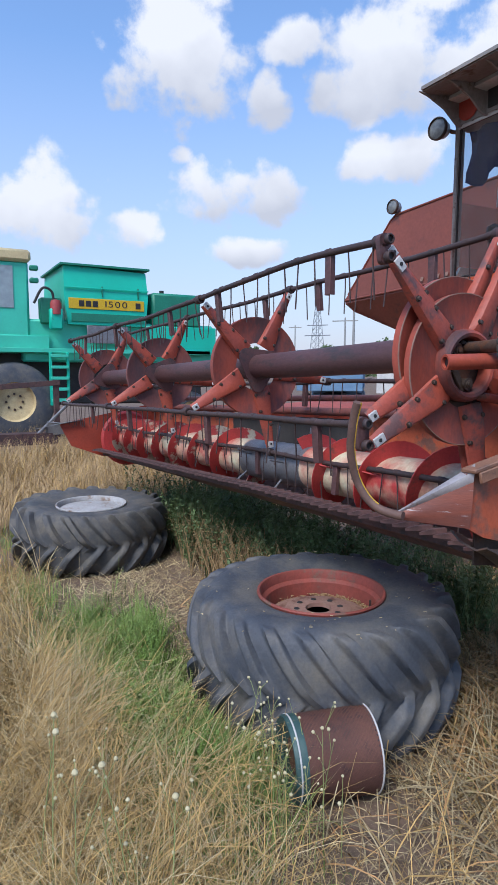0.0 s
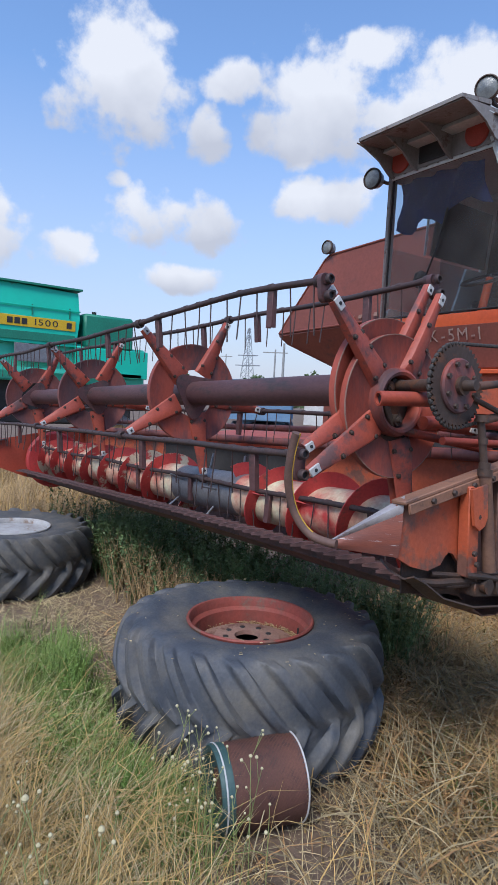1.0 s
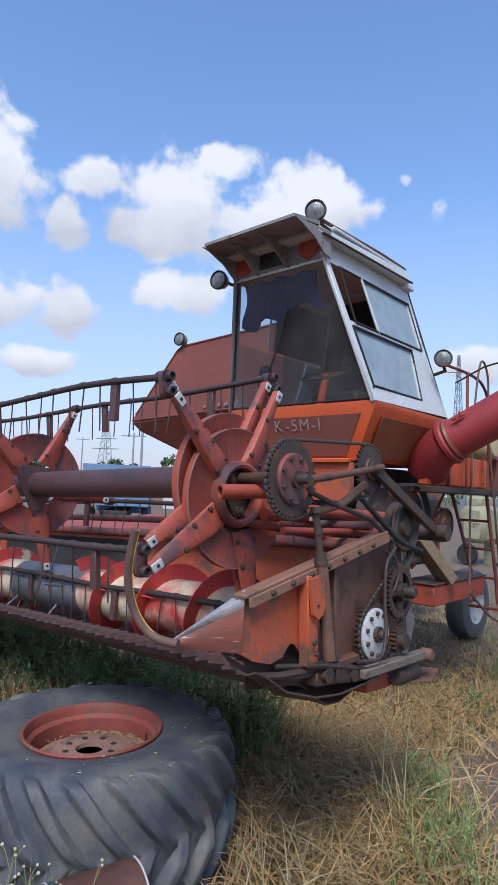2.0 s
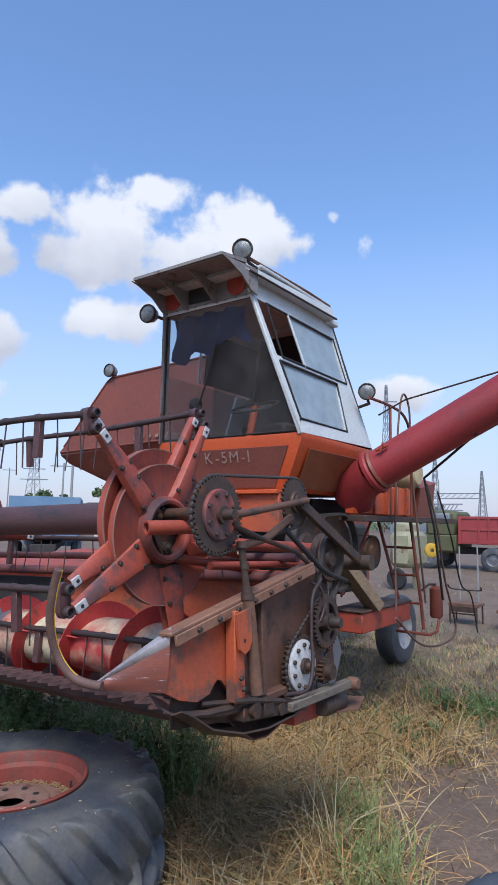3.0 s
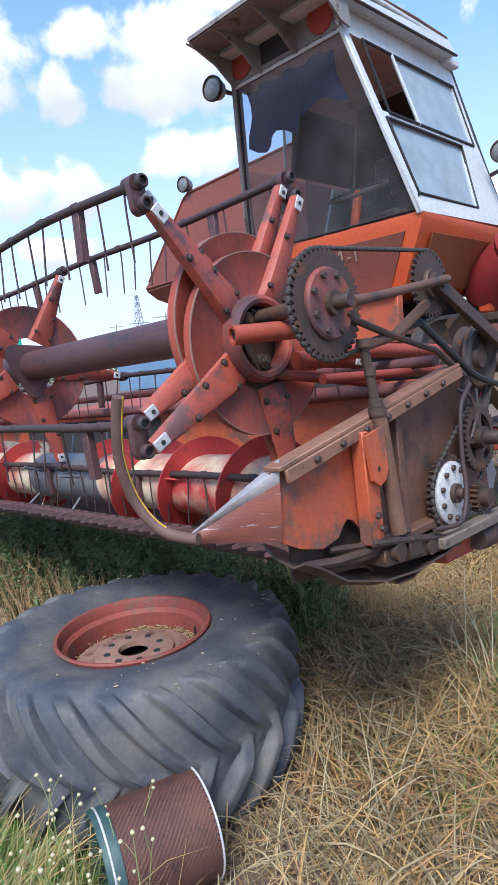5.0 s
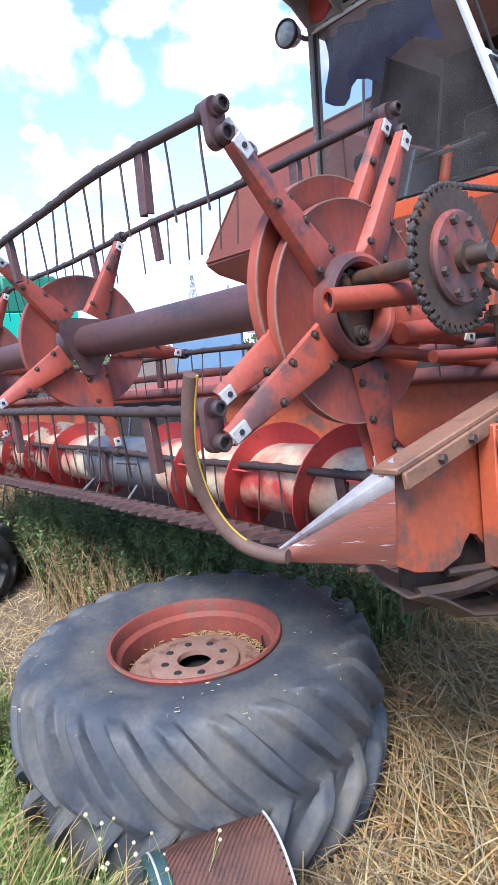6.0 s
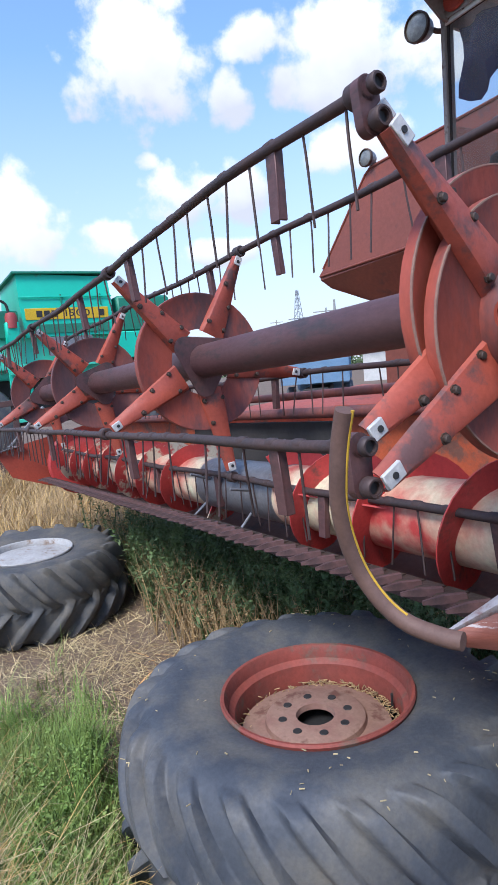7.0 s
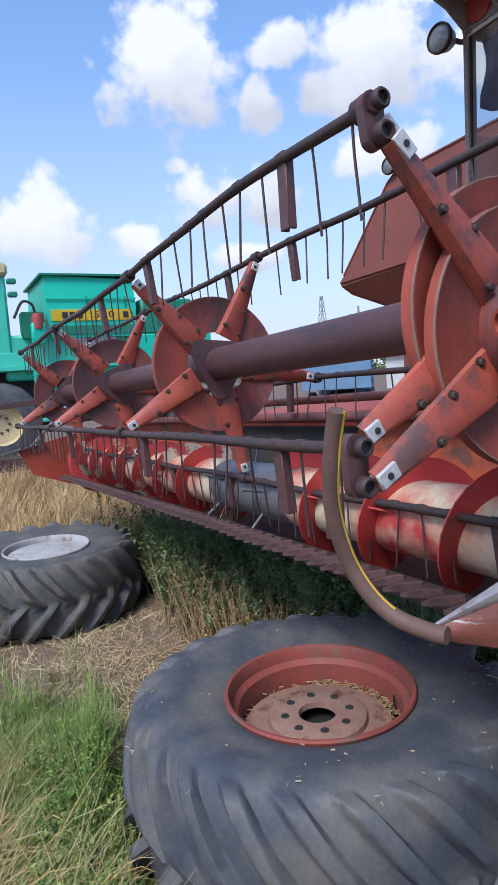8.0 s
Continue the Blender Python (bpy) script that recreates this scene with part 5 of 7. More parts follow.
def build_cab_base():
    """Orange hull below the waist: flares in towards the bottom, with a brown name panel."""
    zb = 1.955
    top = [(CX - SILL, WAIST_Y - 0.01), (CX + SILL, WAIST_Y - 0.01), (CX + SILL - 0.040, REAR_Y + 0.05), (CX - SILL, REAR_Y + 0.05)]
    low = [(CX - 0.50, 3.90), (CX + 0.50, 3.90), (CX + 0.44, 5.10), (CX - 0.50, 5.10)]
    mid = [(CX - SILL, WAIST_Y - 0.012), (CX + SILL, WAIST_Y - 0.012), (CX + SILL - 0.040, REAR_Y + 0.05), (CX - SILL, REAR_Y + 0.05)]
    vs = [(x, y, WAIST_Z) for x, y in top] + [(x, y, WAIST_Z - 0.055) for x, y in mid] + [(x, y, zb) for x, y in low]
    fs = [(0, 1, 2, 3)[::1]] + [(4 * k + (i + 1) % 4, 4 * k + i, 4 * k + 4 + i, 4 * k + 4 + (i + 1) % 4) for k in range(2) for i in range(4)] + [(11, 10, 9, 8)]
    part("lower_hull", Geo().add(vs, fs), M["orange"], combine, "bright orange lower cab hull")
    # raised frames and the brown panels inside them
    def quad(a, b, c, d, inset, k, material, name, label):
        p = [Vector(v) for v in (a, b, c, d)]
        mid = sum(p, Vector()) / 4
        nn = (p[1] - p[0]).cross(p[3] - p[0]).normalized()
        q = [mid + (v - mid) * inset + nn * k for v in p]
        return part(name, Geo().add(q + [v - nn * 0.01 for v in q], [(0, 1, 2, 3), (7, 6, 5, 4)] + [(i, i + 4, (i + 1) % 4 + 4, (i + 1) % 4) for i in range(4)]), material, combine, label)
    f = [(CX - SILL, WAIST_Y - 0.012, WAIST_Z - 0.06), (CX - 0.5, 3.90, zb), (CX + 0.5, 3.90, zb), (CX + SILL, WAIST_Y - 0.012, WAIST_Z - 0.06)]
    name = quad(*f, 0.84, 0.006, M["brown_panel"], "name_panel", "brown name panel with cream letters")
    s = [(CX + SILL, WAIST_Y, WAIST_Z - 0.06), (CX + 0.5, 3.90, zb), (CX + 0.44, 5.10, zb), (CX + SILL - 0.044, REAR_Y, WAIST_Z - 0.06)]
    quad(*s, 0.80, 0.022, M["side_brown"], "side_panel", "brown faded side panel")
    tilt = math.degrees(math.atan2(3.90 - WAIST_Y + 0.012, WAIST_Z - 0.06 - zb))
    lettering("K-5M-1", 0.13, 0.030, M["letter"], name, pose(-0.745, 3.812, 2.212, 90 + tilt, 0, 0))
    # body under the cab
    part("front_apron", Geo().box((1.25, 0.06, 0.30), at=(-0.875, 3.84, 1.80)), M["orange_old"], combine, "worn orange front apron")
    part("apron_lip", Geo().box((1.25, 0.10, 0.03), at=(-0.875, 3.82, 1.945)), M["orange"], combine)
    part("apron_fold", Geo().box((0.02, 0.07, 0.28), at=(-0.62, 3.78, 1.80)), M["orange"], combine)
    part("body", Geo().box((1.3, 3.7, 1.0), at=(-2.2, 6.3, 1.42), c=0.03), M["hopper"], combine, "red threshing body")
    # Dark box added below the platform, standing in for shade.
    part("engine_mass", Geo().box((0.6, 1.8, 0.75), at=(-1.25, 5.9, 1.34), c=0.04), M["dark"], combine, "dark box standing in for the shaded underside")
    # Black box added in the gap under the hull; its colour is shade.
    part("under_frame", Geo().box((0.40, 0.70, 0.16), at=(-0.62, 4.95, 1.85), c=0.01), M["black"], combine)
    # Dark colour here paints the shade beneath the cab.
    part("belly", Geo().box((1.1, 1.3, 0.42), at=(-1.25, 4.6, 1.50), c=0.03), M["dark"], combine, "dark box filling the shaded space below the cab")


def build_hopper():
    x0, x1 = -3.62, -1.52
    # a leaning front above the fold, and an underside that falls back below it; the far corner is cut off
    top = [(x1, 4.58, 3.338), (-2.985, 4.56, 3.278), (-3.055, 4.55, 3.228)]
    fold = [(x0 + 0.035, 4.425, 2.518), (x0, 4.405, 2.468), (x0 + 0.012, 4.405, 2.418), (x1, 4.56, 2.538)]
    low = [(x1, 4.86, 1.98), (x0 + 0.78, 4.86, 1.98), (x0 + 0.10, 4.46, 2.328)]
    front = Geo()
    back = [(x, 6.4, z) for x, y, z in (top + fold[:3] + low[::-1])]
    vs = top + fold + low
    n = len(vs)
    front.add(vs + back, [(0, 1, 2, 3, 4, 5, 6), (6, 5, 9, 8, 7)]
              + [(a, b, n + d, n + c) for a, b, c, d in ((1, 0, 1, 0), (2, 1, 2, 1), (3, 2, 3, 2), (4, 3, 4, 3), (5, 4, 5, 4), (9, 5, 6, 5), (8, 9, 7, 6), (7, 8, 8, 7))]
              + [(0, 6, 7, n + 8, n + 0), tuple(range(n + 8, n - 1, -1))])
    tank = part("grain_tank", front, M["hopper"], combine, "brown-red sheet grain tank", angle=25)
    part("tank_fold", Geo().sweep([(x0 + 0.01, 4.402, 2.453), (x0 + 1.3, 4.492, 2.508), (x1, 4.556, 2.543)], 0.012, 8), M["hopper"], tank)
    for i in range(4):
        part("patch", Geo().box((0.035 + 0.012 * (i % 2), 0.006, 0.04), pose(x0 + 1.12 + i * 0.10, 4.486 + i * 0.005, 2.558 + i * 0.004, -12)), M["rim_dusty"], tank, "pale paint patch")
    part("tank_rim", Geo().sweep([(x0 + 0.035, 4.425, 2.518), (-3.055, 4.55, 3.228), (-2.985, 4.56, 3.278), (x1, 4.58, 3.338)], 0.012, 8), M["hopper"], tank)


def lamp(at, aim, r=0.085, label="round work lamp with ribbed glass"):
    m = look(at, Vector(at) + Vector(aim)) @ pose(0, 0, 0, 180)
    ob = part("work_lamp", Geo().rev([(0, -0.10), (r * 0.45, -0.095), (r * 0.8, -0.06), (r, -0.01), (r * 1.05, 0.0), (r * 1.05, 0.016), (r * 0.96, 0.018)], m, 28), M["chrome"], combine, label)
    part("lamp_rim", Geo().rev([(r * 0.94, 0.012), (r * 0.97, 0.024), (r * 1.07, 0.020), (r * 1.08, 0.0), (r * 1.04, -0.004)], m, 28), M["iron"], ob, "dark lamp rim")
    part("lamp_glass", Geo().rev([(r * 0.97, 0.010), (r * 0.6, 0.022), (0, 0.028)], m, 28), M["lens"], ob, "clear ribbed glass")
    return ob


def build_auger_spout():
    d = Vector((1.225, -0.02, 0.62)).normalized()
    p = Vector((0.07, 4.74, 2.150))
    sp = part("unloading_auger", Geo().sweep([p, p + d * 0.02, p + d * 3.3], [0.168, 0.160, 0.160], 32), M["crimson"], combine, "thick red unloading auger tube")
    part("collar", Geo().sweep([p - d * 0.03, p - d * 0.015, p + d * 0.015, p + d * 0.03], [0.174, 0.188, 0.188, 0.174], 32), M["crimson"], sp)
    flap = Geo().sweep([p + d * 0.03, p + d * 0.05, p + d * 0.07], [0.168, 0.180, 0.168], 32)
    part("collar_band", flap, M["hopper"], sp, "worn dark clamp band")
    el = Geo().sweep([p - d * 0.02, p - d * 0.16 + Vector((0, 0.02, -0.02)), p - d * 0.26 + Vector((0, 0.10, -0.10))], [0.168, 0.172, 0.172], 28)
    part("elbow", el, M["crimson"], combine, "dark red auger elbow")
    for k in (0.0, 1.25):
        q = p + d * (0.16 + k)
        part("latch", Geo().beam(q + Vector((-0.05, -0.17, 0.08)), q + Vector((0.05, -0.17, 0.12)), 0.02, 0.02).tube(q + Vector((0.0, -0.19, 0.07)), q + Vector((0.02, -0.19, 0.14)), 0.008, 8), M["red"], sp)
    top = p + d * 1.15 + Vector((0, -0.02, 0.19))
    part("stay_cable", Geo().sweep([(0.02, 4.95, 2.66), (0.28, 4.9, 2.76), top], 0.007, 6), M["iron"], combine)
    part("prop", Geo().sweep([p + d * 0.95 + Vector((0, -0.05, -0.17)), (0.25, 5.4, 2.14), (0.30, 5.5, 1.70), (0.28, 5.75, 1.05)], 0.011, 8), M["black"], combine)


def build_left_flank():
    """Platform, ladder, rails, toolbox and the rear wheel on the camera's side."""
    g = Geo().box((0.55, 2.3, 0.05), at=(-0.22, 5.75, 1.77))
    part("platform", g, M["iron"], combine, "dark sheet-metal platform")
    p = part("rear_cowl", Geo().box((0.10, 1.25, 0.27), at=(-0.13, 5.32, 1.935), c=0.015), M["orange"], combine, "ribbed orange side cowl")
    for i in range(5):
        part("rib", Geo().box((0.03, 0.03, 0.27), at=(-0.07, 4.80 + i * 0.25, 1.938)), M["orange_old"], p)
    part("air_cleaner", Geo().rev([(0, 0.28), (0.12, 0.27), (0.16, 0.22), (0.16, -0.2), (0, -0.2)], Matrix.Translation((-0.35, 6.15, 2.25)) @ pose(0, 0, 0, 0, 90, 0), 24), M["rim_yellow"], combine, "pale drum")
    part("side_tank", Geo().add([(-0.36, 6.3, 2.20), (-0.30, 6.7, 2.24), (-0.10, 6.7, 2.18), (-0.12, 6.3, 2.10), (-0.30, 6.3, 1.80), (-0.28, 6.7, 1.80), (-0.16, 6.7, 1.80), (-0.16, 6.3, 1.80)], [(0, 3, 2, 1), (4, 5, 6, 7), (0, 4, 7, 3), (3, 7, 6, 2), (2, 6, 5, 1), (1, 5, 4, 0)]), M["hopper"], combine)
    # ladder
    for top, foot in ((-0.40, -0.20), (-0.06, 0.02)):
        part("ladder_rail", Geo().sweep([(top, 5.85, 1.78), (foot, 5.90, 0.98), (foot + 0.02, 5.90, 0.74)], 0.017, 8), M["hopper"], combine)
    for z in (1.50, 1.24, 0.98):
        t = (1.78 - z) / 0.8
        part("rung", Geo().tube((-0.40 + 0.20 * t, 5.875, z), (-0.06 + 0.08 * t, 5.875, z), 0.012, 8), M["hopper"], combine)
    part("foot_step", Geo().sweep([(-0.20, 5.9, 0.75), (-0.18, 5.78, 0.72), (0.14, 5.78, 0.72), (0.17, 5.9, 0.74), (0.16, 6.0, 0.86)], 0.014, 8), M["hopper"], combine, "bent pipe foot step")
    part("cylinder_bracket", Geo().sweep([(0.02, 5.9, 1.10), (0.08, 5.95, 1.16), (0.13, 6.0, 1.16)], 0.012, 8), M["iron"], combine)
    # hand rails and hanging hoses
    part("hand_rail", Geo().sweep(arc([(-0.02, 4.85, 2.80), (0.02, 5.25, 2.78), (0.02, 5.55, 2.72), (0.03, 5.65, 2.5), (0.03, 5.65, 1.8)]), 0.013, 8), M["hopper"], combine)
    part("hand_rail", Geo().tube((0.02, 5.20, 2.78), (0.02, 5.20, 1.8), 0.013, 8), M["hopper"], combine)
    part("hose", Geo().sweep(arc([(0.10, 5.10, 1.0), (0.09, 5.12, 1.6), (0.08, 5.20, 2.4), (0.06, 5.38, 2.90), (0.06, 5.55, 2.80), (0.06, 5.58, 2.3), (0.08, 5.72, 1.5), (0.10, 5.80, 1.0)]), 0.0095, 8), M["hose"], combine, "hanging black hose")
    part("hose", Geo().sweep(arc([(0.22, 5.55, 2.10), (0.24, 5.75, 1.7), (0.22, 6.0, 1.2), (0.2, 6.35, 0.72), (0.2, 6.0, 0.62), (0.16, 5.5, 0.68), (0.12, 5.05, 0.95)]), 0.010, 8), M["hose"], combine, "hanging black hose")
    part("cable", Geo().sweep(arc([(0.36, 5.42, 2.02), (0.32, 5.9, 1.6), (0.26, 6.35, 1.15), (0.24, 6.75, 1.0), (0.24, 6.95, 0.6)]), 0.008, 6), M["black"], combine)
    part("red_cylinder", Geo().rev([(0, 0.15), (0.035, 0.145), (0.06, 0.12), (0.06, -0.13), (0.05, -0.15), (0, -0.15)], Matrix.Translation((0.13, 6.0, 1.0)), 20), M["hopper"], combine, "brown-red cylinder")
    part("toolbox", Geo().box((0.28, 1.0, 0.16), at=(-0.11, 5.10, 0.945), c=0.01), M["red"], combine, "long red toolbox")
    part("toolbox_edge", Geo().box((0.30, 1.03, 0.014), at=(-0.11, 5.10, 1.033)), M["iron"], combine)
    part("plank", Geo().beam((-0.10, 4.55, 1.40), (0.02, 4.86, 1.05), 0.16, 0.09), M["wood"], combine, "pale leaning plank")
    # rear steering wheel, axle, and the block under the front axle
    def road_wheel(x, y, r, w):
        t = part("rear_wheel", Geo().rev([(r * 0.55, w * 0.45), (r * 0.8, w * 0.5), (r * 0.95, w * 0.42), (r, w * 0.25), (r, -w * 0.25), (r * 0.95, -w * 0.42), (r * 0.8, -w * 0.5), (r * 0.55, -w * 0.45)], atx(x, y, r), 36), M["tyre"], combine, "small rear tyre")
        part("rim", Geo().rev([(r * 0.56, w * 0.44), (r * 0.5, w * 0.3), (r * 0.3, w * 0.18), (0, w * 0.2)], atx(x, y, r), 28), M["rim_white"], t, "pale rim")
    road_wheel(-0.95, 7.62, 0.42, 0.26)
    road_wheel(-2.95, 7.62, 0.42, 0.26)
    part("rear_axle", Geo().box((2.0, 0.14, 0.16), at=(-1.95, 7.62, 0.5)), M["iron"], combine)
    part("axle_stay", Geo().box((0.2, 0.2, 0.55), at=(-1.95, 7.62, 0.75)), M["iron"], combine)
    part("front_axle", Geo().box((2.6, 0.22, 0.26), at=(-1.95, 4.7, 0.8)), M["iron"], combine)
    for x in (-1.1, -2.8):
        part("support_block", Geo().box((0.35, 0.45, 0.68), at=(x, 4.7, 0.34)), M["wood"], combine, "timber support block")
    # feeder house between header and body
    rows = [[(x, 2.63, 0.92), (x, 2.63, 1.36), (x, 3.9, 1.44), (x, 4.1, 1.0)] for x in (-2.5, -1.15)]
    g = Geo().add(rows[0] + rows[1], [(0, 1, 2, 3), (7, 6, 5, 4), (0, 4, 5, 1), (1, 5, 6, 2), (2, 6, 7, 3), (3, 7, 4, 0)])
    part("feeder_house", g, M["red"], combine, "sloping feeder house")
    # drive clutter in the gap ahead of the body
    for x, y, z, r in ((-0.15, 4.0, 1.55, 0.22), (-0.2, 4.5, 1.5, 0.30), (0.05, 3.75, 1.42, 0.12)):
        part("belt_wheel", Geo().rev([(0, 0.03), (r * 0.4, 0.03), (r * 0.5, 0.01), (r * 0.85, 0.01), (r, 0.03), (r, -0.03), (0, -0.03)], atx(x, y, z), 32), M["iron"], combine)
    part("drive_belt", Geo().sweep(belt_path((4.0, 1.55), 0.22, (4.5, 1.5), 0.30, -0.12), 0.01, closed=True, flat=(0.05, 0.02)), M["belt"], combine)
    for y, z, r in ((5.35, 1.45, 0.20), (5.85, 1.30, 0.13), (6.3, 1.42, 0.17), (5.6, 1.12, 0.09)):
        part("belt_wheel", Geo().rev([(0, 0.03), (r * 0.35, 0.03), (r * 0.45, 0.008), (r * 0.85, 0.008), (r, 0.025), (r, -0.03), (0, -0.03)], atx(-0.68, y, z), 32), M["rust"], combine)
    part("drive_belt", Geo().sweep(belt_path((5.35, 1.45), 0.20, (6.3, 1.42), 0.17, -0.665), 0.01, closed=True, flat=(0.04, 0.016)), M["belt"], combine)
    part("strut", Geo().sweep([(-0.55, 4.9, 1.75), (-0.60, 5.5, 1.05)], 0.016, 8), M["iron"], combine)
    part("strut", Geo().sweep([(-0.52, 5.3, 1.05), (-0.50, 5.9, 1.74)], 0.014, 8), M["red"], combine)
    part("frame_beam", Geo().box((0.10, 2.6, 0.12), at=(-0.62, 4.6, 1.15)), M["iron"], combine)


build_cab()
build_cab_base()
build_hopper()
for at, aim in (((-0.337, 3.42, 3.668), (0.45, -1, -0.12)), ((-1.272, 3.42, 3.362), (0.15, -1, -0.05)), ((-2.985, 4.52, 3.352), (0.1, -1, 0)), ((-0.056, 4.88, 2.862), (0.35, -1, -0.05))):
    lamp(at, aim, 0.071 if at[1] < 4 else 0.070)
part("lamp_bracket", Geo().sweep([(-0.337, 3.46, 3.615), (-0.325, 3.49, 3.585), (-0.31, 3.56, 3.565)], 0.014, 8), M["iron"], combine)
part("lamp_bracket", Geo().sweep([(-1.27, 3.50, 3.37), (-1.25, 3.54, 3.355), (-1.212, 3.578, 3.345)], 0.014, 8), M["iron"], combine)
part("lamp_bracket", Geo().sweep([(-2.985, 4.60, 3.35), (-2.985, 4.61, 3.31), (-2.955, 4.60, 3.245)], 0.014, 8), M["iron"], combine)
part("lamp_bracket", Geo().sweep([(-0.066, 4.92, 2.79), (-0.066, 4.95, 2.77), (-0.18, 4.97, 2.75)], 0.014, 8), M["iron"], combine)
build_auger_spout()
build_left_flank()


# ---- tyres and loose things on the ground ----
def tyre_geo(r, w, rim, count, sweep, high, wide, end=0.80, seed=3):
    """A fat tyre lying on its side, from z = 0 to w; worn chevron lugs rise smoothly from the carcass and run out over the shoulder."""
    rnd = random.Random(seed)
    base = r - high
    rc = rim + 0.52 * (base - rim)
    n, m = (count * 18 if count else 72), 60
    late = [rnd.uniform(-0.010, 0.010) for _ in range(2 * max(count, 1))]
    rough = [rnd.uniform(0.75, 1.1) for _ in range(2 * max(count, 1))]
    vs = []
    for i in range(n):
        th = 2 * math.pi * i / n
        for j in range(m + 1):
            f = -1 + 2 * j / m                       # -1 .. 1 from one bead to the other
            ph = f * math.pi / 2 * 1.0
            if abs(f) <= 0.72:
                ph = f / 0.72 * math.pi / 2
                c, s = math.cos(ph), math.sin(ph)
                rr = rc + (base - rc) * c ** 0.62
                z = w / 2 * (1 if s > 0 else -1) * abs(s) ** 0.80
                nr, nz = c ** 1.2, s
            else:
                t = (abs(f) - 0.72) / 0.28
                rr = rc + (rim - rc) * t
                z = (w / 2 - 0.045 * t ** 3 - 0.012 * math.sin(math.pi * t)) * (1 if f > 0 else -1)
                nr, nz = 0.0, (1.0 if f > 0 else -1.0)
            if count:
                t = abs(f) / 0.72 / end
                if t < 1.0:
                    best = 0.0
                    k0 = 0 if f >= 0 else 1
                    pos = th / (2 * math.pi) * count - 0.5 * k0
                    for q in (math.floor(pos), math.floor(pos) + 1):
                        idx = (int(q) % count) * 2 + k0
                        d = abs(pos - q + late[idx] * count / 6) * 2 * math.pi / count * base / (wide * (0.85 + 0.35 * t) / 2)
                        e = max(0.0, min(1.0, (1.30 - d) / 0.55))
                        best = max(best, e * e * (3 - 2 * e) * rough[idx])
                    fade = min(1.0, (1 - t) / 0.30)
                    lift = high * best * fade * min(1.0, 0.35 + t * 6)
                    l = math.hypot(nr, nz) or 1
                    rr, z = rr + lift * nr / l, z + lift * nz / l
            turned = th - sweep * min(1.0, abs(f) / 0.72 / end) ** 0.7
            vs.append((rr * math.cos(turned), rr * math.sin(turned), z + w / 2))
    k = m + 1
    fs = [(i * k + j, ((i + 1) % n) * k + j, ((i + 1) % n) * k + j + 1, i * k + j + 1) for i in range(n) for j in range(m)]
    return Geo().add(vs, fs)


def place(geo, m):
    geo.v = [tuple(m @ Vector(p)) for p in geo.v]
    return geo


def farm_tyre(at, r, w, rim, label, tyre_mat, rim_mat, disc_mat, count=22, sweep=0.42, tilt=(0, 0), turn=0.0, dish=0.11, name="tractor_tyre", plain=False, high=0.034, wide=0.062):
    ob = thing(name, at, label, "tyre", "loose tyres on the ground")
    m = Matrix.Translation(at) @ pose(0, 0, 0, tilt[0], tilt[1], turn)
    part("carcass", place(tyre_geo(r, w, rim, 0 if plain else count, sweep, high, wide), m), tyre_mat, ob, "worn rubber with chevron lugs", angle=60)
    top = w - 0.035
    prof = [(rim + 0.004, top - 0.012), (rim + 0.010, top + 0.004), (rim + 0.006, top + 0.012), (rim - 0.004, top + 0.010), (rim - 0.010, top - 0.004), (rim - 0.014, top - dish * 0.42), (rim - 0.026, top - dish * 0.52),
            (rim - 0.034, top - dish * 0.60), (rim - 0.038, top - dish * 1.6)]
    rm = part("rim", Geo().rev(prof, m, 56), rim_mat, ob)
    zd = top - dish
    if disc_mat:
        rd = rim * 0.80
        holes = 8
        # dish with a centre hole and bolt holes: ring of sectors
        md = m @ Matrix.Translation((-0.010, -0.006, 0))
        g = Geo().rev([(0.062, zd - 0.020), (0.065, zd), (0.160, zd + 0.002), (0.167, zd - 0.003), (0.171, zd - 0.020), (rd * 0.95, zd - 0.027), (rd, zd - 0.032), (rd + 0.008, zd - 0.055)], md, 56)
        d = part("wheel_disc", g, disc_mat, rm, "dusty wheel disc with eight holes")
        for i in range(holes):
            a = 2 * math.pi * (i + 0.3) / holes
            part("bolt_hole", Geo().rev([(0, 0.0025), (0.0135, 0.0025), (0.015, 0)], md @ Matrix.Translation((0.112 * math.cos(a), 0.112 * math.sin(a), zd + 0.0015)), 14), M["black"], rm)
        a = math.radians(62)
        foot = Vector(((rim - 0.050) * math.cos(a), (rim - 0.050) * math.sin(a), zd - 0.030))
        part("valve_stem", place(Geo().tube(foot, foot + Vector((0.004, -0.004, 0.050)), 0.0045, 8), m), M["black"], rm, "short black valve stem")
        part("dark_well", Geo().rev([(0, zd - 0.07), (rim - 0.07, zd - 0.07)], m, 24), M["black"], rm)
    else:
        part("wheel_disc", Geo().rev([(0, top - 0.012), (0.06, top - 0.008), (rim * 0.55, top - 0.02), (rim - 0.03, top - 0.028), (rim - 0.028, top - 0.06)], m, 48), rim_mat, rm, "flat chalky disc")
    return ob, m, zd


T1 = (-0.345, 1.835, 0.015)
tyre_a, m_a, z_a = farm_tyre(T1, 0.678, 0.582, 0.313, "big dark tractor tyre with a rusty red rim lying flat", M["tyre"], M["rim_red"], M["rim_dusty"], 24, 0.42, (0.6, -0.6), 10, 0.088, high=0.046, wide=0.064)
farm_tyre((-3.30, 1.40, 0.01), 0.69, 0.50, 0.30, "weathered tractor tyre with a chalky white rim lying flat", M["tyre_pale"], M["rim_white"], None, 20, 0.40, (0.5, 0.8), 40, high=0.062, wide=0.066)
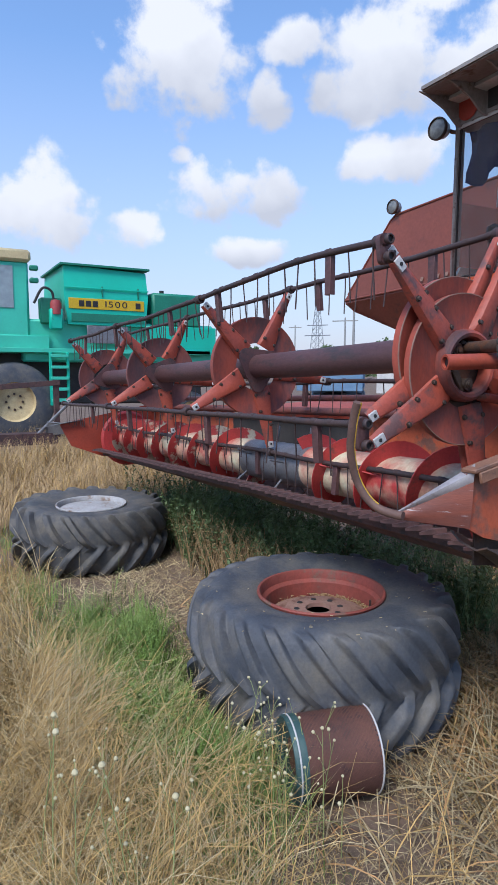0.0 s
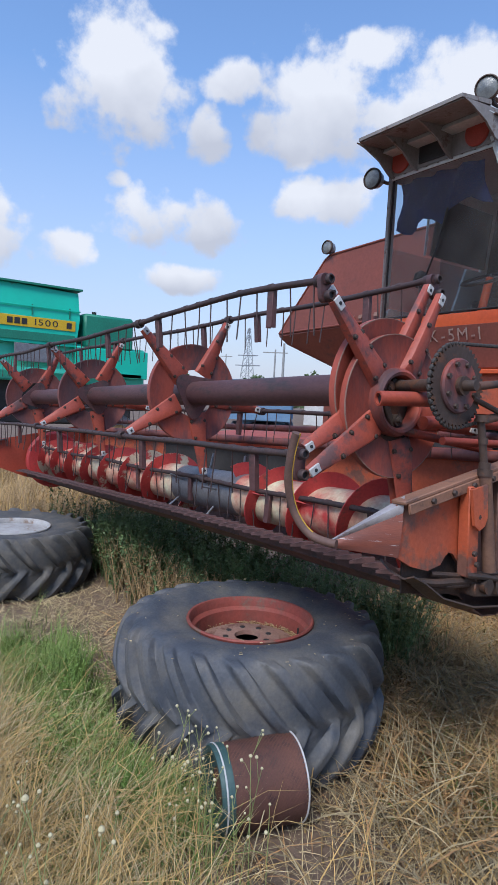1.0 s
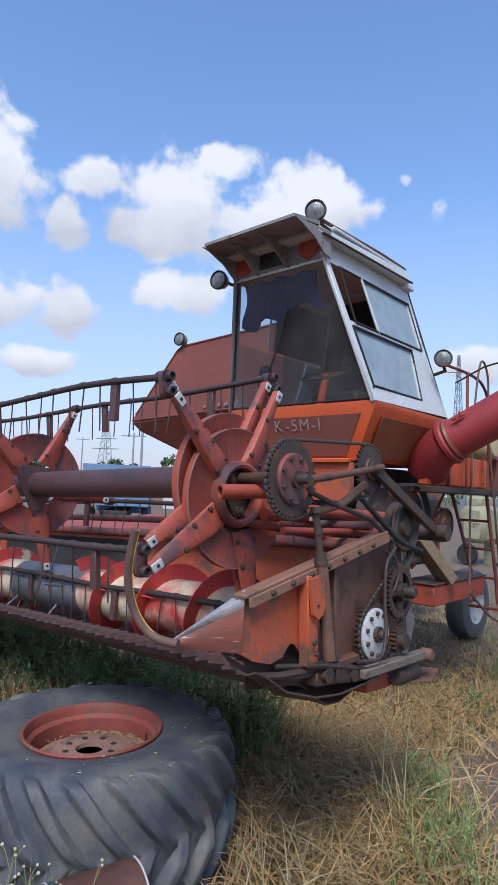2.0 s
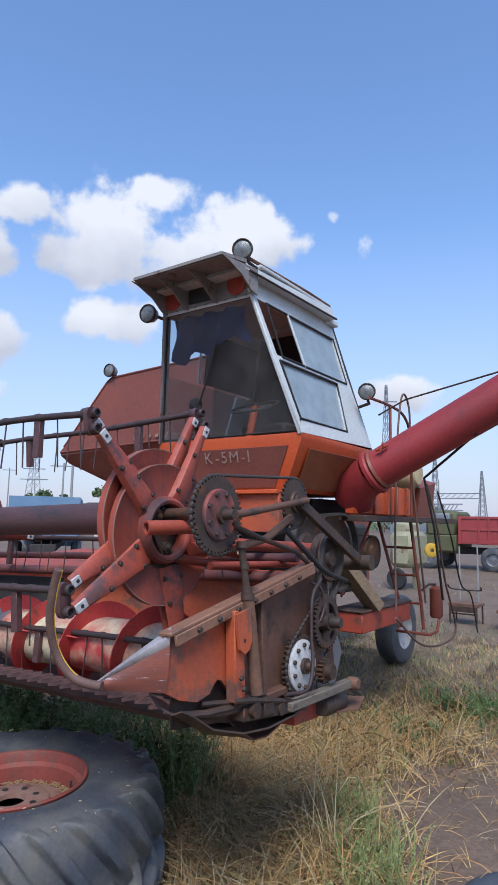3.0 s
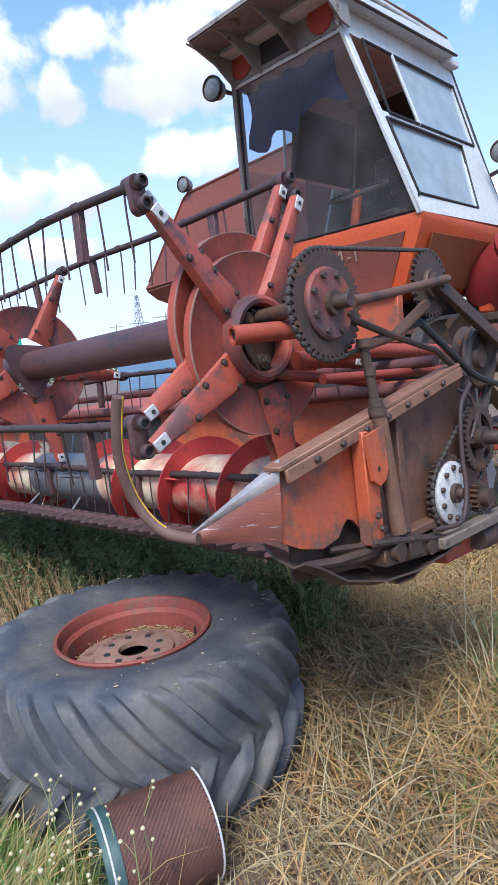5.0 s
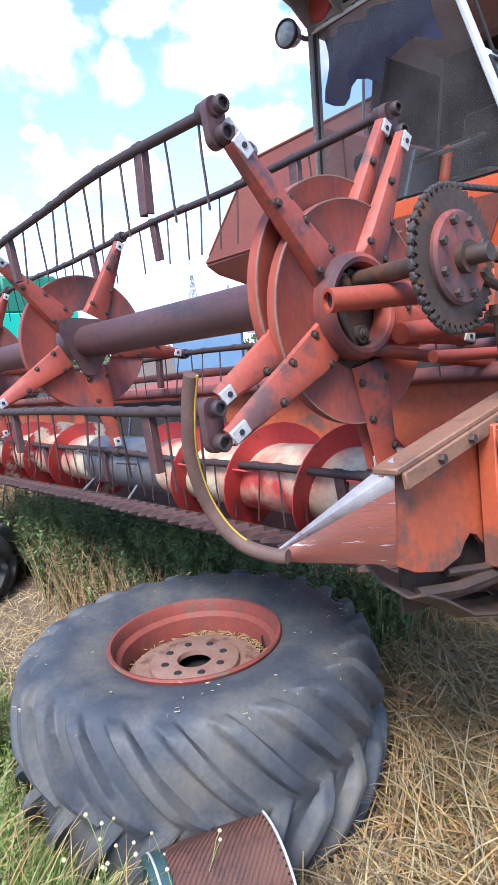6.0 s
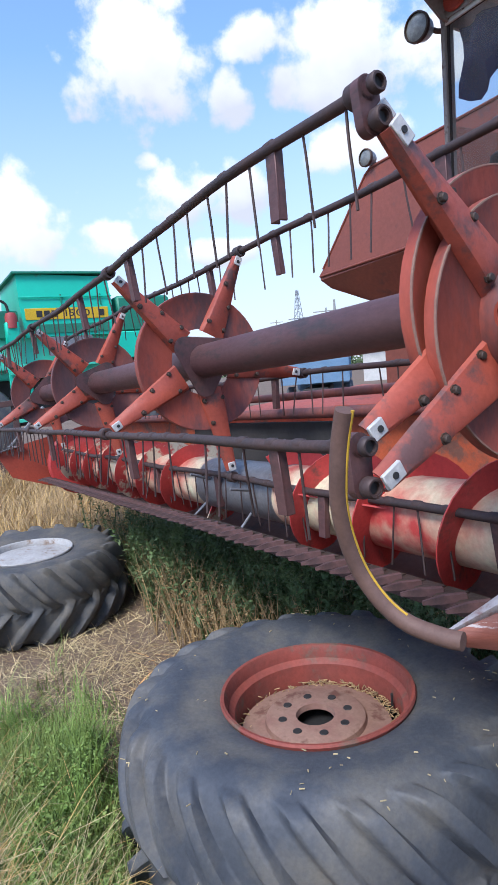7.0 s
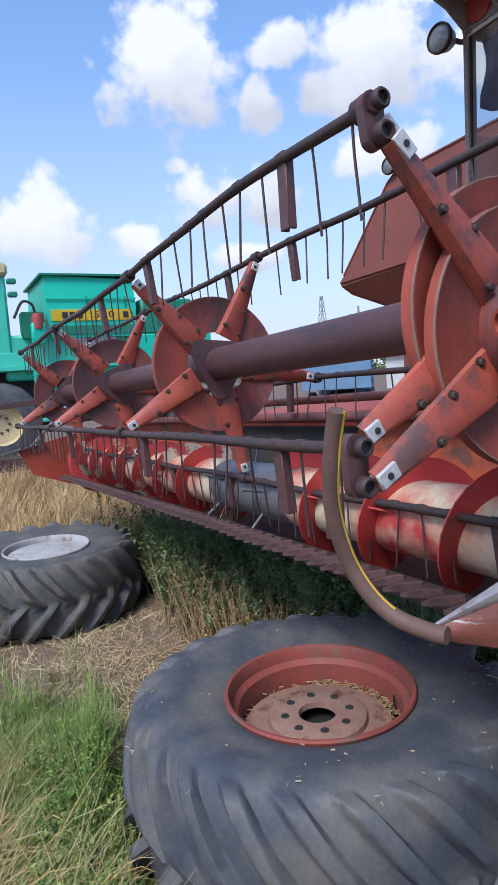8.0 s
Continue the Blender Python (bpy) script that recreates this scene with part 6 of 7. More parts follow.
farm_tyre((1.63, 2.89, 0.0), 0.385, 0.225, 0.19, "small black tyre with a peeling mint green rim lying flat", M["tyre"], M["rim_mint"], None, 30, 0.2, (0, 0), 0, plain=True)

# chaff caught in the red rim
rnd = random.Random(21)
g = Geo()
for i in range(340):
    a = rnd.gauss(1.3, 1.15)
    rr = rnd.uniform(0.232, 0.270)
    p = m_a @ Vector((rr * math.cos(a), rr * math.sin(a), z_a - 0.038 + rnd.uniform(0, 0.018)))
    d = Vector((rnd.uniform(-1, 1), rnd.uniform(-1, 1), rnd.uniform(-0.15, 0.3))).normalized() * rnd.uniform(0.005, 0.016)
    g.tube(p - d, p + d, 0.0016, 4)
single("rim_chaff", g, M["straw_brown"], "dry chaff caught inside the red wheel rim", "chaff", T1, "stuff")
g = Geo()
for i in range(70):
    a, rr = rnd.uniform(0, 2 * math.pi), rnd.uniform(0.36, 0.66)
    p = m_a @ Vector((rr * math.cos(a), rr * math.sin(a), 0.585 - (0.0 if rr < 0.55 else (rr - 0.55) * 0.25)))
    d = Vector((rnd.uniform(-1, 1), rnd.uniform(-1, 1), 0)).normalized() * rnd.uniform(0.003, 0.008)
    g.tube(p - d, p + d, rnd.uniform(0.001, 0.0022), 4)
single("tyre_chaff", g, M["straw_pale"], "pale flecks of chaff lying on the dark tyre", "chaff", T1, "stuff")


def air_filter():
    """A rusted mesh drum lying on its side, with a dark green cap."""
    a, b = Vector((0.220, 1.295, 0.160)), Vector((0.308, 1.602, 0.168))
    ob = thing("air_filter", (0.24, 1.43, 0.0), "rusted mesh air filter drum with dark green end cap", "air filter")
    d = (b - a).normalized()
    o = Vector((0, 0, 1))
    s = d.cross(o).normalized()
    n, r = 168, 0.162
    k = 60
    vs = [a.lerp(b, j / k) + (s * math.cos(2 * math.pi * i / n) + o * math.sin(2 * math.pi * i / n)) * r for j in range(k + 1) for i in range(n)]
    cells = [(j * n + i, j * n + (i + 1) % n, (j + 1) * n + (i + 1) % n, (j + 1) * n + i) for j in range(k) for i in range(n) if (i + 2 * j) % 3 or j in (0, k - 1)]
    part("mesh_wall", Geo().add(vs, cells), M["mesh_rust"], ob, "rusty perforated mesh", angle=20)
    for c, w in ((b, 0.010), (a, 0.012)):
        part("rim_band", Geo().sweep([c + (s * math.cos(2 * math.pi * i / 48) + o * math.sin(2 * math.pi * i / 48)) * (r + 0.003) for i in range(48)], 0.0036, 8, closed=True), M["galv"], ob, "thin pale rim")
    fr = Matrix.Translation(a) @ Matrix((s, o, d)).transposed().to_4x4()
    part("cap", Geo().rev([(0.05, 0.012), (0.118, 0.004), (0.135, -0.016), (0.160, -0.02), (0.165, -0.012), (0.165, 0.03)], fr, 48), M["filter_cap"], ob, "dark green end cap")
    part("core", Geo().sweep([a + d * 0.01, b - d * 0.006], r - 0.004, 40), M["brownplate"], ob)


air_filter()

# ---- parked machines and things far off ----
DX = -13.0


def green_combine():
    ob = thing("green_combine", (DX - 1.5, 4.5, 0.0), "teal green combine harvester with a yellow name band", "combine harvester")
    part("hull", Geo().box((2.6, 4.9, 1.0), at=(DX - 1.45, 4.75, 2.35), c=0.05), M["teal_light"], ob, "pale teal hull")
    # Dark box fills in the shade beneath the hull.
    part("lower_body", Geo().box((2.2, 6.2, 1.3), at=(DX - 1.6, 3.9, 1.45), c=0.05), M["dark"], ob, "dark box for the shaded space under the hull")
    tank = part("grain_tank", Geo().add([(DX - x, y, z) for x, y, z in ((0.0, 3.32, 2.75), (2.6, 3.32, 2.75), (2.6, 5.24, 2.75), (0.0, 5.24, 2.75), (-0.02, 3.24, 3.45), (2.62, 3.24, 3.45), (2.62, 5.31, 3.45), (-0.02, 5.31, 3.45),
                (0.10, 3.26, 4.15), (2.5, 3.26, 4.15), (2.5, 5.29, 4.08), (0.10, 5.29, 4.08))],
                [(3, 2, 1, 0), (8, 9, 10, 11)] + [(4 * k + i, 4 * k + (i + 1) % 4, 4 * k + 4 + (i + 1) % 4, 4 * k + 4 + i) for k in range(2) for i in range(4)]), M["teal"], ob, "teal grain tank")
    part("tank_rim", Geo().box((2.6, 2.2, 0.05), at=(DX - 1.3, 4.27, 4.16)), M["teal_dark"], tank)
    part("tank_seam", Geo().box((0.03, 2.07, 0.03), at=(DX + 0.03, 4.28, 3.62)), M["teal"], tank)
    for y in (4.15, 5.05):
        part("tank_bracket", Geo().box((0.04, 0.03, 0.25), at=(DX + 0.02, y, 3.55)), M["teal_dark"], tank)
    band = part("name_band", Geo().box((0.02, 1.86, 0.25), at=(DX + 0.02, 4.27, 3.25)), M["yellow"], ob, "yellow band with dark letters")
    for i in range(3):
        part("name_block", Geo().box((0.012, 0.125, 0.14), at=(DX + 0.034, 3.64 + 0.165 * i, 3.25)), M["black"], band)
    part("name_block", Geo().box((0.012, 0.125, 0.14), at=(DX + 0.034, 5.04, 3.25)), M["black"], band)
    lettering("1500", 0.21, 0.035, M["black"], band, pose(DX + 0.034, 4.49, 3.25, 90, 0, 90) @ Matrix.Diagonal((1.4, 1, 1, 1)))
    # Raised strip in darker green paints the shade of a recess.
    part("recess", Geo().box((0.03, 1.8, 0.20), at=(DX + 0.01, 4.3, 2.92)), M["teal_dark"], ob)
    part("engine_bay", Geo().box((0.06, 1.0, 0.42), at=(DX + 0.06, 4.25, 2.52)), M["steel"], ob, "open grey engine bay")
    part("side_shield", Geo().box((0.10, 1.95, 0.72), at=(DX + 0.02, 6.2, 2.42), c=0.02), M["teal"], ob)
    part("rear_hood", Geo().box((1.8, 1.35, 0.85), at=(DX - 0.95, 6.12, 3.2), c=0.06), M["teal_dark"], ob, "dark green rear hood")
    part("hood_cap", Geo().tube((DX - 0.6, 5.9, 3.6), (DX - 0.6, 5.9, 3.75), 0.06, 10), M["black"], ob)
    part("front_panel", Geo().box((0.3, 0.5, 0.6), at=(DX - 0.2, 2.95, 3.05), c=0.03), M["teal_dark"], ob)
    part("cab_base", Geo().box((1.75, 2.3, 0.42), at=(DX - 0.92, 1.75, 2.26), c=0.03), M["teal_light"], ob)
    part("extinguisher", Geo().rev([(0, 0.30), (0.10, 0.28), (0.13, 0.2), (0.13, -0.05)], Matrix.Translation((DX + 0.12, 3.02, 3.0)), 16), M["truck_red"], ob, "red cylinder")
    part("fuel_can", Geo().box((0.22, 0.30, 0.5), at=(DX + 0.1, 3.02, 2.85), c=0.04), M["teal"], ob)
    cab = part("cab", Geo().box((1.7, 1.7, 1.75), at=(DX - 0.95, 1.62, 3.28), c=0.06), M["teal_light"], ob, "pale teal cab")
    part("cab_window", Geo().box((0.03, 1.05, 0.95), at=(DX - 0.095, 1.60, 3.55), c=0.01), M["glass_side"], cab)
    # Dark plate behind the glass stands in for the unlit cab.
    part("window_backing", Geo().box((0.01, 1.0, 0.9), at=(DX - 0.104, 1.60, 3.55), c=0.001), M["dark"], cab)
    part("cab_roof", Geo().box((1.9, 1.95, 0.28), at=(DX - 0.95, 1.55, 4.26), c=0.08), M["cream"], cab, "cream cab roof")
    for z in (4.0, 3.72):
        part("mirror_lamp", Geo().box((0.12, 0.2, 0.12), at=(DX - 0.05, 2.58, z), c=0.03), M["teal_dark"], ob)
    part("hose", Geo().sweep(arc([(DX, 2.55, 3.2), (DX, 2.75, 3.55), (DX, 2.95, 3.5), (DX, 3.0, 3.3)]), 0.03, 8), M["black"], ob)
    part("deck_edge", Geo().box((0.1, 5.4, 0.1), at=(DX + 0.02, 4.3, 2.12)), M["teal_light"], ob)
    lad = part("ladder", Geo().box((0.08, 0.06, 1.25), at=(DX + 0.10, 2.86, 1.45)).box((0.08, 0.06, 1.25), at=(DX + 0.10, 3.26, 1.45)), M["teal"], ob, "teal ladder")
    for i in range(5):
        part("tread", Geo().box((0.2, 0.4, 0.07), at=(DX + 0.10, 3.06, 0.95 + i * 0.26)), M["teal_light"], lad)
    for x, y, r, w in ((DX - 0.2, 2.05, 0.92, 0.6), (DX - 2.6, 2.05, 0.92, 0.6), (DX - 0.5, 6.6, 0.55, 0.35), (DX - 2.3, 6.6, 0.55, 0.35)):
        t = part("wheel", Geo().rev([(r * 0.5, w * 0.5), (r * 0.8, w * 0.52), (r * 0.96, w * 0.4), (r, w * 0.2), (r, -w * 0.2), (r * 0.96, -w * 0.4), (r * 0.8, -w * 0.52), (r * 0.5, -w * 0.5)], atx(x, y, r), 40), M["tyre"], ob, "large dark tyre")
        rim = part("rim", Geo().rev([(r * 0.51, w * 0.48), (r * 0.46, w * 0.3), (r * 0.2, w * 0.2), (0, w * 0.22)], atx(x, y, r), 32), M["rim_yellow"], t, "cream rim")
        for i in range(8):
            a = i * math.pi / 4
            part("stud", Geo().tube((x + w * 0.2, y + r * 0.2 * math.cos(a), r + r * 0.2 * math.sin(a)), (x + w * 0.25, y + r * 0.2 * math.cos(a), r + r * 0.2 * math.sin(a)), 0.03, 6), M["iron"], rim)
    return ob


green_combine()


def far_header():
    """A rusty header frame before the green combine."""
    ob = thing("rusty_header", (-10.3, 1.8, 0.0), "low rusty brown header frame standing in dry grass", "grain header")
    part("top_beam", Geo().beam((-10.4, -0.9, 1.17), (-10.2, 2.52, 1.42), 0.16, 0.10), M["cutter"], ob)
    part("upright", Geo().box((0.10, 0.10, 1.05), at=(-10.2, 2.45, 0.88)), M["cutter"], ob)
    part("lower_beam", Geo().box((0.4, 3.6, 0.22), at=(-10.1, 0.6, 0.36)), M["cutter"], ob)
    part("point", Geo().skin([[(-9.9, 2.2, 0.68), (-10.0, 2.2, 0.42)], [(-9.3, 2.9, 0.62), (-9.4, 2.9, 0.5)]], 0.03), M["steel"], ob, "grey sheet divider point")
    part("leg", Geo().box((0.12, 0.12, 0.35), at=(-10.1, -0.9, 0.16)), M["cutter"], ob)
    part("leg", Geo().box((0.12, 0.12, 0.35), at=(-10.1, 2.2, 0.16)), M["cutter"], ob)
    part("strut", Geo().tube((-10.0, 2.0, 0.4), (-9.7, 2.85, 1.3), 0.03, 8), M["steel"], ob)


far_header()


def far_truck(name, at, turn, label, body, cab_mat, length=2.4, high=0.95, base=1.0, blue=False):
    ob = thing(name, at, label, "truck")
    m = Matrix.Translation(at) @ pose(0, 0, 0, 0, 0, turn)
    bx = lambda size, p, c=0.03: place(Geo().box(size, at=p, c=c), m)
    if body:
        bed = part("bed", bx((length, 2.1, high), (length / 2, 0, base + high / 2)), body, ob, "ribbed drop side")
        for i in range(3):
            part("side_rail", bx((length + 0.02, 0.04, 0.06), (length / 2, -1.06, base + 0.1 + i * high * 0.42), 0.005), body, bed)
        for i in range(3):
            part("side_post", bx((0.07, 0.05, high), (0.04 + i * (length - 0.08) / 2, -1.075, base + high / 2), 0.005), body, bed)
        for z in (base + 0.05, base + high * 0.55, base + high - 0.04):
            part("band", bx((length + 0.05, 2.15, 0.07), (length / 2, 0, z), 0.005), M["lattice"] if blue else body, bed)
        for x in (0.0, length * 0.33, length * 0.67, length):
            part("side_post", bx((0.08, 2.17, high), (x, 0, base + high / 2), 0.005), body, bed)
    part("chassis", bx((length + 2.0, 0.8, 0.25), (length / 2 - 0.9, 0, 0.72)), M["dark"], ob)
    cab = part("cab", bx((1.25, 1.9, 1.0), (-0.75, 0, 1.75), 0.12), cab_mat, ob)
    part("cab_lower", bx((1.5, 1.9, 0.75), (-0.85, 0, 1.0), 0.1), cab_mat, ob)
    # Grey panes paint in reflected sky; the dark windscreen paints the cab's shade.
    part("window", bx((0.75, 1.96, 0.42), (-0.75, 0, 1.95), 0.05), M["lattice"], cab)
    part("windscreen", bx((0.05, 1.5, 0.45), (-1.37, 0, 1.95), 0.01), M["dark"], cab)
    for x in (-1.25, length * 0.55):
        for y in (-0.95, 0.95):
            w = part("wheel", place(Geo().rev([(0.24, 0.13), (0.38, 0.14), (0.45, 0.09), (0.45, -0.09), (0.38, -0.14), (0.24, -0.13)], Matrix.Translation((x, y, 0.45)) @ pose(0, 0, 0, 90), 28), m), M["tyre"], ob)
            part("rim", place(Geo().rev([(0.25, 0.12), (0.2, 0.04), (0, 0.06)], Matrix.Translation((x, y, 0.45)) @ pose(0, 0, 0, 90), 20), m), M["steel"], w)
    return ob


far_truck("tipper_truck", (-5.22, 25.1, 0.0), 0, "red tipper truck with olive cab on the far side", M["truck_red"], M["olive"], 2.2, 1.05, 1.0)
far_truck("blue_truck", (-17.2, 14.3, 0.0), -40, "faded blue truck with a box body", M["blue"], M["blue"], 3.4, 1.35, 1.0, True)


def pale_hulk():
    ob = thing("scrapped_combine", (-4.0, 16.2, 0.0), "faded pale green scrapped combine hull with yellow wheel", "combine harvester")
    part("hull", Geo().box((0.66, 1.2, 0.95), at=(-4.15, 16.2, 1.05), c=0.12), M["pale_green"], ob)
    part("hood", Geo().box((0.45, 0.9, 0.30), at=(-4.2, 16.2, 1.62), c=0.12), M["pale_green"], ob)
    part("wheel", Geo().rev([(0.05, 0.04), (0.14, 0.05), (0.18, 0.03), (0.18, -0.03), (0.14, -0.05), (0.05, -0.04)], Matrix.Translation((-3.32, 15.6, 1.07)) @ pose(0, 0, 0, 90, 0, 45), 28), M["stripe"], ob, "yellow wheel")
    part("wheel", Geo().rev([(0.0, 0.06), (0.14, 0.08), (0.25, 0.08), (0.28, 0), (0.25, -0.08), (0.14, -0.08)], Matrix.Translation((-4.3, 15.7, 0.28)) @ pose(0, 0, 0, 90), 28), M["black"], ob)
    part("leg", Geo().box((0.2, 0.2, 0.62), at=(-4.0, 16.4, 0.31)), M["pale_green"], ob)


pale_hulk()


def metal_stand(at, w, h, label, arms=True):
    ob = thing("metal_stand", at, label, "metal stand", "metal frames on the yard")
    x, y, z = at
    for dx in (-w / 2, w / 2):
        for dy in (-0.18, 0.18):
            part("leg", Geo().tube((x + dx, y + dy, 0), (x + dx, y + dy, h), 0.016, 8), M["iron"], ob)
    part("seat", Geo().box((w + 0.06, 0.42, 0.05), at=(x, y, h)), M["rust"], ob)
    part("low_bar", Geo().tube((x - w / 2, y - 0.18, h * 0.55), (x + w / 2, y - 0.18, h * 0.55), 0.012, 8), M["iron"], ob)
    if arms:
        for dx in (-w / 2, w / 2):
            part("tall_post", Geo().tube((x + dx * 0.7, y + 0.2, h), (x + dx * 0.7, y + 0.2, h + 1.0), 0.014, 8), M["concrete"], ob)
        part("back_bar", Geo().sweep(arc([(x - w * 0.62, y - 0.1, h + 0.32), (x - w * 0.5, y, h + 0.25), (x + w * 0.5, y, h + 0.25), (x + w * 0.62, y - 0.1, h + 0.32)]), 0.014, 8), M["iron"], ob)
        part("panel", Geo().box((w, 0.03, 0.10), at=(x, y - 0.2, h - 0.07)), M["iron"], ob)


metal_stand((-1.20, 11.35, 0.0), 0.46, 0.34, "rusty metal seat frame with two pale posts")
metal_stand((-0.42, 11.25, 0.0), 0.32, 0.30, "small dark metal stool frame", False)
edge = thing("upright_tyre", (0.89, 7.75, 0.0), "dark tyre standing upright on the yard", "tyre")
part("carcass", Geo().rev([(0.28, 0.14), (0.42, 0.16), (0.49, 0.11), (0.5, 0), (0.49, -0.11), (0.42, -0.16), (0.28, -0.14)], Matrix.Translation((0.89, 7.75, 0.5)) @ pose(0, 0, 0, 90, 0, 25), 40), M["tyre"], edge)


def lattice_mast(at, h, w, label, arms=()):
    ob = thing("power_pylon", at, label, "power pylon", "pylons on the horizon")
    x, y, z = at
    g = Geo()
    for sx in (-1, 1):
        for sy in (-1, 1):
            g.beam((x + sx * w, y + sy * w, 0), (x + sx * w * 0.12, y + sy * w * 0.12, h), 0.10, 0.10, 0.01)
    n = 12
    for i in range(n):
        t0, t1 = i / n, (i + 1) / n
        a, b = w * (1 - 0.88 * t0), w * (1 - 0.88 * t1)
        for s in (-1, 1):
            g.beam((x - a, y + s * a, h * t0), (x + b, y + s * b, h * t1), 0.06, 0.06, 0.01)
            g.beam((x + a, y + s * a, h * t0), (x - b, y + s * b, h * t1), 0.06, 0.06, 0.01)
            g.beam((x + s * a, y - a, h * t0), (x + s * b, y + b, h * t1), 0.06, 0.06, 0.01)
    part("lattice", g, M["lattice"], ob)
    for z, half in arms:
        part("cross_arm", Geo().beam((x - half * 0.75, y - half * 0.6, z), (x + half * 0.75, y + half * 0.6, z), 0.15, 0.18), M["lattice"], ob)
    return ob


lattice_mast((-110, 77.3, 0), 17.5, 1.6, "grey lattice pylon among the far poles", ((11.5, 2.4), (9.3, 3.0)))
lattice_mast((-41, 100, 0), 26.0, 1.15, "tall grey lattice mast", ((23, 2.0),))
lattice_mast((-25, 100, 0), 10.2, 0.75, "slim grey lattice pylon", ())
lattice_mast((-32.5, 100, 0), 13.5, 0.9, "slim grey lattice pylon", ())
lattice_mast((-37.5, 100, 0), 11.0, 0.7, "slim grey lattice pylon", ())


def pole(at, h, label, arm=0.0):
    ob = thing("power_pole", at, label, "power pole", "poles behind the machines")
    x, y, z = at
    part("shaft", Geo().sweep([(x, y, 0), (x, y, h)], [0.14, 0.09], 12), M["concrete"], ob)
    if arm:
        part("cross_arm", Geo().beam((x - arm * 0.7, y - arm * 0.7, h - 0.4), (x + arm * 0.7, y + arm * 0.7, h - 0.4), 0.12, 0.12), M["concrete"], ob)


for at, h, arm in (((-40, 32.8, 0), 6.7, 0), ((-60, 47, 0), 8.2, 1.6), ((-95, 62, 0), 10, 1.2), ((-33, 88, 0), 9.5, 0), ((-28.5, 90, 0), 8.2, 0)):
    pole(at, h, "grey concrete power pole", arm)


def gantry(x0, x1, y, h, label):
    ob = thing("substation_gantry", ((x0 + x1) / 2, y, 0), label, "substation gantry", "substation frames")
    for x in (x0, x1):
        part("column", Geo().beam((x, y, 0), (x, y, h), 0.45, 0.45), M["concrete"], ob)
    g = Geo()
    for dz in (0, 0.7):
        g.beam((x0 - 0.5, y, h + dz), (x1 + 0.5, y, h + dz), 0.12, 0.12)
    n = 9
    for i in range(n):
        a, b = x0 + (x1 - x0) * i / n, x0 + (x1 - x0) * (i + 1) / n
        g.beam((a, y, h), (b, y, h + 0.7), 0.08, 0.08)
    part("truss", g, M["lattice"], ob)


gantry(-29.0, -21.5, 84, 5.2, "grey concrete substation gantry with lattice truss")
gantry(-17.0, -12.5, 84, 4.6, "grey concrete substation gantry with lattice truss")
gantry(-23.5, -19.5, 70, 3.3, "low grey substation gantry")
for i, (x, y, h) in enumerate(((-31, 80, 2.6), (-26, 78, 2.8), (-23, 76, 2.6), (-20.2, 76, 2.4), (-16, 78, 2.6))):
    ob = thing("transformer", (x, y, 0), "grey substation transformer with insulators", "transformer", "substation frames")
    part("housing", Geo().box((1.4, 1.2, h * 0.6), at=(x, y, h * 0.3)), M["lattice"], ob)
    for dx in (-0.4, 0, 0.4):
        part("insulator", Geo().sweep([(x + dx, y, h * 0.6), (x + dx, y, h)], 0.08, 8), M["concrete"], ob)
wall = thing("low_building", (-34, 33, 0), "long low whitewashed building with a pale roof", "building")
part("wall", Geo().box((3, 12, 2.5), pose(-36, 36, 1.25, 0, 0, 35)), M["whitewash"], wall)
part("roof", Geo().box((4, 13, 0.3), pose(-36, 36, 2.65, 0, 0, 35)), M["concrete"], wall)


def far_tree(at, h, spread, seed):
    ob = thing("far_tree", at, "dusty green tree on the horizon", "tree", "trees on the horizon")
    rnd = random.Random(seed)
    x, y, z = at
    g = Geo().sweep([(x, y, 0), (x + 0.1, y, h * 0.35), (x - 0.1, y + 0.1, h * 0.7)], [0.2, 0.15, 0.06], 8)
    for i in range(6):
        a = rnd.uniform(0, 6.28)
        g.sweep([(x, y, h * (0.3 + 0.06 * i)), (x + spread * 0.6 * math.cos(a), y + spread * 0.6 * math.sin(a), h * (0.5 + 0.07 * i))], [0.08, 0.03], 6)
    part("trunk", g, M["rust"], ob)
    c = Geo()
    clumps = [(rnd.gauss(0, spread * 0.45), rnd.gauss(0, spread * 0.45), h * rnd.uniform(0.4, 0.95), rnd.uniform(0.5, 1.0) * spread * 0.35) for _ in range(16)]
    for cx, cy, cz, cr in clumps:
        for _ in range(70):
            d = Vector((rnd.gauss(0, 1), rnd.gauss(0, 1), rnd.gauss(0, 0.8))).normalized() * cr * rnd.uniform(0.5, 1.05)
            p = Vector((x + cx, y + cy, cz)) + d
            u = Vector((rnd.gauss(0, 1), rnd.gauss(0, 1), rnd.gauss(0, 1))).normalized() * rnd.uniform(0.1, 0.24) * spread * 0.45
            w = u.orthogonal().normalized() * u.length * 0.6
            c.add([p - u, p + w, p + u, p - w], [(0, 1, 2, 3)])
    part("crown", c, M["leaf_far"], ob)


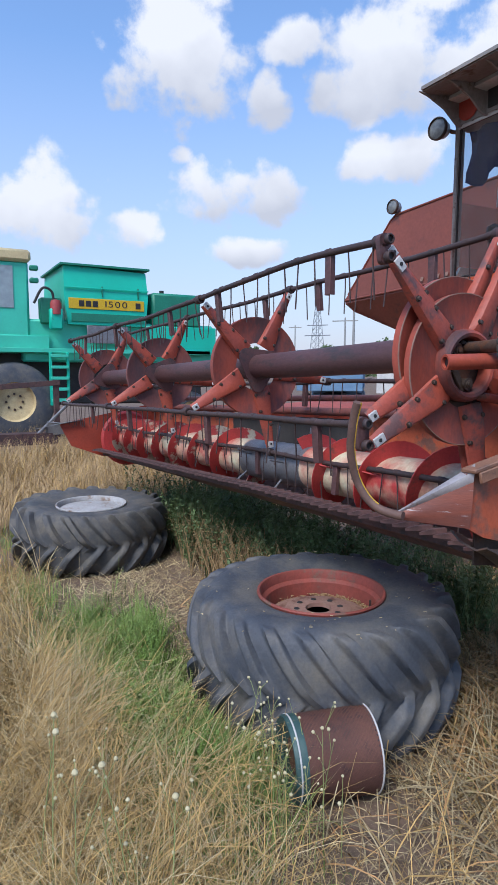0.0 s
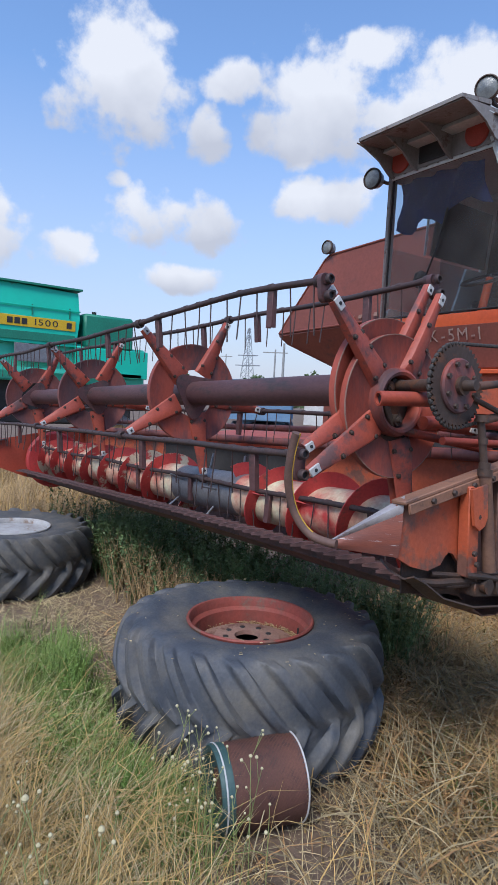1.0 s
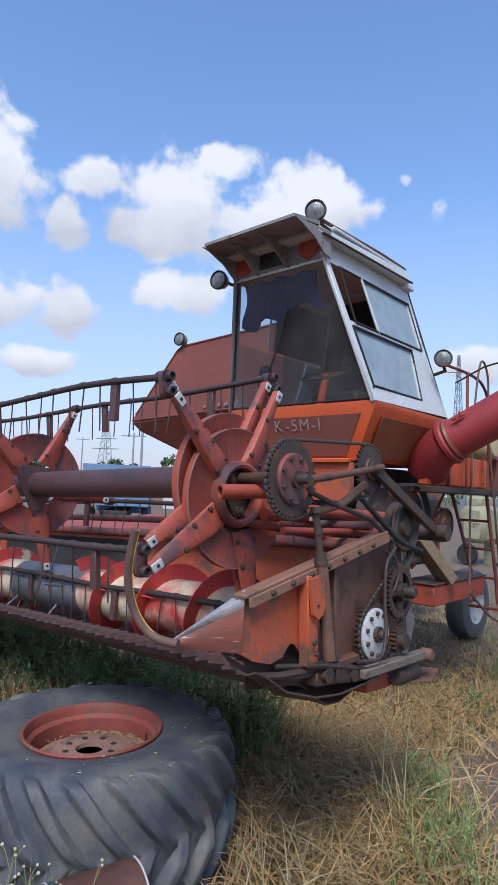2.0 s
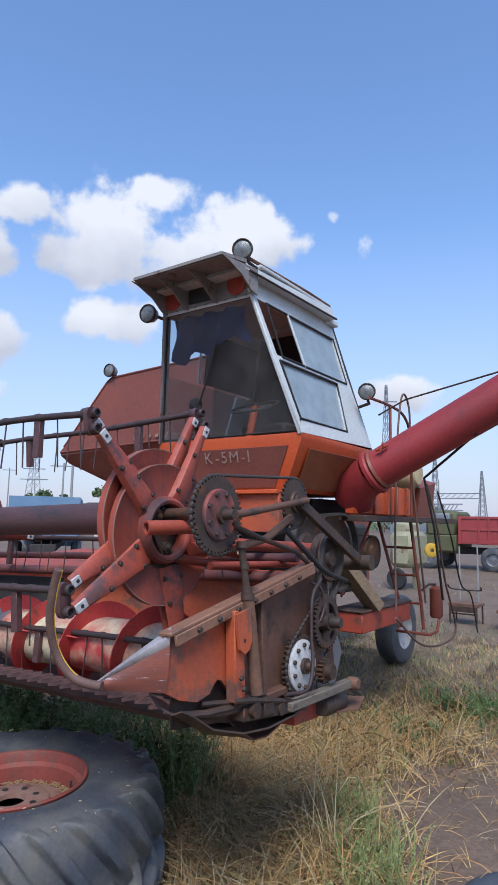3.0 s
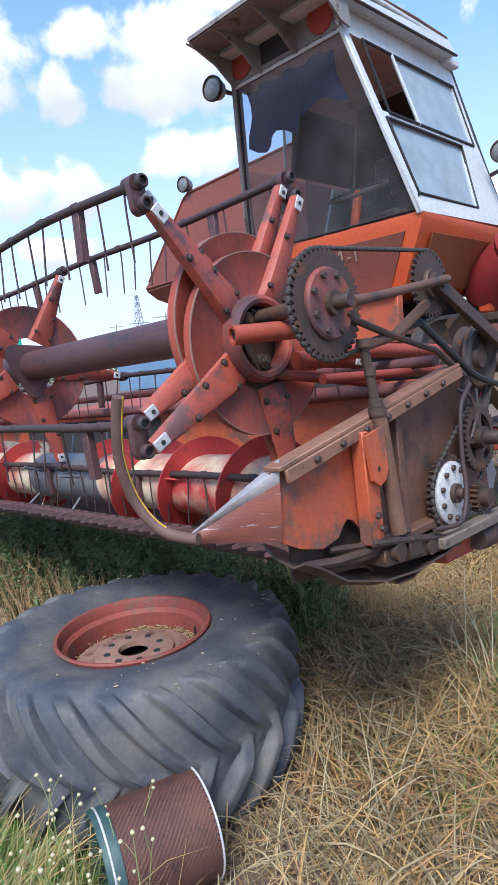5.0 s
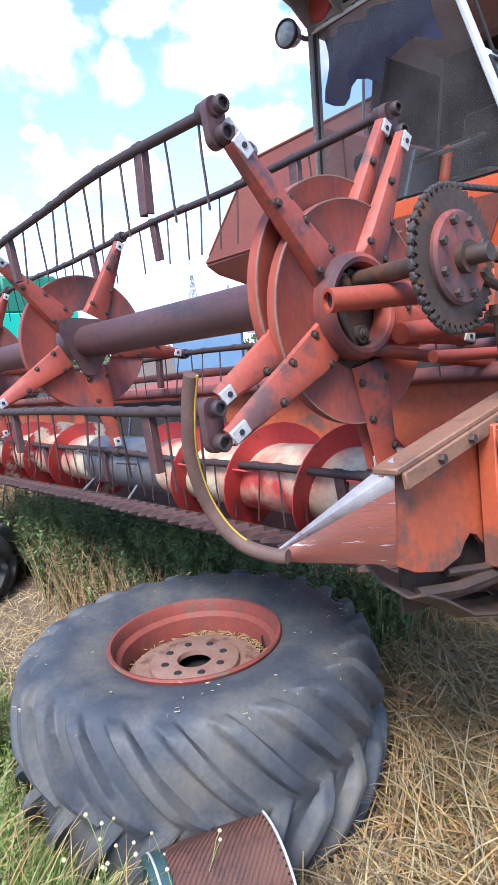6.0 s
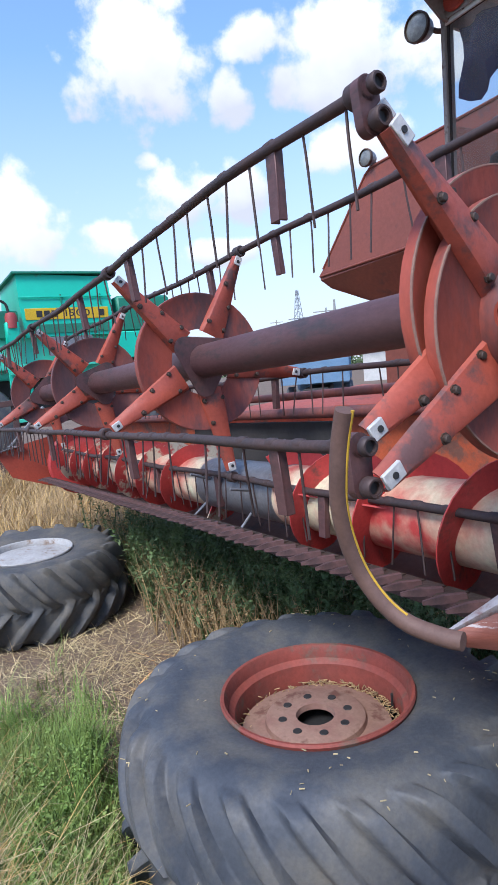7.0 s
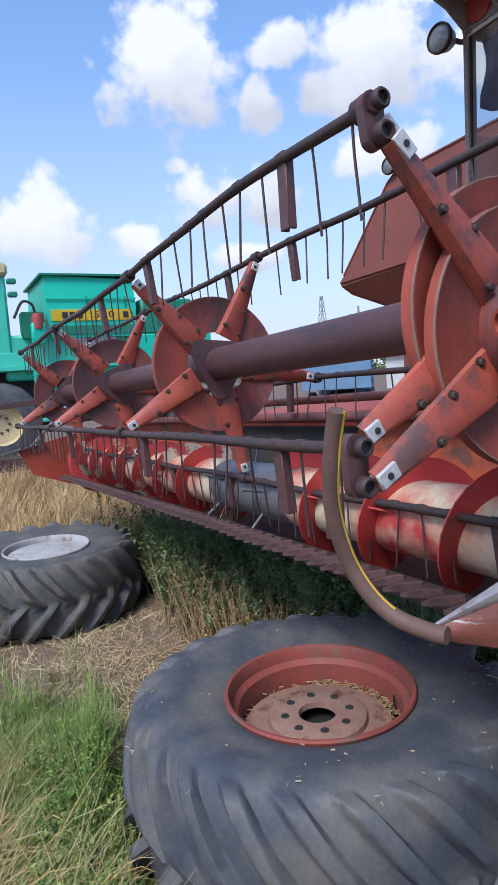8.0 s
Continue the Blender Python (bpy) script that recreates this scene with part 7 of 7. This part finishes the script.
rnd = random.Random(5)
for i, (x, y, h, s) in enumerate(((-62, 56, 5.5, 2.8), (-66, 62, 5.0, 3.0), (-60, 60, 4.6, 2.6), (-70, 52, 5.2, 2.8), (-58, 65, 4.2, 2.6), (-84, 46, 5.5, 3.0), (-80, 58, 5.2, 3.2), (-74, 70, 5.0, 3.0),
                                  (-46, 110, 6, 3.4), (-38, 116, 5, 3.2), (-12, 118, 5.5, 3.4), (-4, 112, 5.0, 3.2), (-90, 36, 5.5, 3.0), (-52, 96, 5.6, 3.2))):
    far_tree((x, y, 0), h, s, i + 40)
g = Geo()
for i in range(900):
    x, y = rnd.uniform(-150, 20), rnd.uniform(120, 150)
    if rnd.random() < 0.4:
        x, y = rnd.uniform(-170, -130), rnd.uniform(20, 140)
    z, s = rnd.uniform(0.3, 3.2) * rnd.uniform(0.4, 1), rnd.uniform(0.8, 2.2)
    for _ in range(7):
        p = Vector((x + rnd.gauss(0, s), y + rnd.gauss(0, s), max(0.1, z + rnd.gauss(0, s * 0.4))))
        u = Vector((rnd.gauss(0, 1), rnd.gauss(0, 1), rnd.gauss(0, 1))).normalized() * rnd.uniform(0.3, 0.7)
        w = u.orthogonal().normalized() * u.length * 0.7
        g.add([p - u, p + w, p + u, p - w], [(0, 1, 2, 3)])
single("far_woods", g, M["leaf_far"], "dusty green belt of far scrub and trees", "woods", (-60, 130, 0), "stuff")


# ---- grass, straw and weeds ----
def strips(name, label, category, material, base, head, height, lean, width, bend=0.5, segs=3):
    """One mesh of many tapering blades. base: (n, 2) places; head: direction each leans; the other arguments: arrays of n."""
    n = len(base)
    z0 = np.array([ground_height(x, y) for x, y in base]) - 0.01
    cs, sn = np.cos(head), np.sin(head)
    side = np.stack([-sn, cs], 1)
    twist = np.random.uniform(-0.8, 0.8, n)
    verts = np.zeros((n, 2 * segs + 1, 3))
    for k in range(segs + 1):
        t = k / segs
        out = height * lean * t ** (1 + bend)
        up = height * t * np.sqrt(np.clip(1 - (lean * t ** bend) ** 2, 0.03, 1))
        c = np.stack([base[:, 0] + cs * out, base[:, 1] + sn * out, z0 + up], 1)
        if k == segs:
            verts[:, 2 * k] = c
        else:
            w = width * (1 - 0.75 * t) / 2
            d = np.stack([side[:, 0] * w, side[:, 1] * w, twist * w], 1)
            verts[:, 2 * k], verts[:, 2 * k + 1] = c - d, c + d
    m = 2 * segs + 1
    quads = [(2 * k, 2 * k + 1, 2 * k + 3, 2 * k + 2) for k in range(segs - 1)]
    me = bpy.data.meshes.new(name)
    offs = np.arange(n) * m
    q = np.array(quads)[None] + offs[:, None, None]
    tri = np.array([[2 * segs - 2, 2 * segs - 1, 2 * segs]])[None] + offs[:, None, None]
    loops = np.concatenate([q.reshape(n, -1), tri.reshape(n, -1)], 1).reshape(-1)
    sizes = np.tile(np.array([4] * len(quads) + [3]), n)
    starts = np.concatenate([[0], np.cumsum(sizes)[:-1]])
    me.vertices.add(n * m)
    me.vertices.foreach_set("co", verts.reshape(-1))
    me.loops.add(len(loops))
    me.loops.foreach_set("vertex_index", loops.astype(np.int32))
    me.polygons.add(len(sizes))
    me.polygons.foreach_set("loop_start", starts.astype(np.int32))
    me.update(calc_edges=True)
    me.validate()
    me.materials.append(material)
    return tagged(new(name, me), label, category, kind="stuff")


BARE = [(0.78, 4.15, 0.62), (1.05, 3.60, 0.55), (1.30, 4.40, 0.85), (1.45, 3.35, 0.45), (0.22, 1.95, 0.22), (0.55, 1.55, 0.30)]   # trampled soil, almost without straw
AVOID = [(T1[0], T1[1], 0.66), (-3.3, 1.4, 0.62), (1.63, 2.89, 0.34)]


def blob(n, cx, cy, sx, sy, turn=0.0, clear=True):
    """Scattered places in a soft-edged patch."""
    p = np.random.normal(0, 1, (n, 2)) * np.array([sx, sy])
    c, s = math.cos(radians(turn)), math.sin(radians(turn))
    p = p @ np.array([[c, s], [-s, c]]) + np.array([cx, cy])
    return keep(p) if clear else p


def field(n, x0, x1, y0, y1):
    return keep(np.random.uniform((x0, y0), (x1, y1), (n, 2)))


def keep(p):
    ok = np.ones(len(p), bool)
    for x, y, r in AVOID:
        ok &= np.hypot(p[:, 0] - x, p[:, 1] - y) > r
    for x, y, r in BARE:
        ok &= np.random.uniform(0, 1.35, len(p)) < np.hypot(p[:, 0] - x, p[:, 1] - y) / r
    d = np.array([0.084, 0.300]) / 0.3115
    q = p - np.array([0.222, 1.262])
    a, b = q @ d, np.abs(q @ np.array([-d[1], d[0]]))
    ok &= ~((a > -0.02) & (a < 0.35) & (b < 0.13))
    return p[ok]


def clumped(p, spread=0.05, k=6):
    """Draw the places together into tufts."""
    n = max(1, len(p) // k)
    c = p[np.random.randint(0, len(p), n)]
    return keep(c[np.random.randint(0, n, len(p))] + np.random.normal(0, spread, p.shape))


def blades(name, label, material, p, h, w, lean, bend=0.5, segs=3, category="grass"):
    n = len(p)
    swirl = np.array([noise.noise(Vector((x * 2.2, y * 2.2, 4.4))) * 7.0 + noise.noise(Vector((x * 7, y * 7, 9.1))) * 3.0 for x, y in p])
    head = np.random.normal(0, 0.75, n) + swirl
    return strips(name, label, category, material, p, head, np.random.uniform(h[0], h[1], n), np.clip(np.random.normal(lean, 0.22, n), 0.02, 0.97), np.random.uniform(w[0], w[1], n), bend, segs)


def lying(name, label, material, p, length, w):
    """Stalks that lie almost flat on the ground, crossing one another."""
    n = len(p)
    return strips(name, label, "straw", material, p, np.random.uniform(0, 2 * np.pi, n), np.random.uniform(length[0], length[1], n),
                  np.clip(np.random.normal(0.955, 0.035, n), 0.7, 0.985), np.random.uniform(w[0], w[1], n), 0.06, 3)


def tangle(name, label, material, p, length, w):
    """Broken stalks that arch over one another in every direction."""
    n = len(p)
    return strips(name, label, "straw", material, p, np.random.uniform(0, 2 * np.pi, n), np.random.uniform(length[0], length[1], n),
                  np.clip(np.random.normal(0.90, 0.07, n), 0.55, 0.985), np.random.uniform(w[0], w[1], n), 0.30, 4)


np.random.seed(7)
J = np.concatenate
# tall dry grass in the foreground
fore = J([blob(7000, 0.35, 0.25, 0.55, 0.42), blob(5000, -0.75, 0.28, 0.6, 0.22), blob(3500, -2.4, 0.22, 0.9, 0.24)])
blades("dry_grass", "tall bent golden dry grass in the foreground", M["straw"], clumped(fore, 0.06), (0.22, 0.55), (0.0024, 0.0050), 0.88, 0.75, 4)
blades("pale_grass", "thin bleached grass stems in the foreground", M["straw_pale"], clumped(J([blob(2600, 0.2, 0.35, 0.6, 0.4), blob(2000, -0.9, 0.3, 0.7, 0.2)]), 0.07), (0.25, 0.6), (0.0018, 0.0032), 0.86, 0.7, 4)
blades("brown_grass", "brown matted grass under the straw", M["straw_brown"], clumped(fore, 0.05), (0.08, 0.26), (0.0022, 0.0045), 0.8, 0.6)
lying("fallen_straw", "loose bleached straw lying over the earth", M["straw_pale"], J([field(7000, -3.2, 2.0, -0.6, 4.6), blob(3500, -1.9, 1.5, 0.7, 0.5), blob(4000, 0.6, 1.7, 0.4, 0.5)]), (0.05, 0.22), (0.0020, 0.0042))
lying("brown_chaff", "trampled brown chaff on the bare earth", M["straw_brown"], J([field(16000, -3.4, 2.2, -0.4, 5.5), blob(9000, -1.9, 1.6, 0.8, 0.5)]), (0.02, 0.09), (0.0025, 0.0055))
blades("green_grass", "low green grass beside the tyres", M["grass"], clumped(J([blob(14000, -0.6, 0.97, 0.5, 0.12, -12), blob(8000, -0.02, 0.93, 0.20, 0.17), blob(6500, -1.25, 0.95, 0.35, 0.16), blob(2500, 0.2, 0.5, 0.3, 0.25)]), 0.03), (0.07, 0.27), (0.0028, 0.0058), 0.60)
blades("tuft_grass", "scattered green tufts by the far tyre", M["grass"], clumped(J([blob(300, -1.45, 1.8, 0.08, 0.08), blob(600, -4.1, 0.8, 0.3, 0.2), blob(700, -2.6, 0.75, 0.3, 0.1)]), 0.03), (0.06, 0.2), (0.003, 0.006), 0.6)
# thick reddish straw beside the header
mat = J([blob(5500, -0.05, 3.1, 0.5, 0.6, 20), blob(4500, 0.1, 4.5, 0.6, 0.9), blob(3000, 0.4, 2.4, 0.45, 0.5)])
tangle("dry_weeds", "tangled rusty golden dry weeds beside the header", M["straw_red"], clumped(mat[::2], 0.10), (0.12, 0.42), (0.004, 0.009))
tangle("golden_straw", "tangled golden straw on the open ground", M["straw"], clumped(mat[::2], 0.16), (0.14, 0.46), (0.004, 0.0085))
tangle("bleached_straw", "pale broken straw over the tangled weeds", M["straw_pale"], J([blob(1600, 0.15, 3.0, 0.5, 0.6), blob(900, 0.5, 2.0, 0.4, 0.4), blob(900, 0.2, 4.6, 0.6, 0.8)]), (0.10, 0.50), (0.004, 0.008))
lying("straw_litter", "broken straw litter on the open ground", M["straw"], J([field(6000, -1.2, 2.2, 1.6, 6.0), blob(4000, 0.25, 3.2, 0.6, 0.8)]), (0.06, 0.26), (0.003, 0.007))
lying("rusty_litter", "rusty broken stalks under the header's end", M["straw_red"], J([blob(5000, 0.0, 3.2, 0.6, 0.8), blob(2500, -1.3, 1.95, 0.25, 0.12)]), (0.06, 0.24), (0.003, 0.007))
blades("short_green", "short green blades among the straw", M["grass"], clumped(J([blob(900, 0.5, 3.4, 0.25, 0.3), blob(500, -0.2, 2.6, 0.25, 0.25), blob(900, 0.8, 2.7, 0.25, 0.3), blob(500, 0.1, 4.2, 0.4, 0.4)]), 0.05), (0.06, 0.22), (0.003, 0.006), 0.7)
# weeds under the header, tall dry grass behind it
blades("header_undergrowth", "dark green undergrowth below the header", M["weed"], clumped(J([field(2400, -4.2, -0.25, 2.45, 3.5), blob(700, -2.5, 2.55, 0.35, 0.15)]), 0.05), (0.15, 0.48), (0.003, 0.007), 0.6)
blades("header_dry_stalks", "dry stalks among the undergrowth below the header", M["straw_brown"], clumped(field(4200, -4.4, -0.1, 2.2, 3.4), 0.06), (0.2, 0.66), (0.0026, 0.005), 0.72)
blades("far_dry_grass", "tall brown dry grass between the parked machines", M["straw_brown"], clumped(J([field(13000, -9.3, -4.3, 0.6, 4.2), field(4000, -12.5, -9, -1, 5)]), 0.10), (0.18, 0.62), (0.005, 0.010), 0.66, 0.6)
blades("far_pale_grass", "bleached stems between the parked machines", M["straw"], clumped(field(2200, -9.3, -4.3, 0.4, 4.0), 0.10), (0.3, 0.7), (0.004, 0.008), 0.5)
blades("yard_grass", "patchy grey-green grass across the yard", M["sage"], clumped(J([field(9000, -3.5, 3.0, 4.9, 9.0), field(2200, -3.5, 3.0, 9.0, 12.0), field(2000, -14, 4, 12, 24)]), 0.12), (0.04, 0.13), (0.005, 0.012), 0.6)
blades("yard_straw", "patchy dry grass across the yard", M["straw_brown"], clumped(J([field(17000, -3.5, 3.0, 4.5, 10.0), field(5000, -14, 6, 10, 26), field(5000, -12, -3, -4, 1)]), 0.12), (0.04, 0.14), (0.004, 0.010), 0.8)
blades("green_clump", "fresh green weeds growing on the yard", M["grass"], clumped(J([blob(700, 0.42, 6.3, 0.22, 0.2), blob(300, 0.05, 5.4, 0.25, 0.15), blob(400, 1.05, 6.0, 0.4, 0.3)]), 0.03), (0.06, 0.2), (0.004, 0.008), 0.7)
blades("sage_clump", "grey-green weeds on the open ground", M["sage"], clumped(J([blob(350, 0.60, 3.38, 0.14, 0.14), blob(250, 0.90, 2.90, 0.10, 0.10), blob(200, 0.45, 3.9, 0.16, 0.2)]), 0.03), (0.10, 0.30), (0.003, 0.006), 0.6)


def leafy_plants(name, label, material, places, high, leaf, seed, per=38):
    """Branching stems that carry many small leaves."""
    rnd, g = random.Random(seed), Geo()
    for x, y in places:
        h = rnd.uniform(*high)
        z = ground_height(x, y)
        for b in range(4):
            a, l = rnd.uniform(0, 6.28), rnd.uniform(0.1, 0.5)
            pts = [Vector((x + math.cos(a) * l * h * t ** 1.5, y + math.sin(a) * l * h * t ** 1.5, z + h * t)) for t in (0, 0.35, 0.7, 1.0)]
            g.sweep(pts, [0.004, 0.0035, 0.0025, 0.001], 4)
            for i in range(per // 4):
                t = rnd.uniform(0.15, 1.0)
                k = min(2, int(t * 3))
                p = pts[k].lerp(pts[k + 1], t * 3 - k if t < 1 else 1)
                u = Vector((rnd.gauss(0, 1), rnd.gauss(0, 1), rnd.gauss(0.2, 0.5))).normalized() * rnd.uniform(*leaf)
                w = u.cross(Vector((rnd.gauss(0, 0.4), rnd.gauss(0, 0.4), 1))).normalized() * u.length * 0.22
                g.add([p, p + u * 0.5 + w, p + u, p + u * 0.5 - w], [(0, 1, 2, 3)])
    return single(name, g, material, label, "weeds", (0, 0, 0), "stuff")


rnd = random.Random(31)
leafy_plants("leafy_weeds", "leafy dark green weeds growing up under the header", M["weed"],
             [(rnd.uniform(-4.0, -0.3), rnd.uniform(2.30, 3.1)) for _ in range(330)] + [(rnd.gauss(-2.75, 0.45), rnd.gauss(2.27, 0.11)) for _ in range(110)] + [(rnd.gauss(-1.55, 0.25), rnd.gauss(2.5, 0.10)) for _ in range(40)], (0.22, 0.66), (0.020, 0.048), 2, 130)
leafy_plants("tall_weed", "tall greyish thistle beside the big tyre", M["sage"], [(rnd.gauss(-0.38, 0.05), rnd.gauss(2.92, 0.06)) for _ in range(9)] + [(rnd.gauss(-0.5, 0.12), rnd.gauss(3.0, 0.12)) for _ in range(12)], (0.35, 0.72), (0.02, 0.05), 3, 90)
leafy_plants("low_weeds", "low green herbs by the filter drum", M["grass"], [(-1.35 + 1.45 * u, 1.10 - 0.20 * u + rnd.gauss(0, 0.09)) for u in [rnd.random() for _ in range(230)] if math.hypot(-1.35 + 1.45 * u - T1[0], 1.1 - 0.2 * u - T1[1]) > 0.7], (0.10, 0.28), (0.008, 0.022), 5, 80)


leafy_plants("sage_weeds", "pale green bushy weeds on the straw", M["sage"], [(rnd.gauss(0.60, 0.13), rnd.gauss(3.38, 0.15)) for _ in range(26)] + [(rnd.gauss(0.88, 0.12), rnd.gauss(2.9, 0.12)) for _ in range(14)] + [(rnd.gauss(1.12, 0.08), rnd.gauss(2.72, 0.10)) for _ in range(9)], (0.12, 0.34), (0.010, 0.024), 9, 64)
leafy_plants("yard_weeds", "leafy green weeds growing on the yard", M["weed"], [(rnd.gauss(0.5, 0.28), rnd.gauss(6.1, 0.22)) for _ in range(46)] + [(rnd.gauss(0.15, 0.15), rnd.gauss(5.1, 0.12)) for _ in range(12)], (0.08, 0.24), (0.012, 0.034), 6, 90)
leafy_plants("dry_fringe", "dry brown weeds along the edge of the undergrowth", M["straw_brown"], [(rnd.uniform(-3.0, -0.9), rnd.gauss(2.24, 0.10)) for _ in range(190)], (0.15, 0.5), (0.010, 0.026), 8, 44)


def flower_weed():
    rnd, s, h = random.Random(17), Geo(), Geo()
    places = [(rnd.gauss(0.32, 0.12), rnd.gauss(1.18, 0.09), rnd.uniform(0.22, 0.46)) for _ in range(26)]
    NEARBY = [(0.62, 0.55), (0.35, 0.33), (0.42, 0.36), (0.70, 0.62), (0.55, 0.4)]
    places += [(0.62, 0.55, 0.60), (0.35, 0.33, 0.62), (0.42, 0.36, 0.6), (0.70, 0.62, 0.5), (0.55, 0.4, 0.5), (0.45, 0.38, 0.55)]
    places += [(rnd.uniform(-0.6, 0.8), rnd.uniform(0.2, 0.8), rnd.uniform(0.25, 0.5)) for _ in range(10)]
    for x, y, z in places:
        a, l = rnd.uniform(0, 6.28), rnd.uniform(0.05, 0.3)
        g0 = ground_height(x, y)
        pts = [Vector((x + math.cos(a) * l * z * t ** 1.6, y + math.sin(a) * l * z * t ** 1.6, g0 + z * t)) for t in (0, 0.3, 0.6, 0.85, 1.0)]
        s.sweep(pts, [0.0022, 0.002, 0.0017, 0.0014, 0.001], 5)
        tips = [pts[-1]]
        for k in range(rnd.randint(1, 3)):
            p = pts[rnd.randint(2, 3)]
            q = p + Vector((rnd.uniform(-1, 1), rnd.uniform(-1, 1), rnd.uniform(0.8, 1.8))).normalized() * rnd.uniform(0.05, 0.12)
            s.sweep([p, p.lerp(q, 0.6) + Vector((0, 0, 0.01)), q], 0.001, 4)
            tips.append(q)
        for q in tips:
            r = rnd.uniform(0.0045, 0.0075)
            r = 0.011 if (x, y) in NEARBY and q is tips[0] else r
            h.rev([(0, r), (r * 0.6, r * 0.75), (r * 0.95, r * 0.1), (r * 0.7, -r * 0.6), (0, -r * 0.9)], Matrix.Translation(q), 8)
    single("flower_stems", s, M["sage"], "thin wiry weed stems by the filter drum", "flowering weed", (0, 0, 0), "stuff")
    single("flower_heads", h, M["flower"], "small cream flower heads on thin stems", "flowering weed", (0, 0, 0), "stuff")


flower_weed()
leafy_plants("dark_weeds", "dark green bushy weeds between the tyre and the straw", M["weed"], [(rnd.gauss(-0.42, 0.10), rnd.gauss(2.86, 0.12)) for _ in range(26)], (0.25, 0.62), (0.014, 0.036), 12, 80)
tangle("coarse_stalks", "coarse broken dry stalks lying crosswise on the straw", M["straw_brown"], clumped(J([blob(900, 0.15, 3.0, 0.5, 0.6), blob(700, 0.45, 2.1, 0.4, 0.4)]), 0.12), (0.10, 0.34), (0.005, 0.010))
blades("long_stems", "long pale seed stems arching out of the weeds", M["straw_pale"], clumped(J([blob(60, 0.58, 3.35, 0.12, 0.16), blob(10, -2.9, 0.95, 0.3, 0.15)]), 0.04), (0.45, 0.85), (0.004, 0.007), 0.75, 0.7, 5)
